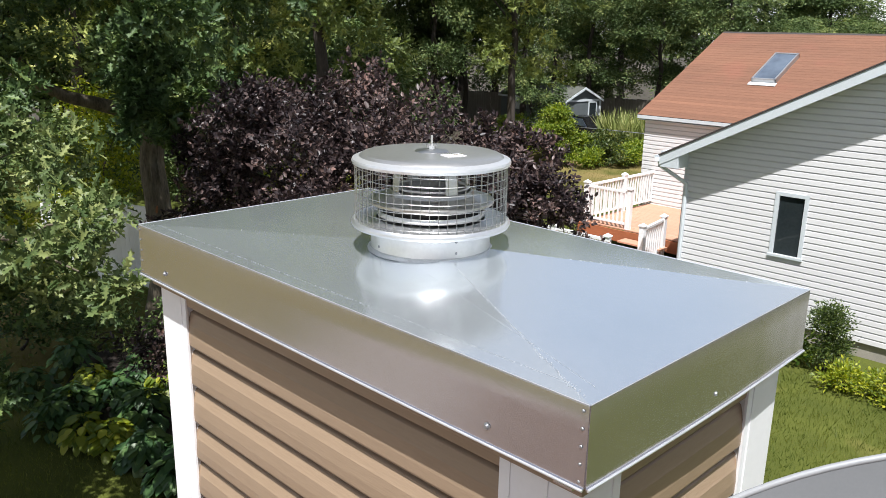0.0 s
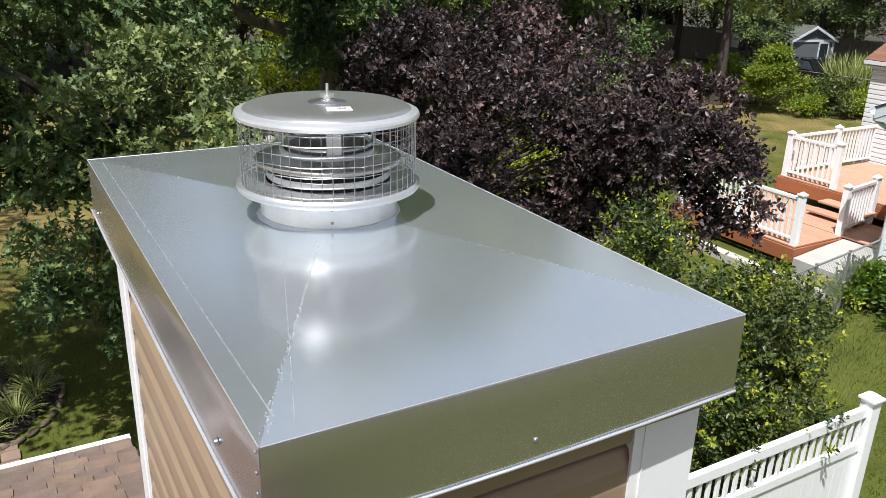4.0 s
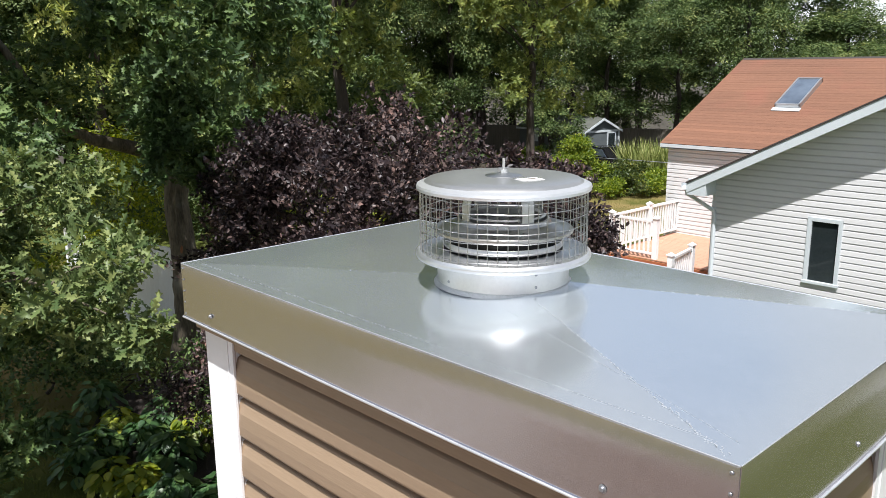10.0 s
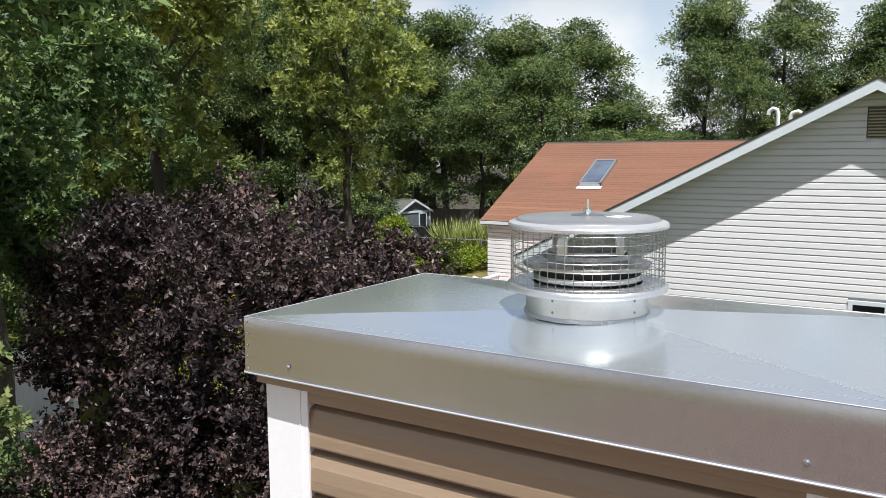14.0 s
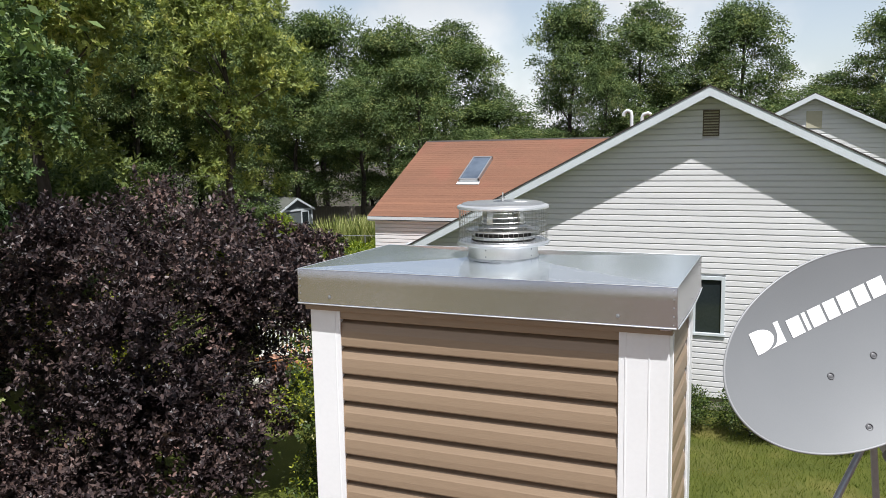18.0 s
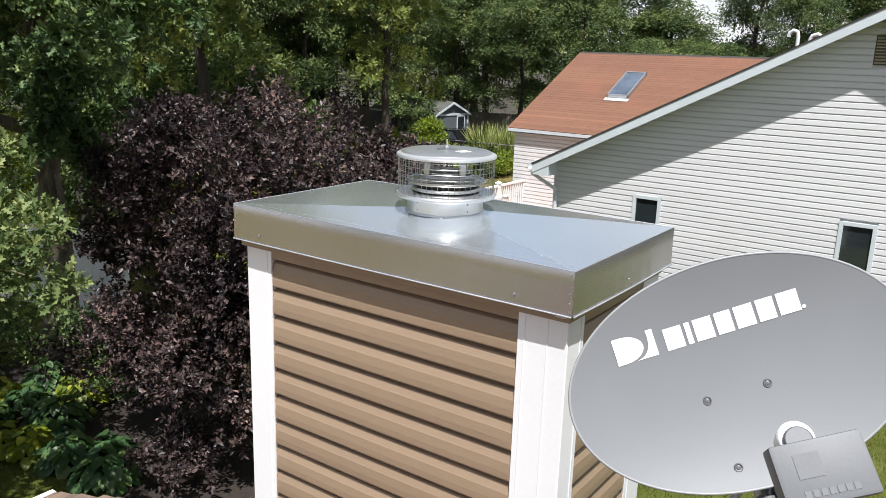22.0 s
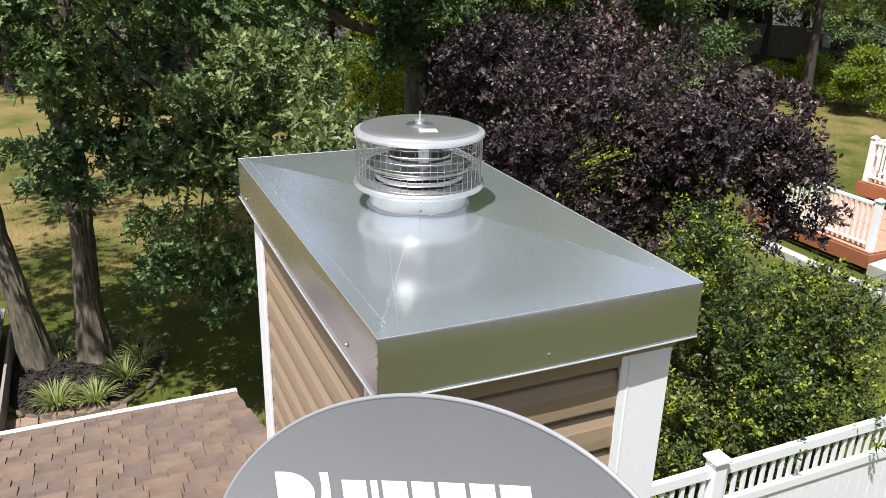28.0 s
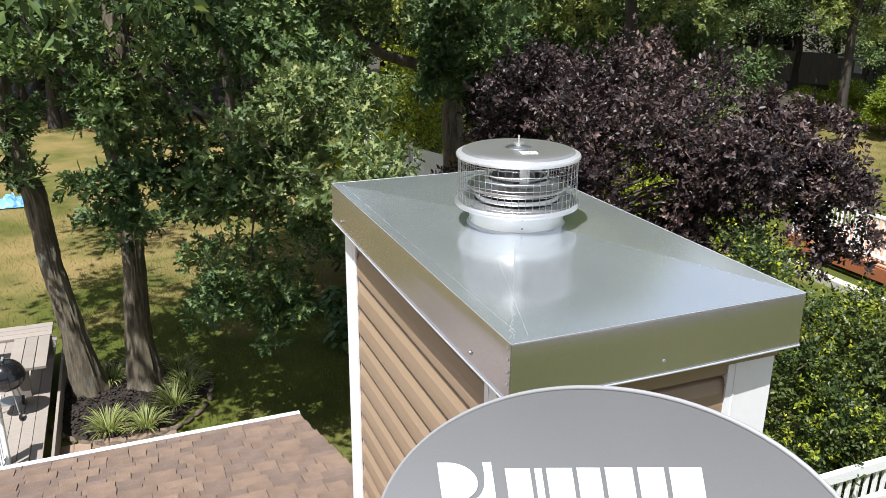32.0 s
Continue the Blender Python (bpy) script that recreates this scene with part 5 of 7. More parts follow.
# ---- neighbours' decks ----
def railing(parent, a, b, z, height=0.93, gap=0.115):
    """White rail with square balusters between two posts."""
    a, b = Vector(a), Vector(b)
    d = (b - a)
    L = d.length
    m = Matrix.Translation((a.x, a.y, z)) @ Matrix.Rotation(math.atan2(d.y, d.x), 4, "Z")
    for nm, z0, z1, w in (("top_rail", height - 0.06, height, 0.035), ("bottom_rail", 0.09, 0.14, 0.025)):
        part(nm, box(0, L, -w, w, z0, z1, 0.006, m=m), WHITE, parent, "white vinyl rail")
    n = max(2, int(L / gap))
    bar = mesh_of("baluster", box(-0.018, 0.018, -0.018, 0.018, 0.12, height - 0.05), WHITE)
    for k in range(1, n):
        put("baluster", bar, parent, m @ Matrix.Translation((L * k / n, 0, 0)))


def post(parent, x, y, z, height=1.02, size=0.058, cap=0.075):
    p = part("post", box(x - size, x + size, y - size, y + size, z - 0.12, z + height - 0.05, 0.006), WHITE, parent, "white square post")
    bm = box(x - cap, x + cap, y - cap, y + cap, z + height - 0.05, z + height - 0.02, 0.005)
    bmesh.ops.create_cone(bm, cap_ends=True, segments=4, radius1=cap * 1.25, radius2=0.005, depth=0.05, matrix=Matrix.Translation((x, y, z + height + 0.004)) @ Matrix.Rotation(radians(45), 4, "Z"))
    part("cap", bm, WHITE, p, "pyramid post cap")


def deck_floor(parent, x0, x1, y0, y1, z, mat, width=0.14, along="x"):
    n = int(((y1 - y0) if along == "x" else (x1 - x0)) / width)
    for k in range(n):
        if along == "x":
            bm = box(x0, x1, y0 + k * width + 0.003, y0 + (k + 1) * width - 0.003, z - 0.03, z, 0.003)
        else:
            bm = box(x0 + k * width + 0.003, x0 + (k + 1) * width - 0.003, y0, y1, z - 0.03, z, 0.003)
        part("deck_board", bm, mat, parent)


def decks():
    z2, z1 = 0.88, 0.45
    d = thing("deck", "raised salmon-coloured deck with white railings", "deck", (-9.0, 17.0, 0))
    deck_floor(d, -10.8, -7.10, 15.45, 18.88, z2, DECKF, 0.14, "x")
    part("fascia_board", box(-10.83, -7.12, 15.40, 15.44, z2 - 0.32, z2 - 0.035, 0.004), DECKR, d, "reddish fascia board")
    part("fascia_board", box(-10.86, -10.82, 15.40, 18.88, z2 - 0.32, z2 - 0.035, 0.004), DECKR, d, "reddish fascia board")
    for x in (-10.6, -9.0, -7.6):
        part("pier", box(x - 0.07, x + 0.07, 15.6, 15.74, 0, z2 - 0.05), OLDWOOD, d, "wooden pier")
    for x, y in ((-10.72, 15.52), (-9.48, 15.52), (-10.72, 17.2), (-10.72, 18.8)):
        post(d, x, y, z2)
    railing(d, (-10.66, 15.52), (-9.54, 15.52), z2)
    railing(d, (-10.72, 15.58), (-10.72, 17.14), z2)
    railing(d, (-10.72, 17.26), (-10.72, 18.74), z2)
    part("step", box(-9.42, -8.3, 15.0, 15.36, z2 - 0.22, z2 - 0.18, 0.004), DECKF, d, "wooden step")
    part("step", box(-9.42, -8.3, 14.65, 15.0, z2 - 0.36, z2 - 0.32, 0.004), DECKF, d, "wooden step")
    e = thing("deck", "lower salmon-coloured deck with white railings and red fascia", "deck", (-9.3, 13.9, 0))
    deck_floor(e, -11.2, -7.15, 14.05, 15.38, z1, DECKF, 0.14, "x")
    deck_floor(e, -11.2, -8.12, 12.62, 14.04, z1, DECKF, 0.14, "x")
    part("fascia_board", box(-11.22, -8.10, 12.56, 12.61, z1 - 0.30, z1 - 0.035, 0.004), DECKR, e, "reddish fascia board")
    part("fascia_board", box(-8.115, -8.07, 12.56, 14.0, z1 - 0.30, z1 - 0.035, 0.004), DECKR, e, "reddish fascia board")
    for x, y in ((-11.1, 12.70), (-9.55, 12.70), (-8.20, 12.70), (-8.20, 14.05), (-8.40, 15.28)):
        post(e, x, y, z1)
    railing(e, (-11.04, 12.70), (-9.61, 12.70), z1)
    railing(e, (-9.49, 12.70), (-8.26, 12.70), z1)
    railing(e, (-8.21, 14.11), (-8.39, 15.22), z1)
    s = new("bulkhead", mesh_of("bulkhead", prism([(12.55, 0.0), (14.0, 0.0), (14.0, 0.42), (13.2, 0.34), (12.55, 0.26)], -8.05, -7.15, "x"), CONC))
    tagged(s, "pale sloping concrete cellar bulkhead beside the deck", "bulkhead")
    w = new("garden_wall", mesh_of("garden_wall", box(-11.5, -6.6, 11.75, 11.98, -0.05, 0.16, 0.02), CONC))
    tagged(w, "low pale concrete border wall at the shrubs", "wall")


decks()


# ---- chain-link fence between the yards ----
def chain_link():
    a, b, h = Vector((-6.62, 12.75, 0)), Vector((-6.15, 9.6, 0)), 1.05
    f = thing("chain_link_fence", "low grey chain-link fence beside the shrubs", "fence", tuple(a))
    d = (b - a)
    L = d.length
    d.normalize()
    for k in range(4):
        p = a + d * L * k / 3
        part("fence_post", tube([p, p + Vector((0, 0, h + 0.04))], 0.024, 10), CHAIN, f, "grey tubular post", 50)
    part("top_rail", tube([a + Vector((0, 0, h)), b + Vector((0, 0, h))], 0.017, 8), CHAIN, f, "grey top rail", 50)
    bm = bmesh.new()
    s = 0.075
    n = int(L / s)
    for k in range(-int(h / s), n + 1):
        for sg in (1, -1):
            x0, z0, x1, z1 = k * s, 0.0, k * s + h, h
            if x0 < 0:
                z0, x0 = -x0, 0
            if x1 > L:
                z1, x1 = h - (x1 - L), L
            if z1 - z0 < 0.03:
                continue
            if sg < 0:
                z0, z1 = h - z0, h - z1
            tube([a + d * x0 + Vector((0, 0, z0)), a + d * x1 + Vector((0, 0, z1))], 0.0030, 4, bm, False)
    part("wire_net", bm, CHAIN, f, "diamond wire netting")


chain_link()


# ---- white vinyl fence by the chimney ----
def vinyl_fence():
    f = thing("vinyl_fence", "white vinyl privacy fence with picket top panels", "fence", (-2.72, 3.8, 0))
    x = -2.72
    ys = [6.38, 3.90, 1.45]
    h = 1.70
    for y in ys:
        p = part("post", box(x - 0.064, x + 0.064, y - 0.064, y + 0.064, 0, h + 0.06, 0.006), WHITE, f, "white square post")
        bm = box(x - 0.085, x + 0.085, y - 0.085, y + 0.085, h + 0.06, h + 0.085, 0.005)
        bmesh.ops.create_cone(bm, cap_ends=True, segments=4, radius1=0.115, radius2=0.008, depth=0.05, matrix=Matrix.Translation((x, y, h + 0.108)) @ Matrix.Rotation(radians(45), 4, "Z"))
        part("cap", bm, WHITE, p, "pyramid post cap")
    for y1, y0 in zip(ys, ys[1:]):
        a, b = y0 + 0.065, y1 - 0.065
        part("top_rail", box(x - 0.028, x + 0.028, a, b, h - 0.10, h, 0.005), WHITE, f, "white top rail")
        part("mid_rail", box(x - 0.028, x + 0.028, a, b, h - 0.46, h - 0.37, 0.005), WHITE, f, "white middle rail")
        part("lower_rail", box(x - 0.028, x + 0.028, a, b, 0.06, 0.2, 0.005), WHITE, f, "white bottom rail")
        n = 16
        w = (b - a) / n
        for k in range(n):
            part("board", box(x - 0.012, x + 0.012, a + k * w + 0.0015, a + (k + 1) * w - 0.0015, 0.15, h - 0.40, 0.002), WHITE, f)
        m = 22
        bar = mesh_of("picket", box(-0.012, 0.012, -0.019, 0.019, h - 0.39, h - 0.09, 0.002), WHITE)
        for k in range(m):
            put("picket", bar, f, Matrix.Translation((x, a + (k + 0.5) * (b - a) / m, 0)))
    # dark lattice gate near the chimney foot
    g = thing("lattice_panel", "dark wooden lattice panel beside the chimney", "lattice", (-1.9, 2.1, 0))
    bm = bmesh.new()
    for k in range(-9, 14):
        for sg in (1, -1):
            a0, b0 = k * 0.085, 0.0
            tube([(-2.6 + max(0, min(1.5, a0 if sg > 0 else a0 + 1.0)), 2.1 + 0.006 * sg, 0.05 + (max(0, -a0) if sg > 0 else max(0, a0 + 1.0 - 1.5))), (-2.6 + max(0, min(1.5, a0 + 1.0 if sg > 0 else a0)), 2.1 + 0.006 * sg, 1.05 - (max(0, a0 + 1.0 - 1.5) if sg > 0 else max(0, -a0)))], 0.016, 4, bm)
    part("lattice", bm, OLDWOOD, g, "crossed thin laths")


vinyl_fence()


# ---- rear white fence, sheds, far fence ----
def rear_fence():
    f = thing("vinyl_fence", "white vinyl privacy fence in the shade of the oak", "fence", (-14.4, 5.0, 0))
    a, b = Vector((-12.9, 6.7, 0)), Vector((-18.3, 5.2, 0))
    n = 3
    d = (b - a) / n
    ang = math.atan2(d.y, d.x)
    for k in range(n + 1):
        p = a + d * k
        m = Matrix.Translation(p) @ Matrix.Rotation(ang, 4, "Z")
        part("post", box(-0.064, 0.064, -0.064, 0.064, 0, 1.88, 0.006, m=m), WHITE, f, "white square post")
        part("cap", box(-0.08, 0.08, -0.08, 0.08, 1.88, 1.93, 0.012, m=m), WHITE, f, "flat post cap")
        if k < n:
            L = d.length
            part("top_rail", box(0.07, L - 0.07, -0.03, 0.03, 1.70, 1.82, 0.005, m=m), WHITE, f, "white top rail")
            for i in range(12):
                w = (L - 0.14) / 12
                part("board", box(0.07 + i * w + 0.002, 0.07 + (i + 1) * w - 0.002, -0.014, 0.014, 0.06, 1.71, 0.002, m=m), WHITE, f)


rear_fence()


def shed(at, turn, w, l, h, rise, label):
    x, y = at
    M = Matrix.Translation((x, y, 0)) @ Matrix.Rotation(radians(turn), 4, "Z")
    s = thing("shed", label, "shed", (x, y, 0))
    sec = [(-w / 2, 0), (w / 2, 0), (w / 2, h), (0, h + rise), (-w / 2, h)]
    bm = prism(sec, 0, l)
    bm.transform(M)
    part("wall", bm, SHEDW, s, "grey board walls")
    for k in (-1, 1):
        bm = prism([(0, h + rise + 0.05), (k * (w / 2 + 0.16), h - 0.03), (k * (w / 2 + 0.16), h - 0.10), (0, h + rise - 0.03)], -0.12, l + 0.12)
        bm.transform(M)
        part("roof", bm, SHEDR, s, "dark shingle roof slope")
        bm = prism([(0, h + rise + 0.04), (k * (w / 2 + 0.16), h - 0.05), (k * (w / 2 + 0.16), h - 0.17), (0, h + rise - 0.09)], -0.15, -0.121)
        bm.transform(M)
        part("trim", bm, HTRIM, s, "white gable trim")
        bm = box(k * (w / 2) - 0.06, k * (w / 2) + 0.06, -0.02, 0.06, 0, h)
        bm.transform(M)
        part("corner_board", bm, HTRIM, s, "white corner board")
    bm = box(-w / 2 - 0.02, w / 2 + 0.02, -0.035, -0.004, h - 0.12, h - 0.01)
    bm.transform(M)
    part("trim", bm, HTRIM, s, "white band across the gable")
    bm = box(-w / 2 - 0.19, -w / 2 - 0.165, -0.1, l + 0.1, h - 0.16, h - 0.05)
    bm.transform(M)
    part("fascia", bm, HTRIM, s, "white eave board")
    for x0, z0, z1, ww in ((0.70, 0.95, 1.72, 0.50),):
        bm = box(x0 - ww / 2 - 0.07, x0 + ww / 2 + 0.07, -0.04, -0.005, z0 - 0.07, z1 + 0.07)
        bm.transform(M)
        wd = part("window", bm, HTRIM, s, "white framed window")
        bm = box(x0 - ww / 2, x0 + ww / 2, -0.05, -0.041, z0, z1)
        bm.transform(M)
        part("pane", bm, PANE, wd, "dark pane")
    for y0 in (l * 0.3, l * 0.75):
        bm = box(-w / 2 - 0.03, -w / 2 - 0.004, y0 - 0.3, y0 + 0.3, 1.1, 1.7)
        bm.transform(M)
        part("window", bm, HTRIM, s, "white framed window")


shed((-25.6, 36.2), 80, 2.6, 5.6, 1.92, 0.62, "grey garden shed with white trim under trees")


def far_fence():
    f = thing("wooden_fence", "weathered board fence in front of the woods", "fence", (-24, 40, 0))
    pts = [Vector((-40, 35, 0)), Vector((-22, 41.5, 0)), Vector((-10, 45, 0))]
    bm = bmesh.new()
    rng = np.random.default_rng(5)
    for a, b in zip(pts, pts[1:]):
        n = int((b - a).length / 0.16)
        ang = math.atan2((b - a).y, (b - a).x)
        for k in range(n):
            p = a.lerp(b, k / n)
            box(0, 0.15, -0.012, 0.012, 0, 1.75 + 0.05 * rng.random(), bm=bm, m=Matrix.Translation(p) @ Matrix.Rotation(ang, 4, "Z"))
    tagged(part("board", bm, OLDWOOD, f, "grey fence boards"), kind="stuff")
    g = thing("chain_link_fence", "grey chain-link fence along the meadow", "fence", (-18, 31, 0))
    bm = bmesh.new()
    a, b = Vector((-26, 29.5, 0)), Vector((-10, 31.5, 0))
    for k in range(9):
        p = a.lerp(b, k / 8)
        part("fence_post", tube([p, p + Vector((0, 0, 1.25))], 0.03, 8), CHAIN, g, "grey tubular post")
    part("top_rail", tube([a + Vector((0, 0, 1.2)), b + Vector((0, 0, 1.2))], 0.02, 6), CHAIN, g, "grey top rail")
    part("mid_wire", tube([a + Vector((0, 0, 0.6)), b + Vector((0, 0, 0.6))], 0.008, 5), CHAIN, g, "thin wire")


far_fence()


def far_house():
    h = thing("house", "distant white-sided house gable with a vent", "house", (1.35, 38.0, 0))
    w, ez, pz, y = 5.5, 4.35, 7.12, 34.0
    x = 1.35
    part("wall", prism([(x - w, 0), (x + w, 0), (x + w, ez), (x, pz), (x - w, ez)], y + 0.02, y + 9), HSIDE, h, "white siding gable wall")
    k = 0
    course_boards(h, lambda z: (x - w if z < ez else x - (pz - z) * w / (pz - ez), x + w if z < ez else x + (pz - z) * w / (pz - ez)), 4.2, pz - 0.1, 0.2, y - 0.01, "y")
    for s in (-1, 1):
        part("roof", prism([(x, pz + 0.14), (x + s * (w + 0.4), ez - 0.08), (x + s * (w + 0.4), ez - 0.2), (x, pz + 0.02)], y - 0.35, y + 9.3), DARKROOF, h, "dark roof slope")
        part("rake_board", prism([(x, pz + 0.10), (x + s * (w + 0.4), ez - 0.12), (x + s * (w + 0.4), ez - 0.32), (x, pz - 0.10)], y - 0.40, y - 0.352), HTRIM, h, "white rake board")
    part("gable_vent", box(x - 0.3, x + 0.3, y - 0.06, y - 0.01, pz - 1.3, pz - 0.6, 0.01), LBRASS, h, "beige gable vent")


far_house()


# ---- trees and shrubs ----
def tree(name, label, base, top, r0, boughs, leaf_mat, leaf=0.12, per_bough=40, per_clump=24, clump=0.2, template=SIMPLE, bark=BARK, seed=1, limbs=16, r1=None, droop=0.35, shell=0.45, category="tree", wander=0.10, limb_r=0.35, flat=0.75, whorled=False, rise=0.35, furrow=0.0, gap=0.0, grain=0.7):
    rng = np.random.default_rng(seed)
    t = thing(name, label, category, tuple(base))
    tr, lb = wood(rng, base, top, r0, r1 or r0 * 0.3, boughs, limb_r, limbs, wander, furrow)
    part("trunk", tr, bark, t, soft=60)
    if limbs:
        tagged(part("branchwork", lb, DARKBARK, t, soft=60), kind="stuff")
    else:
        lb.free()
    P, U, N, S = whorls(rng, boughs, per_bough, per_clump, leaf, shell, flat, clump, rise, gap=gap, grain=grain) if whorled else sprays(rng, boughs, per_bough, per_clump, clump, leaf, shell, flat, droop)
    leaves("crown", P, U, N, S, template, leaf_mat, t)
    return t


rg = np.random.default_rng(11)
# purple-leaved plum
plum = np.vstack([
    bough_set(rg, (-7.75, 5.2, 2.75), (2.75, 2.55, 2.45), 64, (0.19, 0.31), -0.9),
    bough_set(rg, (-6.7, 4.3, 1.5), (1.5, 1.3, 1.0), 16, (0.3, 0.45), -0.9),
    bough_set(rg, (-8.6, 4.0, 1.7), (1.4, 1.2, 1.2), 12, (0.3, 0.45), -0.9),
    bough_set(rg, (-6.75, 7.0, 2.6), (1.4, 1.4, 1.8), 28, (0.2, 0.33), -0.9),
    bough_set(rg, (-5.95, 7.55, 2.9), (0.75, 0.8, 1.1), 10, (0.38, 0.52), -0.9),
    bough_set(rg, (-8.1, 4.5, 4.0), (1.3, 1.3, 0.85), 12, (0.25, 0.4), -0.6),
])
rp = np.random.default_rng(15)
plum = np.vstack([plum, bough_set(rp, (-7.9, 4.0, 1.15), (1.05, 0.8, 0.5), 13, (0.35, 0.5), -0.9), bough_set(rp, (-6.55, 3.75, 0.7), (0.85, 0.6, 0.5), 12, (0.35, 0.5), -0.9), bough_set(rp, (-6.75, 3.35, 0.4), (0.8, 0.4, 0.3), 9, (0.4, 0.55), -0.9)])
rq = np.random.default_rng(16)
plum_sides = np.vstack([bough_set(rq, (-9.7, 4.5, 2.9), (0.9, 0.8, 1.3), 26, (0.25, 0.38), -0.9), bough_set(rq, (-5.85, 7.95, 2.6), (0.5, 0.7, 0.8), 8, (0.4, 0.55), -0.9), bough_set(rq, (-6.9, 7.6, 3.45), (0.7, 0.7, 0.75), 14, (0.38, 0.5), -0.9), bough_set(rq, (-6.35, 7.8, 3.55), (0.6, 0.7, 0.6), 14, (0.36, 0.48), -0.9)])
# the crown is cut back on the side of the oak and the white fence
plum = plum[(plum[:, 2] < 1.75) | (plum[:, 1] - 0.35 * plum[:, 3] > 3.35 - 0.6 * (plum[:, 0] + 7.5))]
plum = np.vstack([plum, plum_sides, bough_set(np.random.default_rng(17), (-5.85, 5.95, 1.9), (0.5, 0.5, 0.7), 12, (0.4, 0.55), -0.9)])
tree("plum_tree", "purple-leaved plum tree with a broad low crown", (-7.8, 5.2, 0), (-7.7, 5.2, 3.6), 0.13, plum, PLUMLEAF, 0.078, 420, 10, 0.16, OVAL, DARKBARK, 21, 40, whorled=True, flat=0.95, shell=0.3, gap=0.34, grain=0.62)

# two oaks in the mulch bed
oak2 = np.vstack([bough_set(rg, (-10.6, 0.6, 6.6), (2.2, 2.0, 2.0), 8, (0.26, 0.40)), bough_set(rg, (-9.0, -0.35, 3.5), (1.0, 1.15, 1.5), 20, (0.26, 0.4)), bough_set(rg, (-9.1, -0.7, 3.2), (0.6, 0.75, 1.5), 18, (0.28, 0.42), -0.9), bough_set(rg, (-8.7, 0.3, 2.9), (1.2, 1.1, 1.3), 22, (0.28, 0.42)), bough_set(rg, (-9.1, 1.0, 2.7), (1.1, 1.0, 1.2), 14, (0.28, 0.42)), bough_set(rg, (-10.4, 1.2, 4.4), (1.6, 1.4, 1.2), 10, (0.35, 0.5)), bough_set(np.random.default_rng(12), (-9.7, -0.3, 5.1), (1.5, 1.5, 0.8), 20, (0.3, 0.42)), bough_set(np.random.default_rng(13), (-9.9, -1.6, 4.9), (1.0, 1.0, 0.8), 12, (0.32, 0.45))])
pale = np.vstack([bough_set(rg, (-8.0, 1.45, 3.45), (1.5, 1.5, 1.2), 20, (0.24, 0.38)), bough_set(rg, (-8.1, 0.6, 3.3), (0.9, 0.8, 1.3), 9, (0.28, 0.4)), bough_set(rg, (-7.8, 1.85, 2.8), (0.6, 0.6, 0.8), 8, (0.35, 0.5)), bough_set(rg, (-6.4, 1.4, 3.3), (0.85, 0.65, 0.75), 11, (0.3, 0.45))])
T2 = tree("oak_tree", "oak with a straight furrowed trunk in a mulch bed", (-9.75, -0.78, 0), (-9.9, -0.7, 8.5), 0.165, oak2, OAKLEAF, 0.165, 120, 8, 0.08, LOBED, BARK, 31, 14, 0.09, whorled=True, furrow=0.020, gap=0.30, grain=0.8)


def reaching_limb():
    rng = np.random.default_rng(32)
    way = [Vector(p) for p in ((-9.80, -0.72, 4.55), (-9.4, -0.3, 4.35), (-8.9, 0.3, 4.0), (-8.4, 0.9, 3.7), (-7.4, 1.4, 3.4), (-6.5, 1.6, 3.3))]
    part("limb", tube(way, [0.055, 0.045, 0.036, 0.028, 0.02, 0.008], 10), BARK, T2, "side limb reaching toward the roof", 60)
    for k in range(9):
        tip = Vector(pale[3 * k % len(pale)][:3])
        a = min(way[1:5], key=lambda q: (q - tip).length)
        mid = a.lerp(tip, 0.5) + Vector((0, 0, 0.08))
        part("branch", tube([a, mid, tip], [0.018, 0.012, 0.004], 7), BARK, T2, soft=60)
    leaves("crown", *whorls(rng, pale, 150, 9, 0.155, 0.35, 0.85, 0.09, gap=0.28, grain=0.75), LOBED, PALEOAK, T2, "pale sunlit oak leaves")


reaching_limb()


def high_crown(parent, centre, radii, count, seed, density=34, leaf=0.26):
    """The spreading top of an oak, above the view, that shades the yard."""
    rng = np.random.default_rng(seed)
    b = bough_set(rng, centre, radii, count, (0.22, 0.34))
    leaves("high_crown", *sprays(rng, b, density, 16, 0.32, leaf, 0.3, 0.8, 0.3), SIMPLE, OAKLEAF, parent)


high_crown(T2, (-10.7, -0.2, 7.4), (2.2, 2.2, 1.5), 8, 71, 22)
high_crown(T2, (-7.9, 2.6, 6.75), (1.4, 1.2, 0.5), 15, 78, 40, 0.17)
high_crown(T2, (-7.6, -1.6, 6.4), (1.7, 1.4, 0.8), 18, 73, 40, 0.17)
high_crown(T2, (-6.4, -0.7, 5.75), (1.5, 1.1, 0.6), 18, 74, 46, 0.17)
low = bough_set(rg, (-7.7, 0.5, 1.95), (0.8, 0.8, 1.1), 17, (0.3, 0.45))


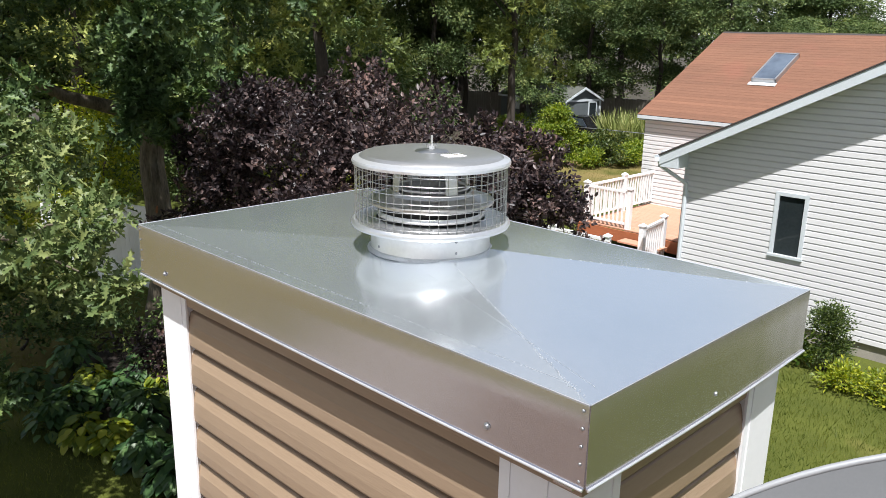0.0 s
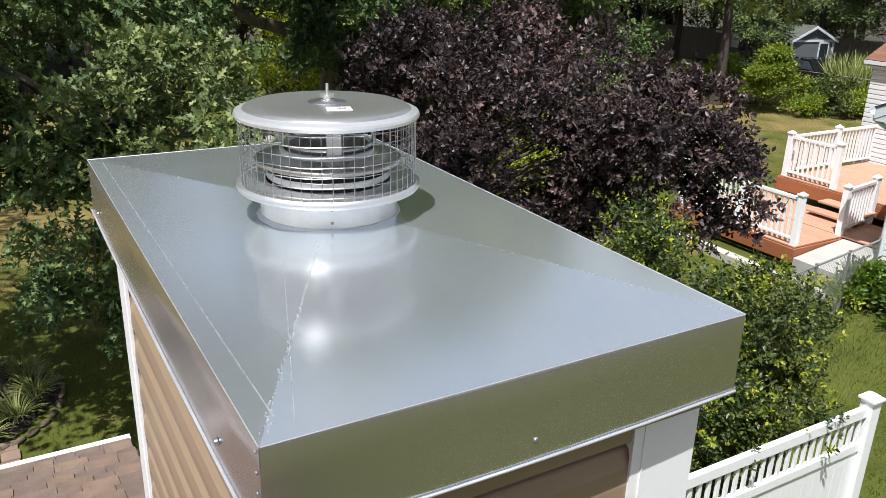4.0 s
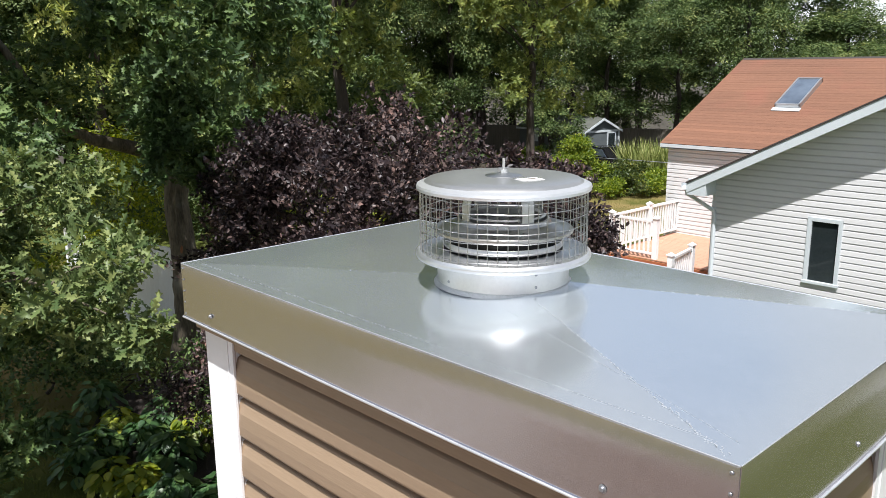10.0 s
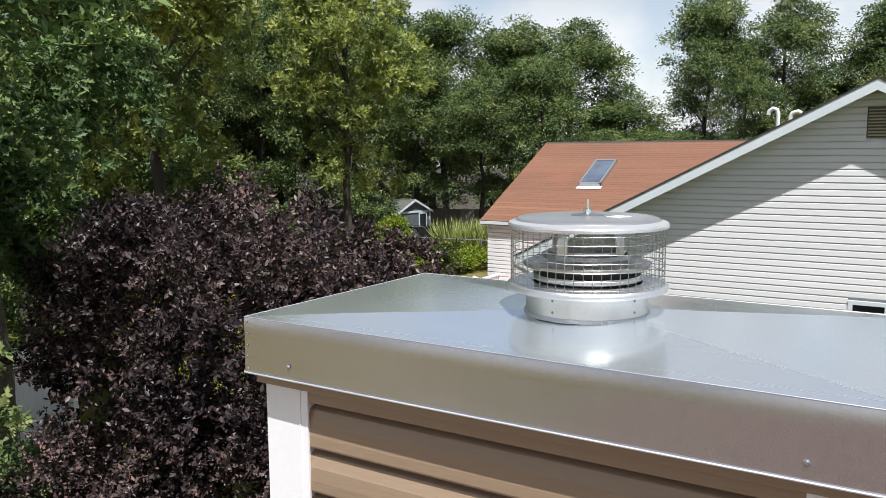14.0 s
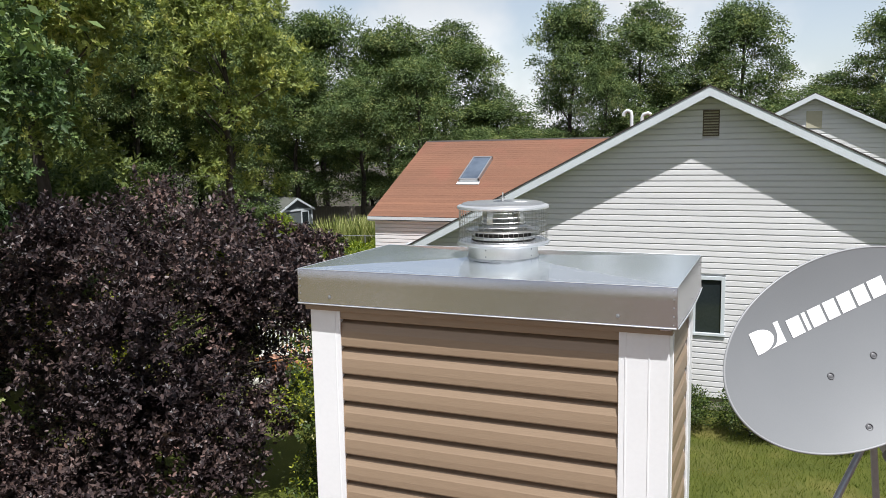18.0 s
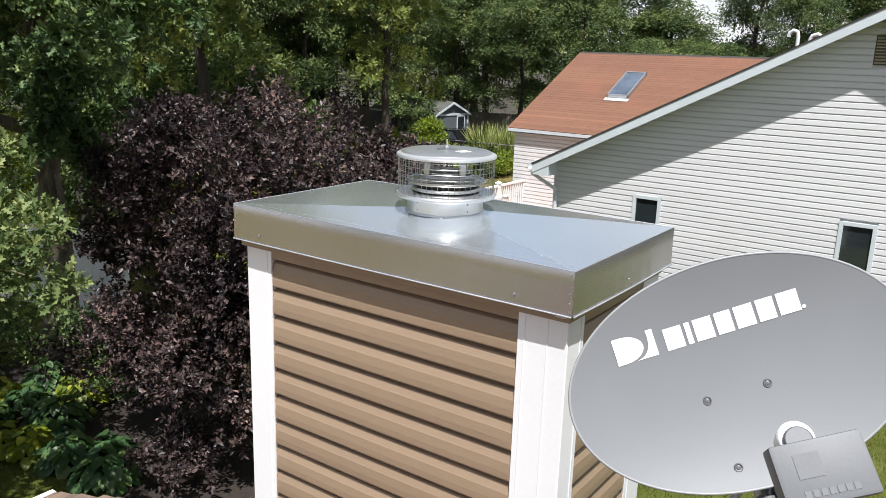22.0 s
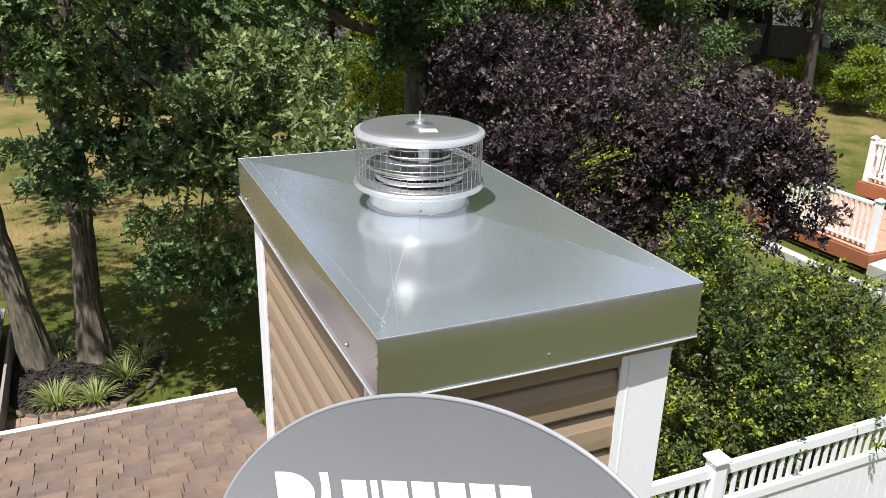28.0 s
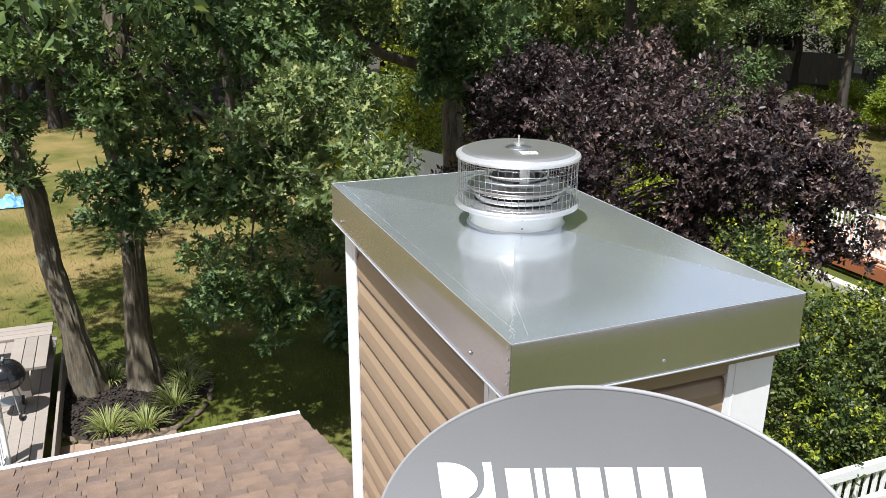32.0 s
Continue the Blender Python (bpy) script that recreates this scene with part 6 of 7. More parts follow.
def hanging_bough():
    rng = np.random.default_rng(33)
    way = [Vector(p) for p in ((-8.4, 0.9, 3.7), (-8.1, 0.75, 3.3), (-7.9, 0.6, 2.7), (-7.75, 0.5, 2.1), (-7.7, 0.45, 1.6))]
    part("branch", tube(way, [0.018, 0.015, 0.012, 0.008, 0.003], 7), BARK, T2, "thin hanging branch", 60)
    for k in range(0, len(low), 3):
        tip = Vector(low[k][:3])
        a = min(way[1:], key=lambda q: (q - tip).length)
        part("branch", tube([a, a.lerp(tip, 0.5) + Vector((0, 0, 0.05)), tip], [0.008, 0.006, 0.002], 6), BARK, T2, "thin hanging branch", 60)
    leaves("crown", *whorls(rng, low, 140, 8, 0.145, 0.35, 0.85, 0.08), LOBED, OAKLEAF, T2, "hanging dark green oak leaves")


hanging_bough()

oak1 = np.vstack([bough_set(rg, (-10.9, -3.0, 6.8), (1.8, 2.0, 2.0), 6, (0.28, 0.42)), bough_set(rg, (-10.2, -2.2, 4.3), (1.2, 1.1, 1.2), 14, (0.28, 0.42)), bough_set(rg, (-9.6, -2.2, 3.5), (0.6, 0.7, 1.0), 10, (0.3, 0.45), -0.9)])
T1 = tree("oak_tree", "leaning oak trunk beside the wooden deck", (-9.85, -1.52, 0), (-10.3, -2.6, 8.6), 0.155, oak1, OAKLEAF, 0.165, 95, 8, 0.08, LOBED, BARK, 34, 10, 0.09, whorled=True, furrow=0.020)

high_crown(T1, (-10.6, -4.2, 8.2), (2.0, 2.0, 1.4), 6, 72, 22)

# oak by the rear fence
oak3 = bough_set(rg, (-12.6, 5.4, 8.0), (4.2, 4.2, 3.2), 42, (0.27, 0.42))
# open toward the sun, so that the low sprays are lit
oak3 = oak3[(oak3[:, 0] < -11.8) | (oak3[:, 2] < 7.2)]
skirts = np.vstack([bough_set(rg, (-10.6, 5.0, 5.9), (2.2, 2.4, 1.0), 14, (0.3, 0.42)), bough_set(rg, (-12.8, 2.6, 5.2), (1.6, 1.6, 1.0), 10, (0.35, 0.5)), bough_set(rg, (-11.3, 4.9, 4.9), (1.2, 1.3, 0.7), 9, (0.35, 0.5)), bough_set(rg, (-10.9, 5.0, 4.2), (0.8, 1.0, 0.7), 12, (0.35, 0.5)), bough_set(rg, (-11.8, 5.0, 6.3), (1.7, 1.5, 0.9), 14, (0.3, 0.45))])
T3 = tree("oak_tree", "tall oak with a stout side limb by the white fence", (-12.55, 5.15, 0), (-12.5, 5.3, 9.5), 0.25, oak3, OAKLEAF, 0.18, 36, 9, 0.09, LOBED, BARK, 35, 9, 0.12, limb_r=0.14, whorled=True, furrow=0.018)
ro = np.random.default_rng(37)
skirts = np.vstack([skirts, bough_set(ro, (-10.2, 4.1, 4.75), (0.9, 0.8, 0.65), 13, (0.35, 0.5)), bough_set(ro, (-8.9, 3.9, 5.25), (0.9, 0.8, 0.5), 10, (0.35, 0.5)), bough_set(ro, (-10.9, 4.5, 3.95), (0.8, 0.7, 0.55), 13, (0.35, 0.5)), bough_set(ro, (-9.6, 3.9, 4.25), (0.9, 0.6, 0.5), 11, (0.35, 0.5))])
leaves("crown", *whorls(np.random.default_rng(36), skirts, 150, 8, 0.19, 0.4, 0.85, 0.09, gap=0.30, grain=0.9), LOBED, OAKLEAF, T3, "low sprays of lobed oak leaves")
part("limb", tube([(-12.55, 5.25, 3.9), (-12.5, 4.75, 4.06), (-12.5, 4.27, 4.21), (-12.55, 3.85, 4.33), (-12.6, 3.45, 4.54), (-12.65, 3.15, 5.0), (-12.75, 2.8, 5.7), (-12.8, 2.4, 6.3)], [0.16, 0.125, 0.105, 0.095, 0.085, 0.075, 0.055, 0.03], 12), BARK, T3, "thick curved side limb", 60)


def scar():
    bm = bmesh.new()
    bmesh.ops.create_icosphere(bm, subdivisions=2, radius=1.0)
    for v in bm.verts:
        v.co *= 1 + 0.25 * noise.noise(v.co * 2.0)
    bm.transform(Matrix.Translation((-12.34, 5.10, 2.34)) @ Matrix.Rotation(radians(10), 4, "Z") @ Matrix.Diagonal((0.03, 0.055, 0.13, 1)))
    part("bark_scar", bm, SCAR, T3, "orange-brown scar where a limb broke off", 60)


SCAR = surf("torn_wood", (0.16, 0.06, 0.025), (0.34, 0.14, 0.06), 0.8, 0.0, 30.0, 120.0, 0.6, stretch=(1, 1, 0.3))
scar()

# the oaks rise well above the roof
high_crown(T3, (-13.6, 6.4, 11.6), (4.0, 4.0, 3.0), 22, 75, 20)
high_crown(T2, (-11.2, -0.1, 11.0), (3.4, 3.4, 2.6), 34, 76, 22)
high_crown(T1, (-13.8, -4.6, 9.6), (3.2, 2.6, 1.0), 11, 77, 12)
for t, way, r in ((T3, ((-12.5, 5.3, 9.5), (-12.9, 5.7, 11.5), (-13.5, 6.3, 13.6)), 0.075), (T2, ((-9.9, -0.7, 8.5), (-10.4, -0.5, 10.4), (-11.0, -0.1, 12.6)), 0.09)):
    part("trunk_top", tube(way, [r, r * 0.7, r * 0.25], 10), BARK, t, soft=60)

# privet by the fence
privet = np.vstack([bough_set(rg, (-4.35, 5.35, 1.6), (1.65, 2.0, 1.75), 70, (0.15, 0.26), -0.9), bough_set(rg, (-4.95, 6.4, 0.85), (0.7, 0.7, 0.8), 12, (0.25, 0.4), -0.9), bough_set(rg, (-3.2, 4.0, 1.45), (0.40, 0.85, 0.60), 12, (0.25, 0.38), -0.9)])
# thinned on the side of the plum
privet = privet[privet[:, 1] > 2.06 - 1.374 * (privet[:, 0] + 2.96) + 1.1 * privet[:, 3]]
PV = tree("privet_bush", "big green privet bush with yellow new shoots", (-4.35, 5.3, 0), (-4.3, 5.3, 2.0), 0.05, privet, BUSHLEAF, 0.054, 1150, 9, 0.12, OVAL, DARKBARK, 41, 40, 0.015, whorled=True, rise=0.8, flat=1.0, shell=0.3, category="bush", gap=0.40, grain=0.55)
tips = privet.copy()
tips = tips[tips[:, 2] > 1.1]
tips[:, 3] *= 1.12
leaves("new_growth", *whorls(np.random.default_rng(42), tips, 110, 9, 0.046, 0.9, 0.95, 0.10, 1.0), OVAL, LIMELEAF, PV, "yellow-green new shoots")

# foundation shrubs of the neighbours
def shrub(x, y, r, h, seed, mat=BUSHLEAF, name="shrub", label="rounded green shrub at the foundation", leaf=0.06, dens=120):
    rng = np.random.default_rng(seed)
    b = bough_set(rng, (x, y, h * 0.5), (r, r, h * 0.52), 12, (0.38, 0.55), -0.9)
    tree(name, label, (x, y, 0), (x, y, h * 0.6), 0.025, b, mat, leaf, dens, 18, 0.09, OVAL, DARKBARK, seed, 6, 0.01, droop=-0.1, category="shrub")


shrub(-3.65, 12.55, 0.30, 1.2, 59, BOXLEAF, "boxwood", "narrow upright dark-green boxwood by the brick house", 0.045, 900)
for k, (x, y, r, h) in enumerate(((-1.3, 12.4, 0.5, 0.7), (-0.1, 12.4, 0.55, 0.75), (1.4, 12.4, 0.55, 0.8))):
    shrub(x, y, r, h, 60 + k, BOXLEAF, leaf=0.05, dens=450)
for k, (x, y, r, h) in enumerate(((-6.45, 12.35, 0.50, 0.62), (-5.95, 12.75, 0.50, 0.72), (-5.60, 12.15, 0.48, 0.55), (-5.15, 12.65, 0.50, 0.70), (-4.75, 12.05, 0.42, 0.45), (-4.35, 12.45, 0.40, 0.52))):
    shrub(x, y, r, h, 260 + k, SPURGE, "shrub", "bright green broad-leaved shrub in the foundation bed", 0.105, 210)
for k, (x, y, r, h) in enumerate(((-3.15, 11.95, 0.36, 0.34), (-2.65, 12.0, 0.36, 0.36), (-2.15, 11.95, 0.34, 0.32))):
    shrub(x, y, r, h, 90 + k, LIMELEAF, "shrub", "low yellow-green shrub in the foundation bed", 0.07, 260)
shrub(-2.68, 6.0, 0.3, 0.36, 75, HOSTALEAF, "ground_cover", "leafy ground cover at the fence post", 0.10, 60)


# woodland: a few kinds, repeated
def wood_kind(name, label, height, spread, seed, mat, leaf=0.15, dens=31, lowest=0.28, boughs=66, oak=False):
    rng = np.random.default_rng(seed)
    b = np.vstack([bough_set(rng, (0, 0, height * 0.66), (spread, spread, height * 0.33), boughs, (0.17, 0.30), -0.8), bough_set(rng, (0.3, -0.2, height * 0.88), (spread * 0.5, spread * 0.5, height * 0.12), 8, (0.3, 0.45)), bough_set(rng, (0, 0, height * lowest), (spread * 0.85, spread * 0.85, height * 0.12), 9, (0.25, 0.4))])
    if oak:
        return tree(name, label, (0, 0, 0), (0, 0, height * 0.85), 0.20, b, mat, leaf, dens, 8, 0.13, LOBED, DARKBARK, seed, 12, 0.06, flat=0.75, shell=0.6, whorled=True, gap=0.28, grain=1.3)
    return tree(name, label, (0, 0, 0), (0, 0, height * 0.85), 0.20, b, mat, leaf, dens, 28, 0.17, SIMPLE, DARKBARK, seed, 8, 0.06, flat=0.75, shell=0.72)


TALL = "tall leafy woodland tree at the edge of the woods"
KINDS = [wood_kind("woodland_tree", TALL, 12.0, 3.3, 81, WOODLEAF), wood_kind("woodland_tree", TALL, 11.0, 3.0, 82, WOODLEAF), wood_kind("woodland_tree", TALL, 12.8, 3.6, 83, WOODLEAF, dens=30)]
UNDER = wood_kind("understory_tree", "low bushy understory tree in front of the woods", 4.2, 2.0, 84, WOODLEAF, 0.15, 34, 0.22, 34)

YOUNG = wood_kind("young_oak", "leafy young oak at the edge of the yard", 12.0, 3.3, 85, SUNLITOAK, 0.22, 78, 0.30, 64, True)


def plant(kind, x, y, s, turn, group, used=set()):
    m = Matrix.Translation((x, y, -0.1)) @ Matrix.Rotation(turn, 4, "Z")
    if kind.name in used:
        ob = copy_thing(kind, m)
    else:
        used.add(kind.name)
        kind.matrix_basis = m
        ob = kind
    ob.scale = s
    tagged(ob, group=group)


def plant_woods():
    rng = np.random.default_rng(9)
    tops = (12.2, 11.3, 13.0)
    # degrees to the left of +y and how high the treetop stands over the chimney's top, in degrees
    skyline = [(-24, 5.0), (-20, 5.5), (-15.5, 6.0), (-11, 7.0), (-7, 9.0), (-2.6, 4.6), (2.6, 9.8), (6.6, 5.0), (9.6, 10.2), (14.4, 10.8), (19.9, 4.0), (23.8, 9.4), (28.0, 9.4), (32.8, 10.6), (37.4, 10.8), (41.6, 12.0)]
    skyline += [(44.0 + 4.6 * k, 12.0) for k in range(13)]
    k = 0
    for az, el in skyline:
        r = (63 if -14 < az < 15 else 52 if az < 62 else 42) + rng.uniform(-1.5, 1.5)
        h = 5.4 + r * math.tan(radians(el))
        plant(KINDS[k % 3], -math.sin(radians(az)) * r, math.cos(radians(az)) * r, (1.22 * rng.uniform(0.95, 1.15), 1.22 * rng.uniform(0.95, 1.15), h / tops[k % 3]), rng.uniform(0, 6.28), "woodland trees")
        k += 1
    for n, (az, el) in enumerate(zip([p[0] + 2.2 for p in skyline], [min(p[1], q[1]) for p, q in zip(skyline, skyline[1:] + skyline[-1:])])):
        r = (58 if -14 < az < 15 else 45 if az < 62 else 35) + rng.uniform(-2, 2)
        h = 5.4 + r * math.tan(radians(max(1.5, el - rng.uniform(1.2, 4.0))))
        plant(KINDS[k % 3], -math.sin(radians(az)) * r, math.cos(radians(az)) * r, (0.95 * rng.uniform(0.85, 1.1), 0.95 * rng.uniform(0.85, 1.1), h / tops[k % 3]), rng.uniform(0, 6.28), "woodland trees")
        k += 1
    for az in (-150, -125, -100, -75, -50, 120, 140, 165):
        r = 42 + rng.uniform(-4, 4)
        plant(KINDS[k % 3], -math.sin(radians(az)) * r, math.cos(radians(az)) * r, (1, 1, 0.95), rng.uniform(0, 6.28), "woodland trees")
        k += 1
    for k in range(15):
        a = -18 + 118 * k / 15 + rng.uniform(-3, 3)
        r = (51 if 27 < a < 40 else 44 if a < 62 else 33) + rng.uniform(-1.5, 2.5)
        x, y = -math.sin(radians(a)) * r, math.cos(radians(a)) * r
        s = rng.uniform(0.55, 0.95)
        plant(UNDER, x, y, (s, s, s), rng.uniform(0, 6.28), "understory trees")
    for k in range(34):
        a = -22 + 124 * k / 34 + rng.uniform(-1, 1)
        r = (65 if a < 40 else 56 if a < 62 else 46) + rng.uniform(-2, 3)
        s = rng.uniform(1.5, 2.0)
        plant(UNDER, -math.sin(radians(a)) * r, math.cos(radians(a)) * r, (s, s, s), rng.uniform(0, 6.28), "understory trees")
    # nearer trees above the plum and along the yard
    for k, (x, y, s, up) in enumerate(((-18.3, 13, 1.2, 1.32), (-23, 8, 1.1, 1.45), (-22.2, 26.0, 1.1, 1.15), (-26, 15, 1.1, 1.4), (-28, 3, 0.95, 1.2), (-33, -3, 0.95, 0.95), (-31, 23, 1.0, 1.3), (-36, 9, 1.0, 1.2))):
        plant(YOUNG if k in (0, 1, 2, 3) else KINDS[k % 3], x, y, (s, s, up), k * 2.1, "woodland trees")
    for k, (x, y, s) in enumerate(((-16.5, 9.5, 0.8), (-18.5, 6.0, 0.8), (-20, 10, 0.9), (-15.8, 13.5, 0.75), (-24, 5, 0.8), (-30, 0, 0.7), (-34, -6, 0.8), (-18.6, 15.6, 1.15), (-21.5, 12.4, 1.3), (-21.8, 17.0, 1.2), (-24.5, 18.5, 1.4), (-27.0, 33.4, 0.85))):
        plant(UNDER, x, y, (s, s, s), k * 1.7, "understory trees")


plant_woods()


def lime_bush(x, y, r, h, seed, dens=50):
    rng = np.random.default_rng(seed)
    b = bough_set(rng, (x, y, h * 0.6), (r, r, h * 0.42), 24, (0.25, 0.4), -0.9)
    tree("lime_bush", "bright yellow-green bush lit by the sun", (x, y, 0), (x, y, h * 0.7), 0.04, b, WEEDLEAF if dens > 50 else LIMELEAF, 0.10, dens, 20, 0.13, OVAL, DARKBARK, seed, 8, 0.01, category="bush")


for k, (x, y, r, h) in enumerate(((-16.4, 5.9, 1.1, 4.3), (-14.6, 9.4, 0.8, 2.6), (-15.2, 3.8, 0.7, 2.2), (-20.2, 26.3, 0.85, 2.5), (-11.6, 8.8, 0.7, 2.6))):
    lime_bush(x, y, r, h, 140 + k, 420 if k == 3 else 50)


# ---- shade garden by the plum ----
def hosta(x, y, r, h, seed, mat, leaf, label, n=46):
    rng = np.random.default_rng(seed)
    t = thing("hosta", label, "plant", (x, y, 0), group="hostas in the shade bed")
    a = rng.uniform(0, 6.28, n)
    f = rng.random(n) ** 0.6
    P = np.column_stack([x + r * 0.65 * f * np.cos(a), y + r * 0.65 * f * np.sin(a), h * (1.05 - 0.75 * f * f) * (0.8 + 0.3 * rng.random(n))])
    U = np.column_stack([np.cos(a), np.sin(a), -0.25 - 0.5 * f + 0.2 * rng.normal(size=n)])
    N = np.column_stack([0.4 * np.cos(a) * f, 0.4 * np.sin(a) * f, np.ones(n)]) + rng.normal(size=(n, 3)) * 0.15
    leaves("leaf_clump", P, U, N, leaf * (0.7 + 0.5 * rng.random(n)), HOSTA_T, mat, t)
    bm = bmesh.new()
    for k in range(0, n, 2):
        tube([(x + 0.02 * math.cos(a[k]), y + 0.02 * math.sin(a[k]), 0), tuple(P[k] * np.array([0.5, 0.5, 0.75]) + np.array([x, y, 0.02]) * np.array([0.5, 0.5, 0.75])), tuple(P[k])], 0.004, 4, bm, False)
    part("stem_clump", bm, HOSTALEAF, t)


beds = ((-9.55, 2.55, 0.42, 0.34, LIMELEAF, 0.20, "lime-green hosta clump in the shade bed"), (-9.15, 2.75, 0.40, 0.32, LIMELEAF, 0.20, "lime-green hosta clump in the shade bed"), (-8.55, 2.95, 0.42, 0.34, HOSTALEAF, 0.24, "broad-leaved green hosta clump"), (-8.15, 3.3, 0.40, 0.32, HOSTALEAF, 0.24, "broad-leaved green hosta clump"), (-10.15, 2.35, 0.45, 0.42, HOSTALEAF, 0.18, "dark narrow-leaved hosta clump"), (-10.45, 2.75, 0.45, 0.42, HOSTALEAF, 0.18, "dark narrow-leaved hosta clump"), (-10.9, 3.2, 0.5, 0.40, LIMELEAF, 0.16, "yellow-green hosta clump half in shade"), (-10.2, 3.3, 0.5, 0.45, HOSTALEAF, 0.20, "green hosta clump in the shade bed"), (-9.5, 3.35, 0.5, 0.45, HOSTALEAF, 0.20, "green hosta clump in the shade bed"), (-9.9, 3.9, 0.5, 0.5, LIMELEAF, 0.15, "yellow-green hosta clump half in shade"), (-10.8, 3.9, 0.5, 0.5, HOSTALEAF, 0.18, "green hosta clump in the shade bed"), (-11.4, 2.5, 0.5, 0.4, HOSTALEAF, 0.18, "green hosta clump in the shade bed"), (-11.9, 3.3, 0.5, 0.5, HOSTALEAF, 0.18, "green hosta clump in the shade bed"), (-7.75, 3.0, 0.5, 0.36, HOSTALEAF, 0.24, "broad-leaved green hosta clump"))
for k, (x, y, r, h, mt, lf, lb) in enumerate(beds):
    hosta(x, y, r * 1.1, h * 1.1, 300 + k, mt, lf * 0.88, lb, 120)
for k, (x, y, r, h) in enumerate(((-11.3, 4.6, 0.8, 1.1), (-10.4, 5.0, 0.7, 1.3), (-12.6, 4.0, 0.8, 1.0), (-13.5, 3.0, 0.9, 1.2), (-9.7, 4.5, 0.6, 0.9))):
    shrub(x, y, r, h, 160 + k, OAKLEAF, "shrub", "dark shrub in the shade bed", 0.08, 70)


def bed(name, label, cx, cy, rx, ry, turn, seed, h=0.05):
    bm = bmesh.new()
    rng = np.random.default_rng(seed)
    c = bm.verts.new((cx, cy, h + 0.03))
    rings = []
    for f in (0.5, 0.85, 1.0):
        ring = []
        for i in range(40):
            a = 2 * math.pi * i / 40
            w = 1 + 0.06 * math.sin(3 * a + seed) + 0.04 * math.sin(5 * a)
            u, v = rx * f * w * math.cos(a), ry * f * w * math.sin(a)
            ca, sa = math.cos(radians(turn)), math.sin(radians(turn))
            ring.append(bm.verts.new((cx + u * ca - v * sa, cy + u * sa + v * ca, (h * (1.2 - f * 0.5) + 0.012 * rng.random()) if f < 1 else -0.03)))
        rings.append(ring)
    for i in range(40):
        bm.faces.new((c, rings[0][i], rings[0][(i + 1) % 40]))
        for p, q in zip(rings, rings[1:]):
            bm.faces.new((p[i], q[i], q[(i + 1) % 40], p[(i + 1) % 40]))
    tagged(put(name, mesh_of(name, bm, MULCH, 60)), label, "garden bed", kind="structure")


bed("mulch_bed", "dark mulch bed round the two oak trunks", -9.55, -1.0, 1.25, 1.05, 0, 3)
bed("shade_bed", "dark mulch bed under the plum tree", -8.7, 4.5, 3.9, 2.0, 12, 5)


def mulch_chips():
    rng = np.random.default_rng(91)
    n = 5200
    a, f = rng.uniform(0, 6.283, n), np.sqrt(rng.random(n)) * 0.93
    P = np.column_stack([-9.55 + 1.25 * f * np.cos(a), -1.0 + 1.05 * f * np.sin(a), 0.085 - 0.04 * f + 0.01 * rng.random(n)])
    U = np.column_stack([rng.normal(size=n), rng.normal(size=n), 0.35 * rng.normal(size=n)])
    N = np.column_stack([0.4 * rng.normal(size=n), 0.4 * rng.normal(size=n), np.ones(n)])
    ob = leaves("bark_mulch", P, U, N, 0.03 + 0.05 * rng.random(n), OVAL, MULCH, None)
    tagged(ob, "dark loose bark chips round the oak trunks", "mulch", kind="stuff")


mulch_chips()


def strap_grass(x, y, seed, h=0.34, label="variegated yellow-green ornamental grass in mulch", n=150, mat=REEDLEAF):
    rng = np.random.default_rng(seed)
    t = thing("ornamental_grass", label, "plant", (x, y, 0), group="ornamental grasses round the oaks")
    a = rng.uniform(0, 6.28, n)
    P = np.column_stack([x + 0.05 * np.cos(a), y + 0.05 * np.sin(a), np.full(n, 0.03)])
    lean = 0.35 + 1.6 * rng.random(n)
    U = np.column_stack([np.cos(a) * lean, np.sin(a) * lean, np.ones(n)])
    N = np.column_stack([np.cos(a), np.sin(a), -0.4 * np.ones(n)])
    # arching blades in two lengths
    S = h * (0.7 + 0.5 * rng.random(n))
    leaves("blade_clump", P, U, -N, S, (np.array([(-0.014, 0, 0), (0.014, 0, 0), (0.016, 0.5, 0.04), (0.012, 0.8, -0.05), (0, 1.0, -0.22), (-0.012, 0.8, -0.05), (-0.016, 0.5, 0.04)]), [(0, 1, 2, 6), (6, 2, 3, 5), (5, 3, 4)]), mat, t)


for k, (x, y) in enumerate(((-8.62, -1.30), (-8.55, -0.84), (-8.98, -0.45), (-9.45, -0.22), (-9.95, -0.30), (-10.05, -1.25), (-10.3, -0.85))):
    strap_grass(x, y, 400 + k)


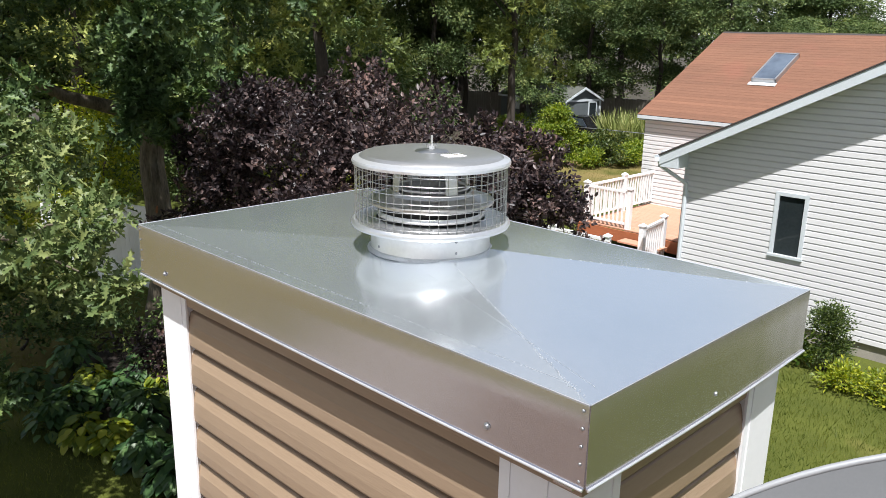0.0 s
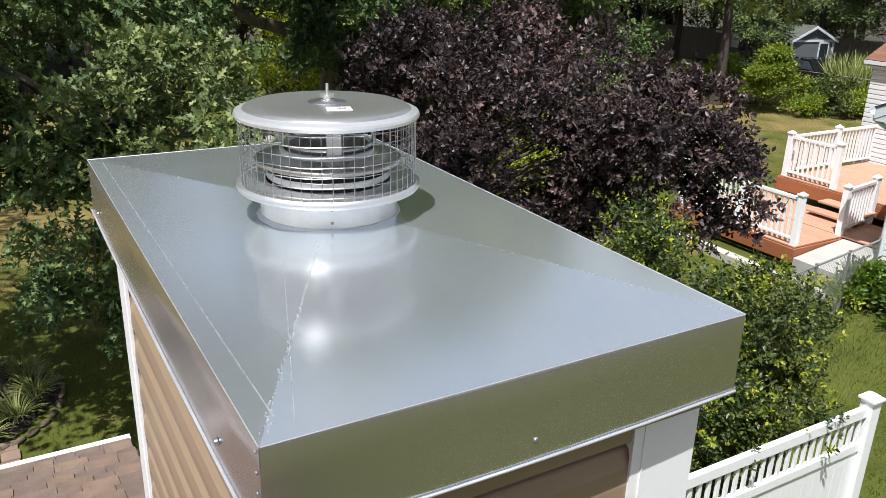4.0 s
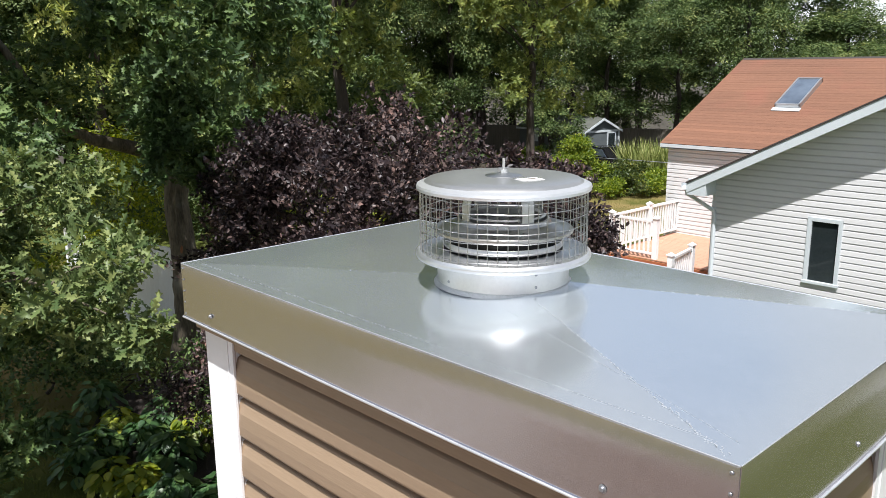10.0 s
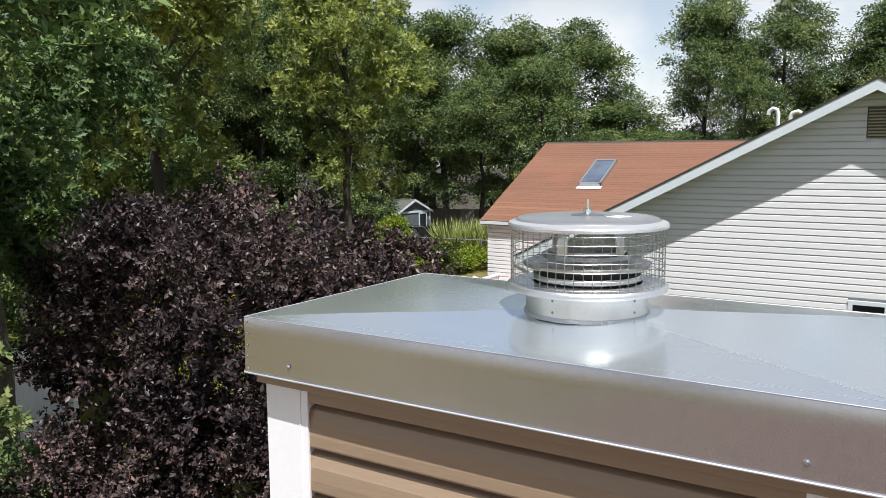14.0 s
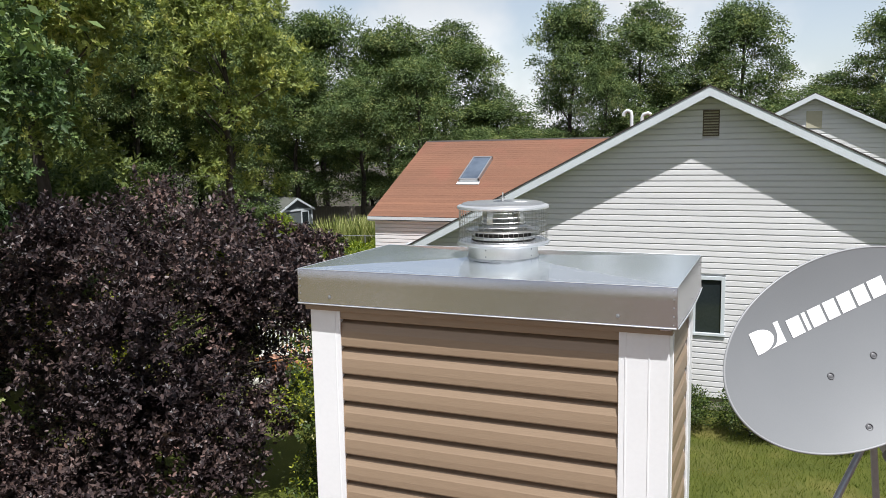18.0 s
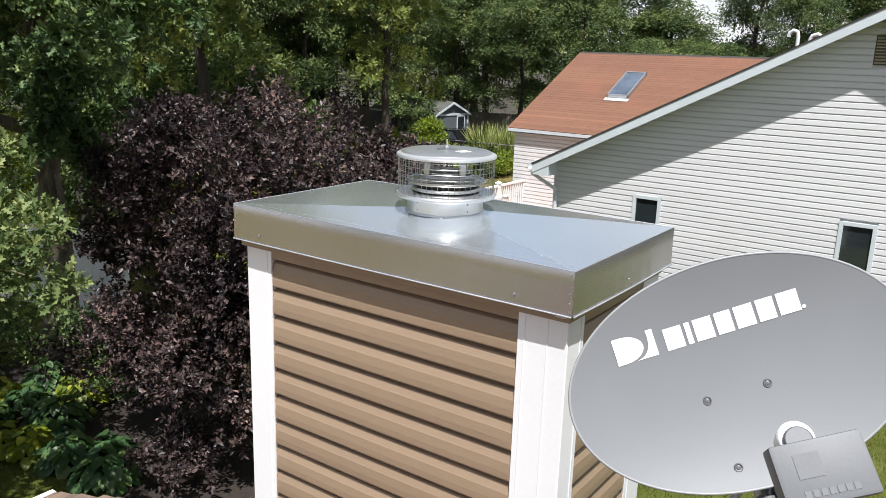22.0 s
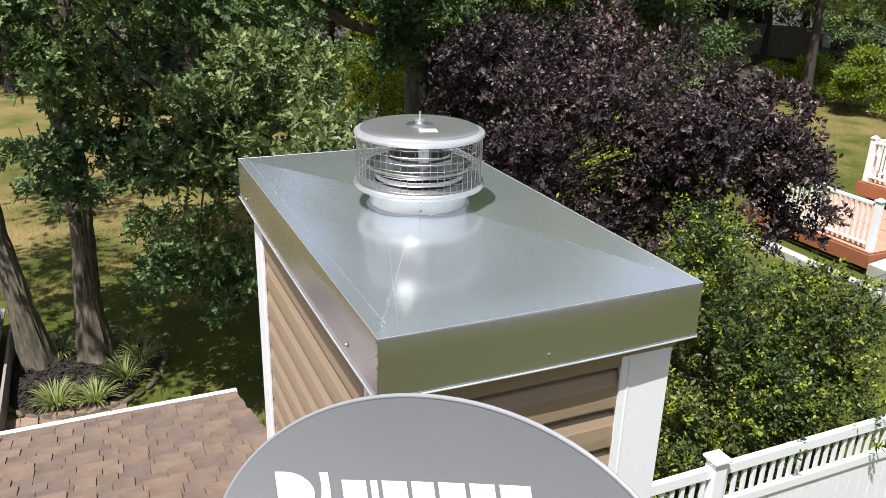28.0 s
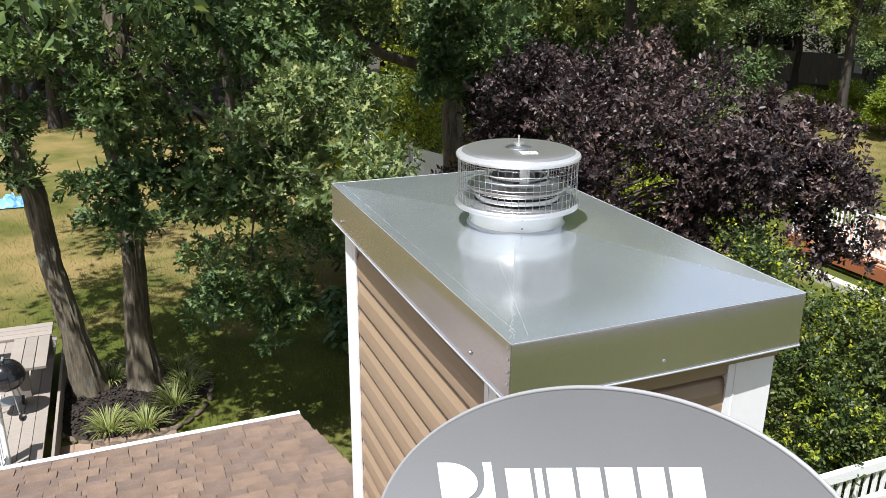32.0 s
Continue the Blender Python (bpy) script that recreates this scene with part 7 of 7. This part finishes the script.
def edging():
    rng = np.random.default_rng(8)
    t = thing("stone_edging", "row of rough stones edging the mulch bed", "edging", (-9.0, -0.3, 0))
    for k in range(17):
        a = radians(-62 + 10.1 * k)
        x, y = -9.55 + 1.30 * math.cos(a), -1.0 + 1.10 * math.sin(a)
        bm = bmesh.new()
        bmesh.ops.create_icosphere(bm, subdivisions=2, radius=1.0)
        for v in bm.verts:
            v.co *= 1 + 0.22 * noise.noise(v.co * 1.6 + Vector((k * 3.1, 0, 0)))
        bm.transform(Matrix.Translation((x, y, 0.03)) @ Matrix.Rotation(a + 1.57 + rng.normal() * 0.2, 4, "Z") @ Matrix.Diagonal((0.10, 0.042, 0.035, 1)))
        part("stone", bm, STONE, t, soft=35)
    p = thing("paver_path", "old brick pavers beside the mulch bed", "paving", (-8.2, -1.4, 0))
    for i in range(3):
        for j in range(7):
            x, y = -8.35 + 0.21 * i + rng.normal() * 0.006, -1.80 + 0.205 * j + rng.normal() * 0.006
            part("brick", box(-0.10, 0.10, -0.098, 0.098, -0.03, 0.035 + 0.008 * rng.random(), 0.006, m=Matrix.Translation((x, y, 0)) @ Matrix.Rotation(rng.normal() * 0.04, 4, "Z")), PAVER, p)


edging()


# ---- our deck, bench, grill ----
def our_deck():
    z = 0.35
    d = thing("deck", "weathered grey wooden deck beside the oaks, with an added unseen south part", "deck", (-9.0, -4.5, 0))
    # boards south of y = -7.9 are unseen, added for the skirt's grey reflection
    deck_floor(d, -11.3, -4.6, -15.0, -1.90, z, GREYDECK, 0.14, "x")
    part("fascia_board", box(-11.32, -5.6, -1.895, -1.86, 0.02, z - 0.005, 0.003), GREYDECK, d, "grey fascia board")
    b = thing("bench", "built-in weathered plank bench on the deck", "bench", (-10.4, -3.4, z))
    for k in range(3):
        part("plank", box(-10.75 + 0.155 * k, -10.605 + 0.155 * k, -6.5, -1.95, z + 0.42, z + 0.46, 0.004), GREYDECK, b)
    for k in range(3):
        part("plank", box(-10.28, -9.25, -2.42 + 0.155 * k, -2.275 + 0.155 * k, z + 0.42, z + 0.46, 0.004), GREYDECK, b)
    for x, y in ((-10.7, -2.1), (-10.7, -4.0), (-10.7, -6.2), (-9.4, -2.3), (-10.35, -2.3)):
        part("leg", box(x - 0.05, x + 0.05, y - 0.1, y + 0.1, z, z + 0.42, 0.004), GREYDECK, b)
    r = thing("railing", "white painted railing at the deck stairs", "railing", (-7.0, -2.4, z))
    post(r, -7.75, -2.36, z, 0.85, 0.05, 0.07)
    post(r, -6.45, -2.36, z, 0.85, 0.05, 0.07)
    railing(r, (-7.70, -2.36), (-6.50, -2.36), z, 0.78)
    g = thing("kettle_grill", "black enamel kettle grill on thin legs with wheels", "grill", (-8.95, -2.40, z))
    o = (-8.95, -2.40, z)
    part("bowl", lathe([(0.0, 0.40), (0.10, 0.41), (0.19, 0.46), (0.25, 0.54), (0.27, 0.62), (0.275, 0.625), (0.265, 0.63), (0.24, 0.56), (0.0, 0.50)], 36, o), ENAMEL, g, "black enamel bowl", 50)
    part("lid", lathe([(0.0, 0.865), (0.08, 0.858), (0.16, 0.825), (0.225, 0.76), (0.262, 0.68), (0.275, 0.632), (0.278, 0.628), (0.268, 0.626), (0.0, 0.70)], 36, o), ENAMEL, g, "black enamel domed lid", 50)
    part("handle", box(o[0] - 0.06, o[0] + 0.06, o[1] - 0.015, o[1] + 0.015, z + 0.885, z + 0.905, 0.006), STEEL, g, "pale lid handle")
    for k in range(3):
        a = radians(30 + 120 * k)
        part("leg", tube([(o[0] + 0.15 * math.cos(a), o[1] + 0.15 * math.sin(a), z + 0.47), (o[0] + 0.27 * math.cos(a), o[1] + 0.27 * math.sin(a), z + 0.02)], 0.011, 8), CHAIN, g, "thin aluminium leg", 50)
    for k in (0, 1):
        a = radians(30 + 120 * k)
        w = lathe([(0.0, -0.016), (0.07, -0.016), (0.075, 0.0), (0.07, 0.016), (0.0, 0.016)], 20)
        w.transform(Matrix.Translation((o[0] + 0.28 * math.cos(a), o[1] + 0.28 * math.sin(a), z + 0.076)) @ Matrix.Rotation(radians(90), 4, "X"))
        part("wheel", w, BLACK, g, "black plastic wheel", 40)
    part("ash_catcher", lathe([(0.0, 0.20), (0.15, 0.205), (0.155, 0.215), (0.0, 0.215)], 28, o), CHAIN, g, "aluminium ash pan", 40)
    small = Matrix.Translation(o) @ Matrix.Scale(0.86, 4) @ Matrix.Translation(Vector(o) * -1)
    for ob in g.children:
        ob.data.transform(small)
    p = thing("tarp", "crumpled light blue tarp lying on dry grass", "tarp", (-21.2, -3.55, 0))
    bm = bmesh.new()
    n = 26
    rows = [[bm.verts.new((-21.2 + 0.40 * u + 0.10 * noise.noise((u * 2, v * 2, 4)), -3.55 + 0.42 * v + 0.12 * noise.noise((u * 2, v * 2, 9)), 0.03 + 0.22 * max(0.0, 1 - u * u - 0.8 * v * v) * (0.6 + abs(noise.noise((u * 2.6, v * 2.6, 1))) * 1.6) + 0.05 * abs(noise.noise((u * 6, v * 6, 2))))) for v in (2 * j / n - 1 for j in range(n + 1))] for u in (2 * i / n - 1 for i in range(n + 1))]
    for q, r2 in zip(rows, rows[1:]):
        for j in range(n):
            bm.faces.new((q[j], q[j + 1], r2[j + 1], r2[j]))
    part("sheet", bm, BLUE, p, "folded light blue plastic sheet", 50)


our_deck()


# ---- meadow and tall grass beyond the deck ----
def tall_grass():
    rng = np.random.default_rng(15)
    for k, (x, y, r, h, n) in enumerate(((-19.8, 32.3, 1.4, 1.9, 900), (-18.2, 33.0, 1.5, 1.9, 900), (-16.6, 33.6, 1.4, 1.8, 800), (-15.2, 33.9, 1.2, 1.8, 600))):
        t = thing("tall_grass_clump", "tall pale green reed grass by the fence", "grass", (x, y, 0), group="reed grass clumps")
        a, f = rng.uniform(0, 6.28, n), np.sqrt(rng.random(n))
        P = np.column_stack([x + r * f * np.cos(a), y + r * f * np.sin(a), np.zeros(n)])
        U = np.column_stack([0.25 * f * np.cos(a) + 0.12 * rng.normal(size=n), 0.25 * f * np.sin(a) + 0.12 * rng.normal(size=n), np.ones(n)])
        N = rng.normal(size=(n, 3)) * np.array([1, 1, 0.2])
        leaves("blade_clump", P, U, N, h * (0.6 + 0.5 * rng.random(n)), BLADE_T, REEDLEAF, t)
    for k, (x, y, r, h) in enumerate(((-19.0, 27.2, 0.9, 0.6), (-18.5, 28.3, 1.0, 0.9), (-18.0, 29.4, 1.0, 0.8), (-17.4, 30.3, 1.0, 1.0), (-20.3, 28.6, 1.0, 1.1), (-19.6, 29.6, 1.0, 1.2), (-21.6, 27.6, 1.1, 1.1), (-16.4, 30.9, 1.1, 1.0), (-15.4, 30.6, 1.2, 0.9), (-24.5, 28.0, 1.4, 1.5))):
        shrub(x, y, r, h, 180 + k, BUSHLEAF if k in (1, 5) else WEEDLEAF, "weed_patch", "rank green weeds along the wire fence", 0.11, 110)


tall_grass()


def parked_car(x, y, turn):
    """A dark saloon beside the shed."""
    c = thing("car", "dark parked car beside the grey shed", "car", (x, y, 0))
    M = Matrix.Translation((x, y, 0)) @ Matrix.Rotation(radians(turn), 4, "Z")
    side = [(-2.1, 0.30), (-2.15, 0.62), (-1.9, 0.80), (-1.15, 0.88), (-0.55, 1.34), (0.75, 1.36), (1.35, 0.92), (2.05, 0.84), (2.15, 0.60), (2.1, 0.30)]
    bm = prism([(a, b) for a, b in side], -0.82, 0.82)
    bmesh.ops.bevel(bm, geom=bm.edges[:], offset=0.06, segments=2, affect="EDGES")
    bm.transform(M)
    part("body", bm, ENAMEL, c, "dark glossy car body", 40)
    for k in (-1, 1):
        bm = prism([(-1.02, 0.92), (-0.50, 1.28), (0.70, 1.30), (1.18, 0.94)], *sorted((k * 0.823, k * 0.835)))
        bm.transform(M)
        part("side_window", bm, SKYGLASS, c, "dark side glass")
    for wx in (-1.3, 1.3):
        for wy in (-0.78, 0.78):
            w = lathe([(0.0, -0.1), (0.28, -0.1), (0.32, -0.06), (0.32, 0.06), (0.28, 0.1), (0.0, 0.1)], 20)
            w.transform(M @ Matrix.Translation((wx, wy, 0.32)) @ Matrix.Rotation(radians(90), 4, "X"))
            part("wheel", w, BLACK, c, "black tyre", 40)


parked_car(-23.2, 33.6, 155)


# ---- roof shingles ----
def shingles():
    rng = np.random.default_rng(77)
    step = 0.127
    ang = math.atan(SLOPE)
    base = Matrix.Translation((EAVE_X, 0, EAVE_Z)) @ Matrix.Rotation(-ang, 4, "Y")

    def tab(L, thick):
        # a tab lying along the eave: butt edge toward the eave, tapering up under the next course
        bm = bmesh.new()
        h = step * 1.25
        v = [(0, 0, 0), (0, L, 0), (h, L, -0.004), (h, 0, -0.004), (0.001, 0.002, thick), (0.001, L - 0.002, thick), (h, L - 0.002, 0.001), (h, 0.002, 0.001)]
        vs = [bm.verts.new(p) for p in v]
        for f in ((4, 5, 6, 7), (0, 3, 2, 1), (0, 1, 5, 4), (1, 2, 6, 5), (2, 3, 7, 6), (3, 0, 4, 7)):
            bm.faces.new([vs[i] for i in f])
        return bm
    sizes = [(L, t) for L in (0.10, 0.13, 0.15, 0.17, 0.20) for t in (0.0055, 0.0165)]
    meshes = [mesh_of("shingle", tab(L - 0.0008, t), SHING if t > 0.01 else SHINGB) for L, t in sizes]
    count = 0
    rest_v, rest_f, rest_m = [], [], []
    rows = int((5.2 - EAVE_X) / math.cos(ang) / step)
    for r in range(rows):
        y = RAKE_Y + rng.uniform(-0.008, 0.012)
        thick = rng.random() < 0.5
        lim = -13.9
        while y > lim:
            i = int(rng.integers(0, 5))
            L = sizes[2 * i][0]
            k = 2 * i + (1 if thick and r else 0)
            y -= L
            m = base @ Matrix.Translation((r * step - 0.012 + rng.uniform(-0.002, 0.002) + (0 if thick else 0.004), y, 0.001))
            near = r < 20 and y > -1.95 and not (CX0 < EAVE_X + r * step * math.cos(ang) < CX1 and y > CY0)
            if near and count < 330:
                put("shingle", meshes[k], HOUSE, m)
                count += 1
            else:
                o = len(rest_v)
                rest_v += [tuple(m @ v.co) for v in meshes[k].vertices]
                rest_m += [k % 2] * len(meshes[k].polygons)
                rest_f += [tuple(o + j for j in p.vertices) for p in meshes[k].polygons]
            thick = not thick if rng.random() < 0.8 else thick
    # the far slope, mirrored over the ridge
    n0 = len(rest_v)
    rest_v += [(2 * 5.2 - x, y, z) for x, y, z in rest_v]
    rest_f += [tuple(n0 + j for j in reversed(f)) for f in rest_f]
    rest_m += rest_m[:]
    me = bpy.data.meshes.new("shingle_field")
    me.from_pydata(rest_v, [], rest_f)
    me.materials.append(SHINGFB)
    me.materials.append(SHINGF)
    me.polygons.foreach_set("material_index", rest_m)
    ob = put("shingle_field", me, HOUSE, None, "brown architectural shingles")
    tagged(ob, kind="stuff")


SHINGF = surf("brown_shingle_field", (0.130, 0.088, 0.062), (0.248, 0.170, 0.121), 0.92, 0.0, 10.0, 150.0, 0.55, 420.0, vary=0.13, island=True, dirt=(0.214, 0.144, 0.090), dirt_scale=1.1, dirt_at=0.60)
SHINGFB = surf("dark_shingle_field", (0.114, 0.079, 0.061), (0.217, 0.152, 0.119), 0.92, 0.0, 10.0, 150.0, 0.55, 420.0, vary=0.13, island=True, dirt=(0.114, 0.079, 0.051), dirt_scale=1.1, dirt_at=0.60)
SHINGB = surf("dark_shingles", (0.114, 0.079, 0.061), (0.217, 0.152, 0.119), 0.92, 0.0, 10.0, 150.0, 0.55, 420.0, vary=0.13, dirt=(0.114, 0.079, 0.051), dirt_scale=1.1, dirt_at=0.60)
shingles()


# ---- grass ----
def grass(name, x0, x1, y0, y1, per_m2, h, seed, skip):
    rng = np.random.default_rng(seed)
    n = int((x1 - x0) * (y1 - y0) * per_m2)
    x, y = rng.uniform(x0, x1, n), rng.uniform(y0, y1, n)
    keep = ~skip(x, y)
    x, y = x[keep], y[keep]
    n = len(x)
    P = np.column_stack([x, y, np.full(n, -0.005)])
    U = np.column_stack([rng.normal(size=n) * 0.45, rng.normal(size=n) * 0.45, np.ones(n)])
    N = rng.normal(size=(n, 3)) * np.array([1, 1, 0.3])
    t = (np.array([(-0.06, 0, 0), (0.06, 0, 0), (0.0, 1.0, 0.1)]), [(0, 1, 2)])
    ob = leaves(name, P, U, N, h * (0.5 + 0.8 * rng.random(n)), t, BLADE, None)
    tagged(ob, "mown green grass blades with dry tips", "grass", kind="stuff")


grass("lawn_grass", -7.0, 5.0, 2.0, 12.8, 620, 0.085, 501, lambda x, y: (x < -2.6) & (y < 7.0))
grass("lawn_grass", -15.5, -4.0, -1.8, 2.6, 700, 0.06, 502, lambda x, y: (((x + 9.55) / 1.3) ** 2 + ((y + 1.0) / 1.1) ** 2 < 1) | ((x > -8.6) & (y < -0.4) & (x < -7.7)))
grass("lawn_grass", -22.0, -11.4, -9.0, 3.0, 260, 0.07, 503, lambda x, y: x > -11.4)
grass("lawn_grass", -25.0, -11.3, 11.0, 30.0, 150, 0.06, 504, lambda x, y: (x > -11.3) & (y > 12.0))
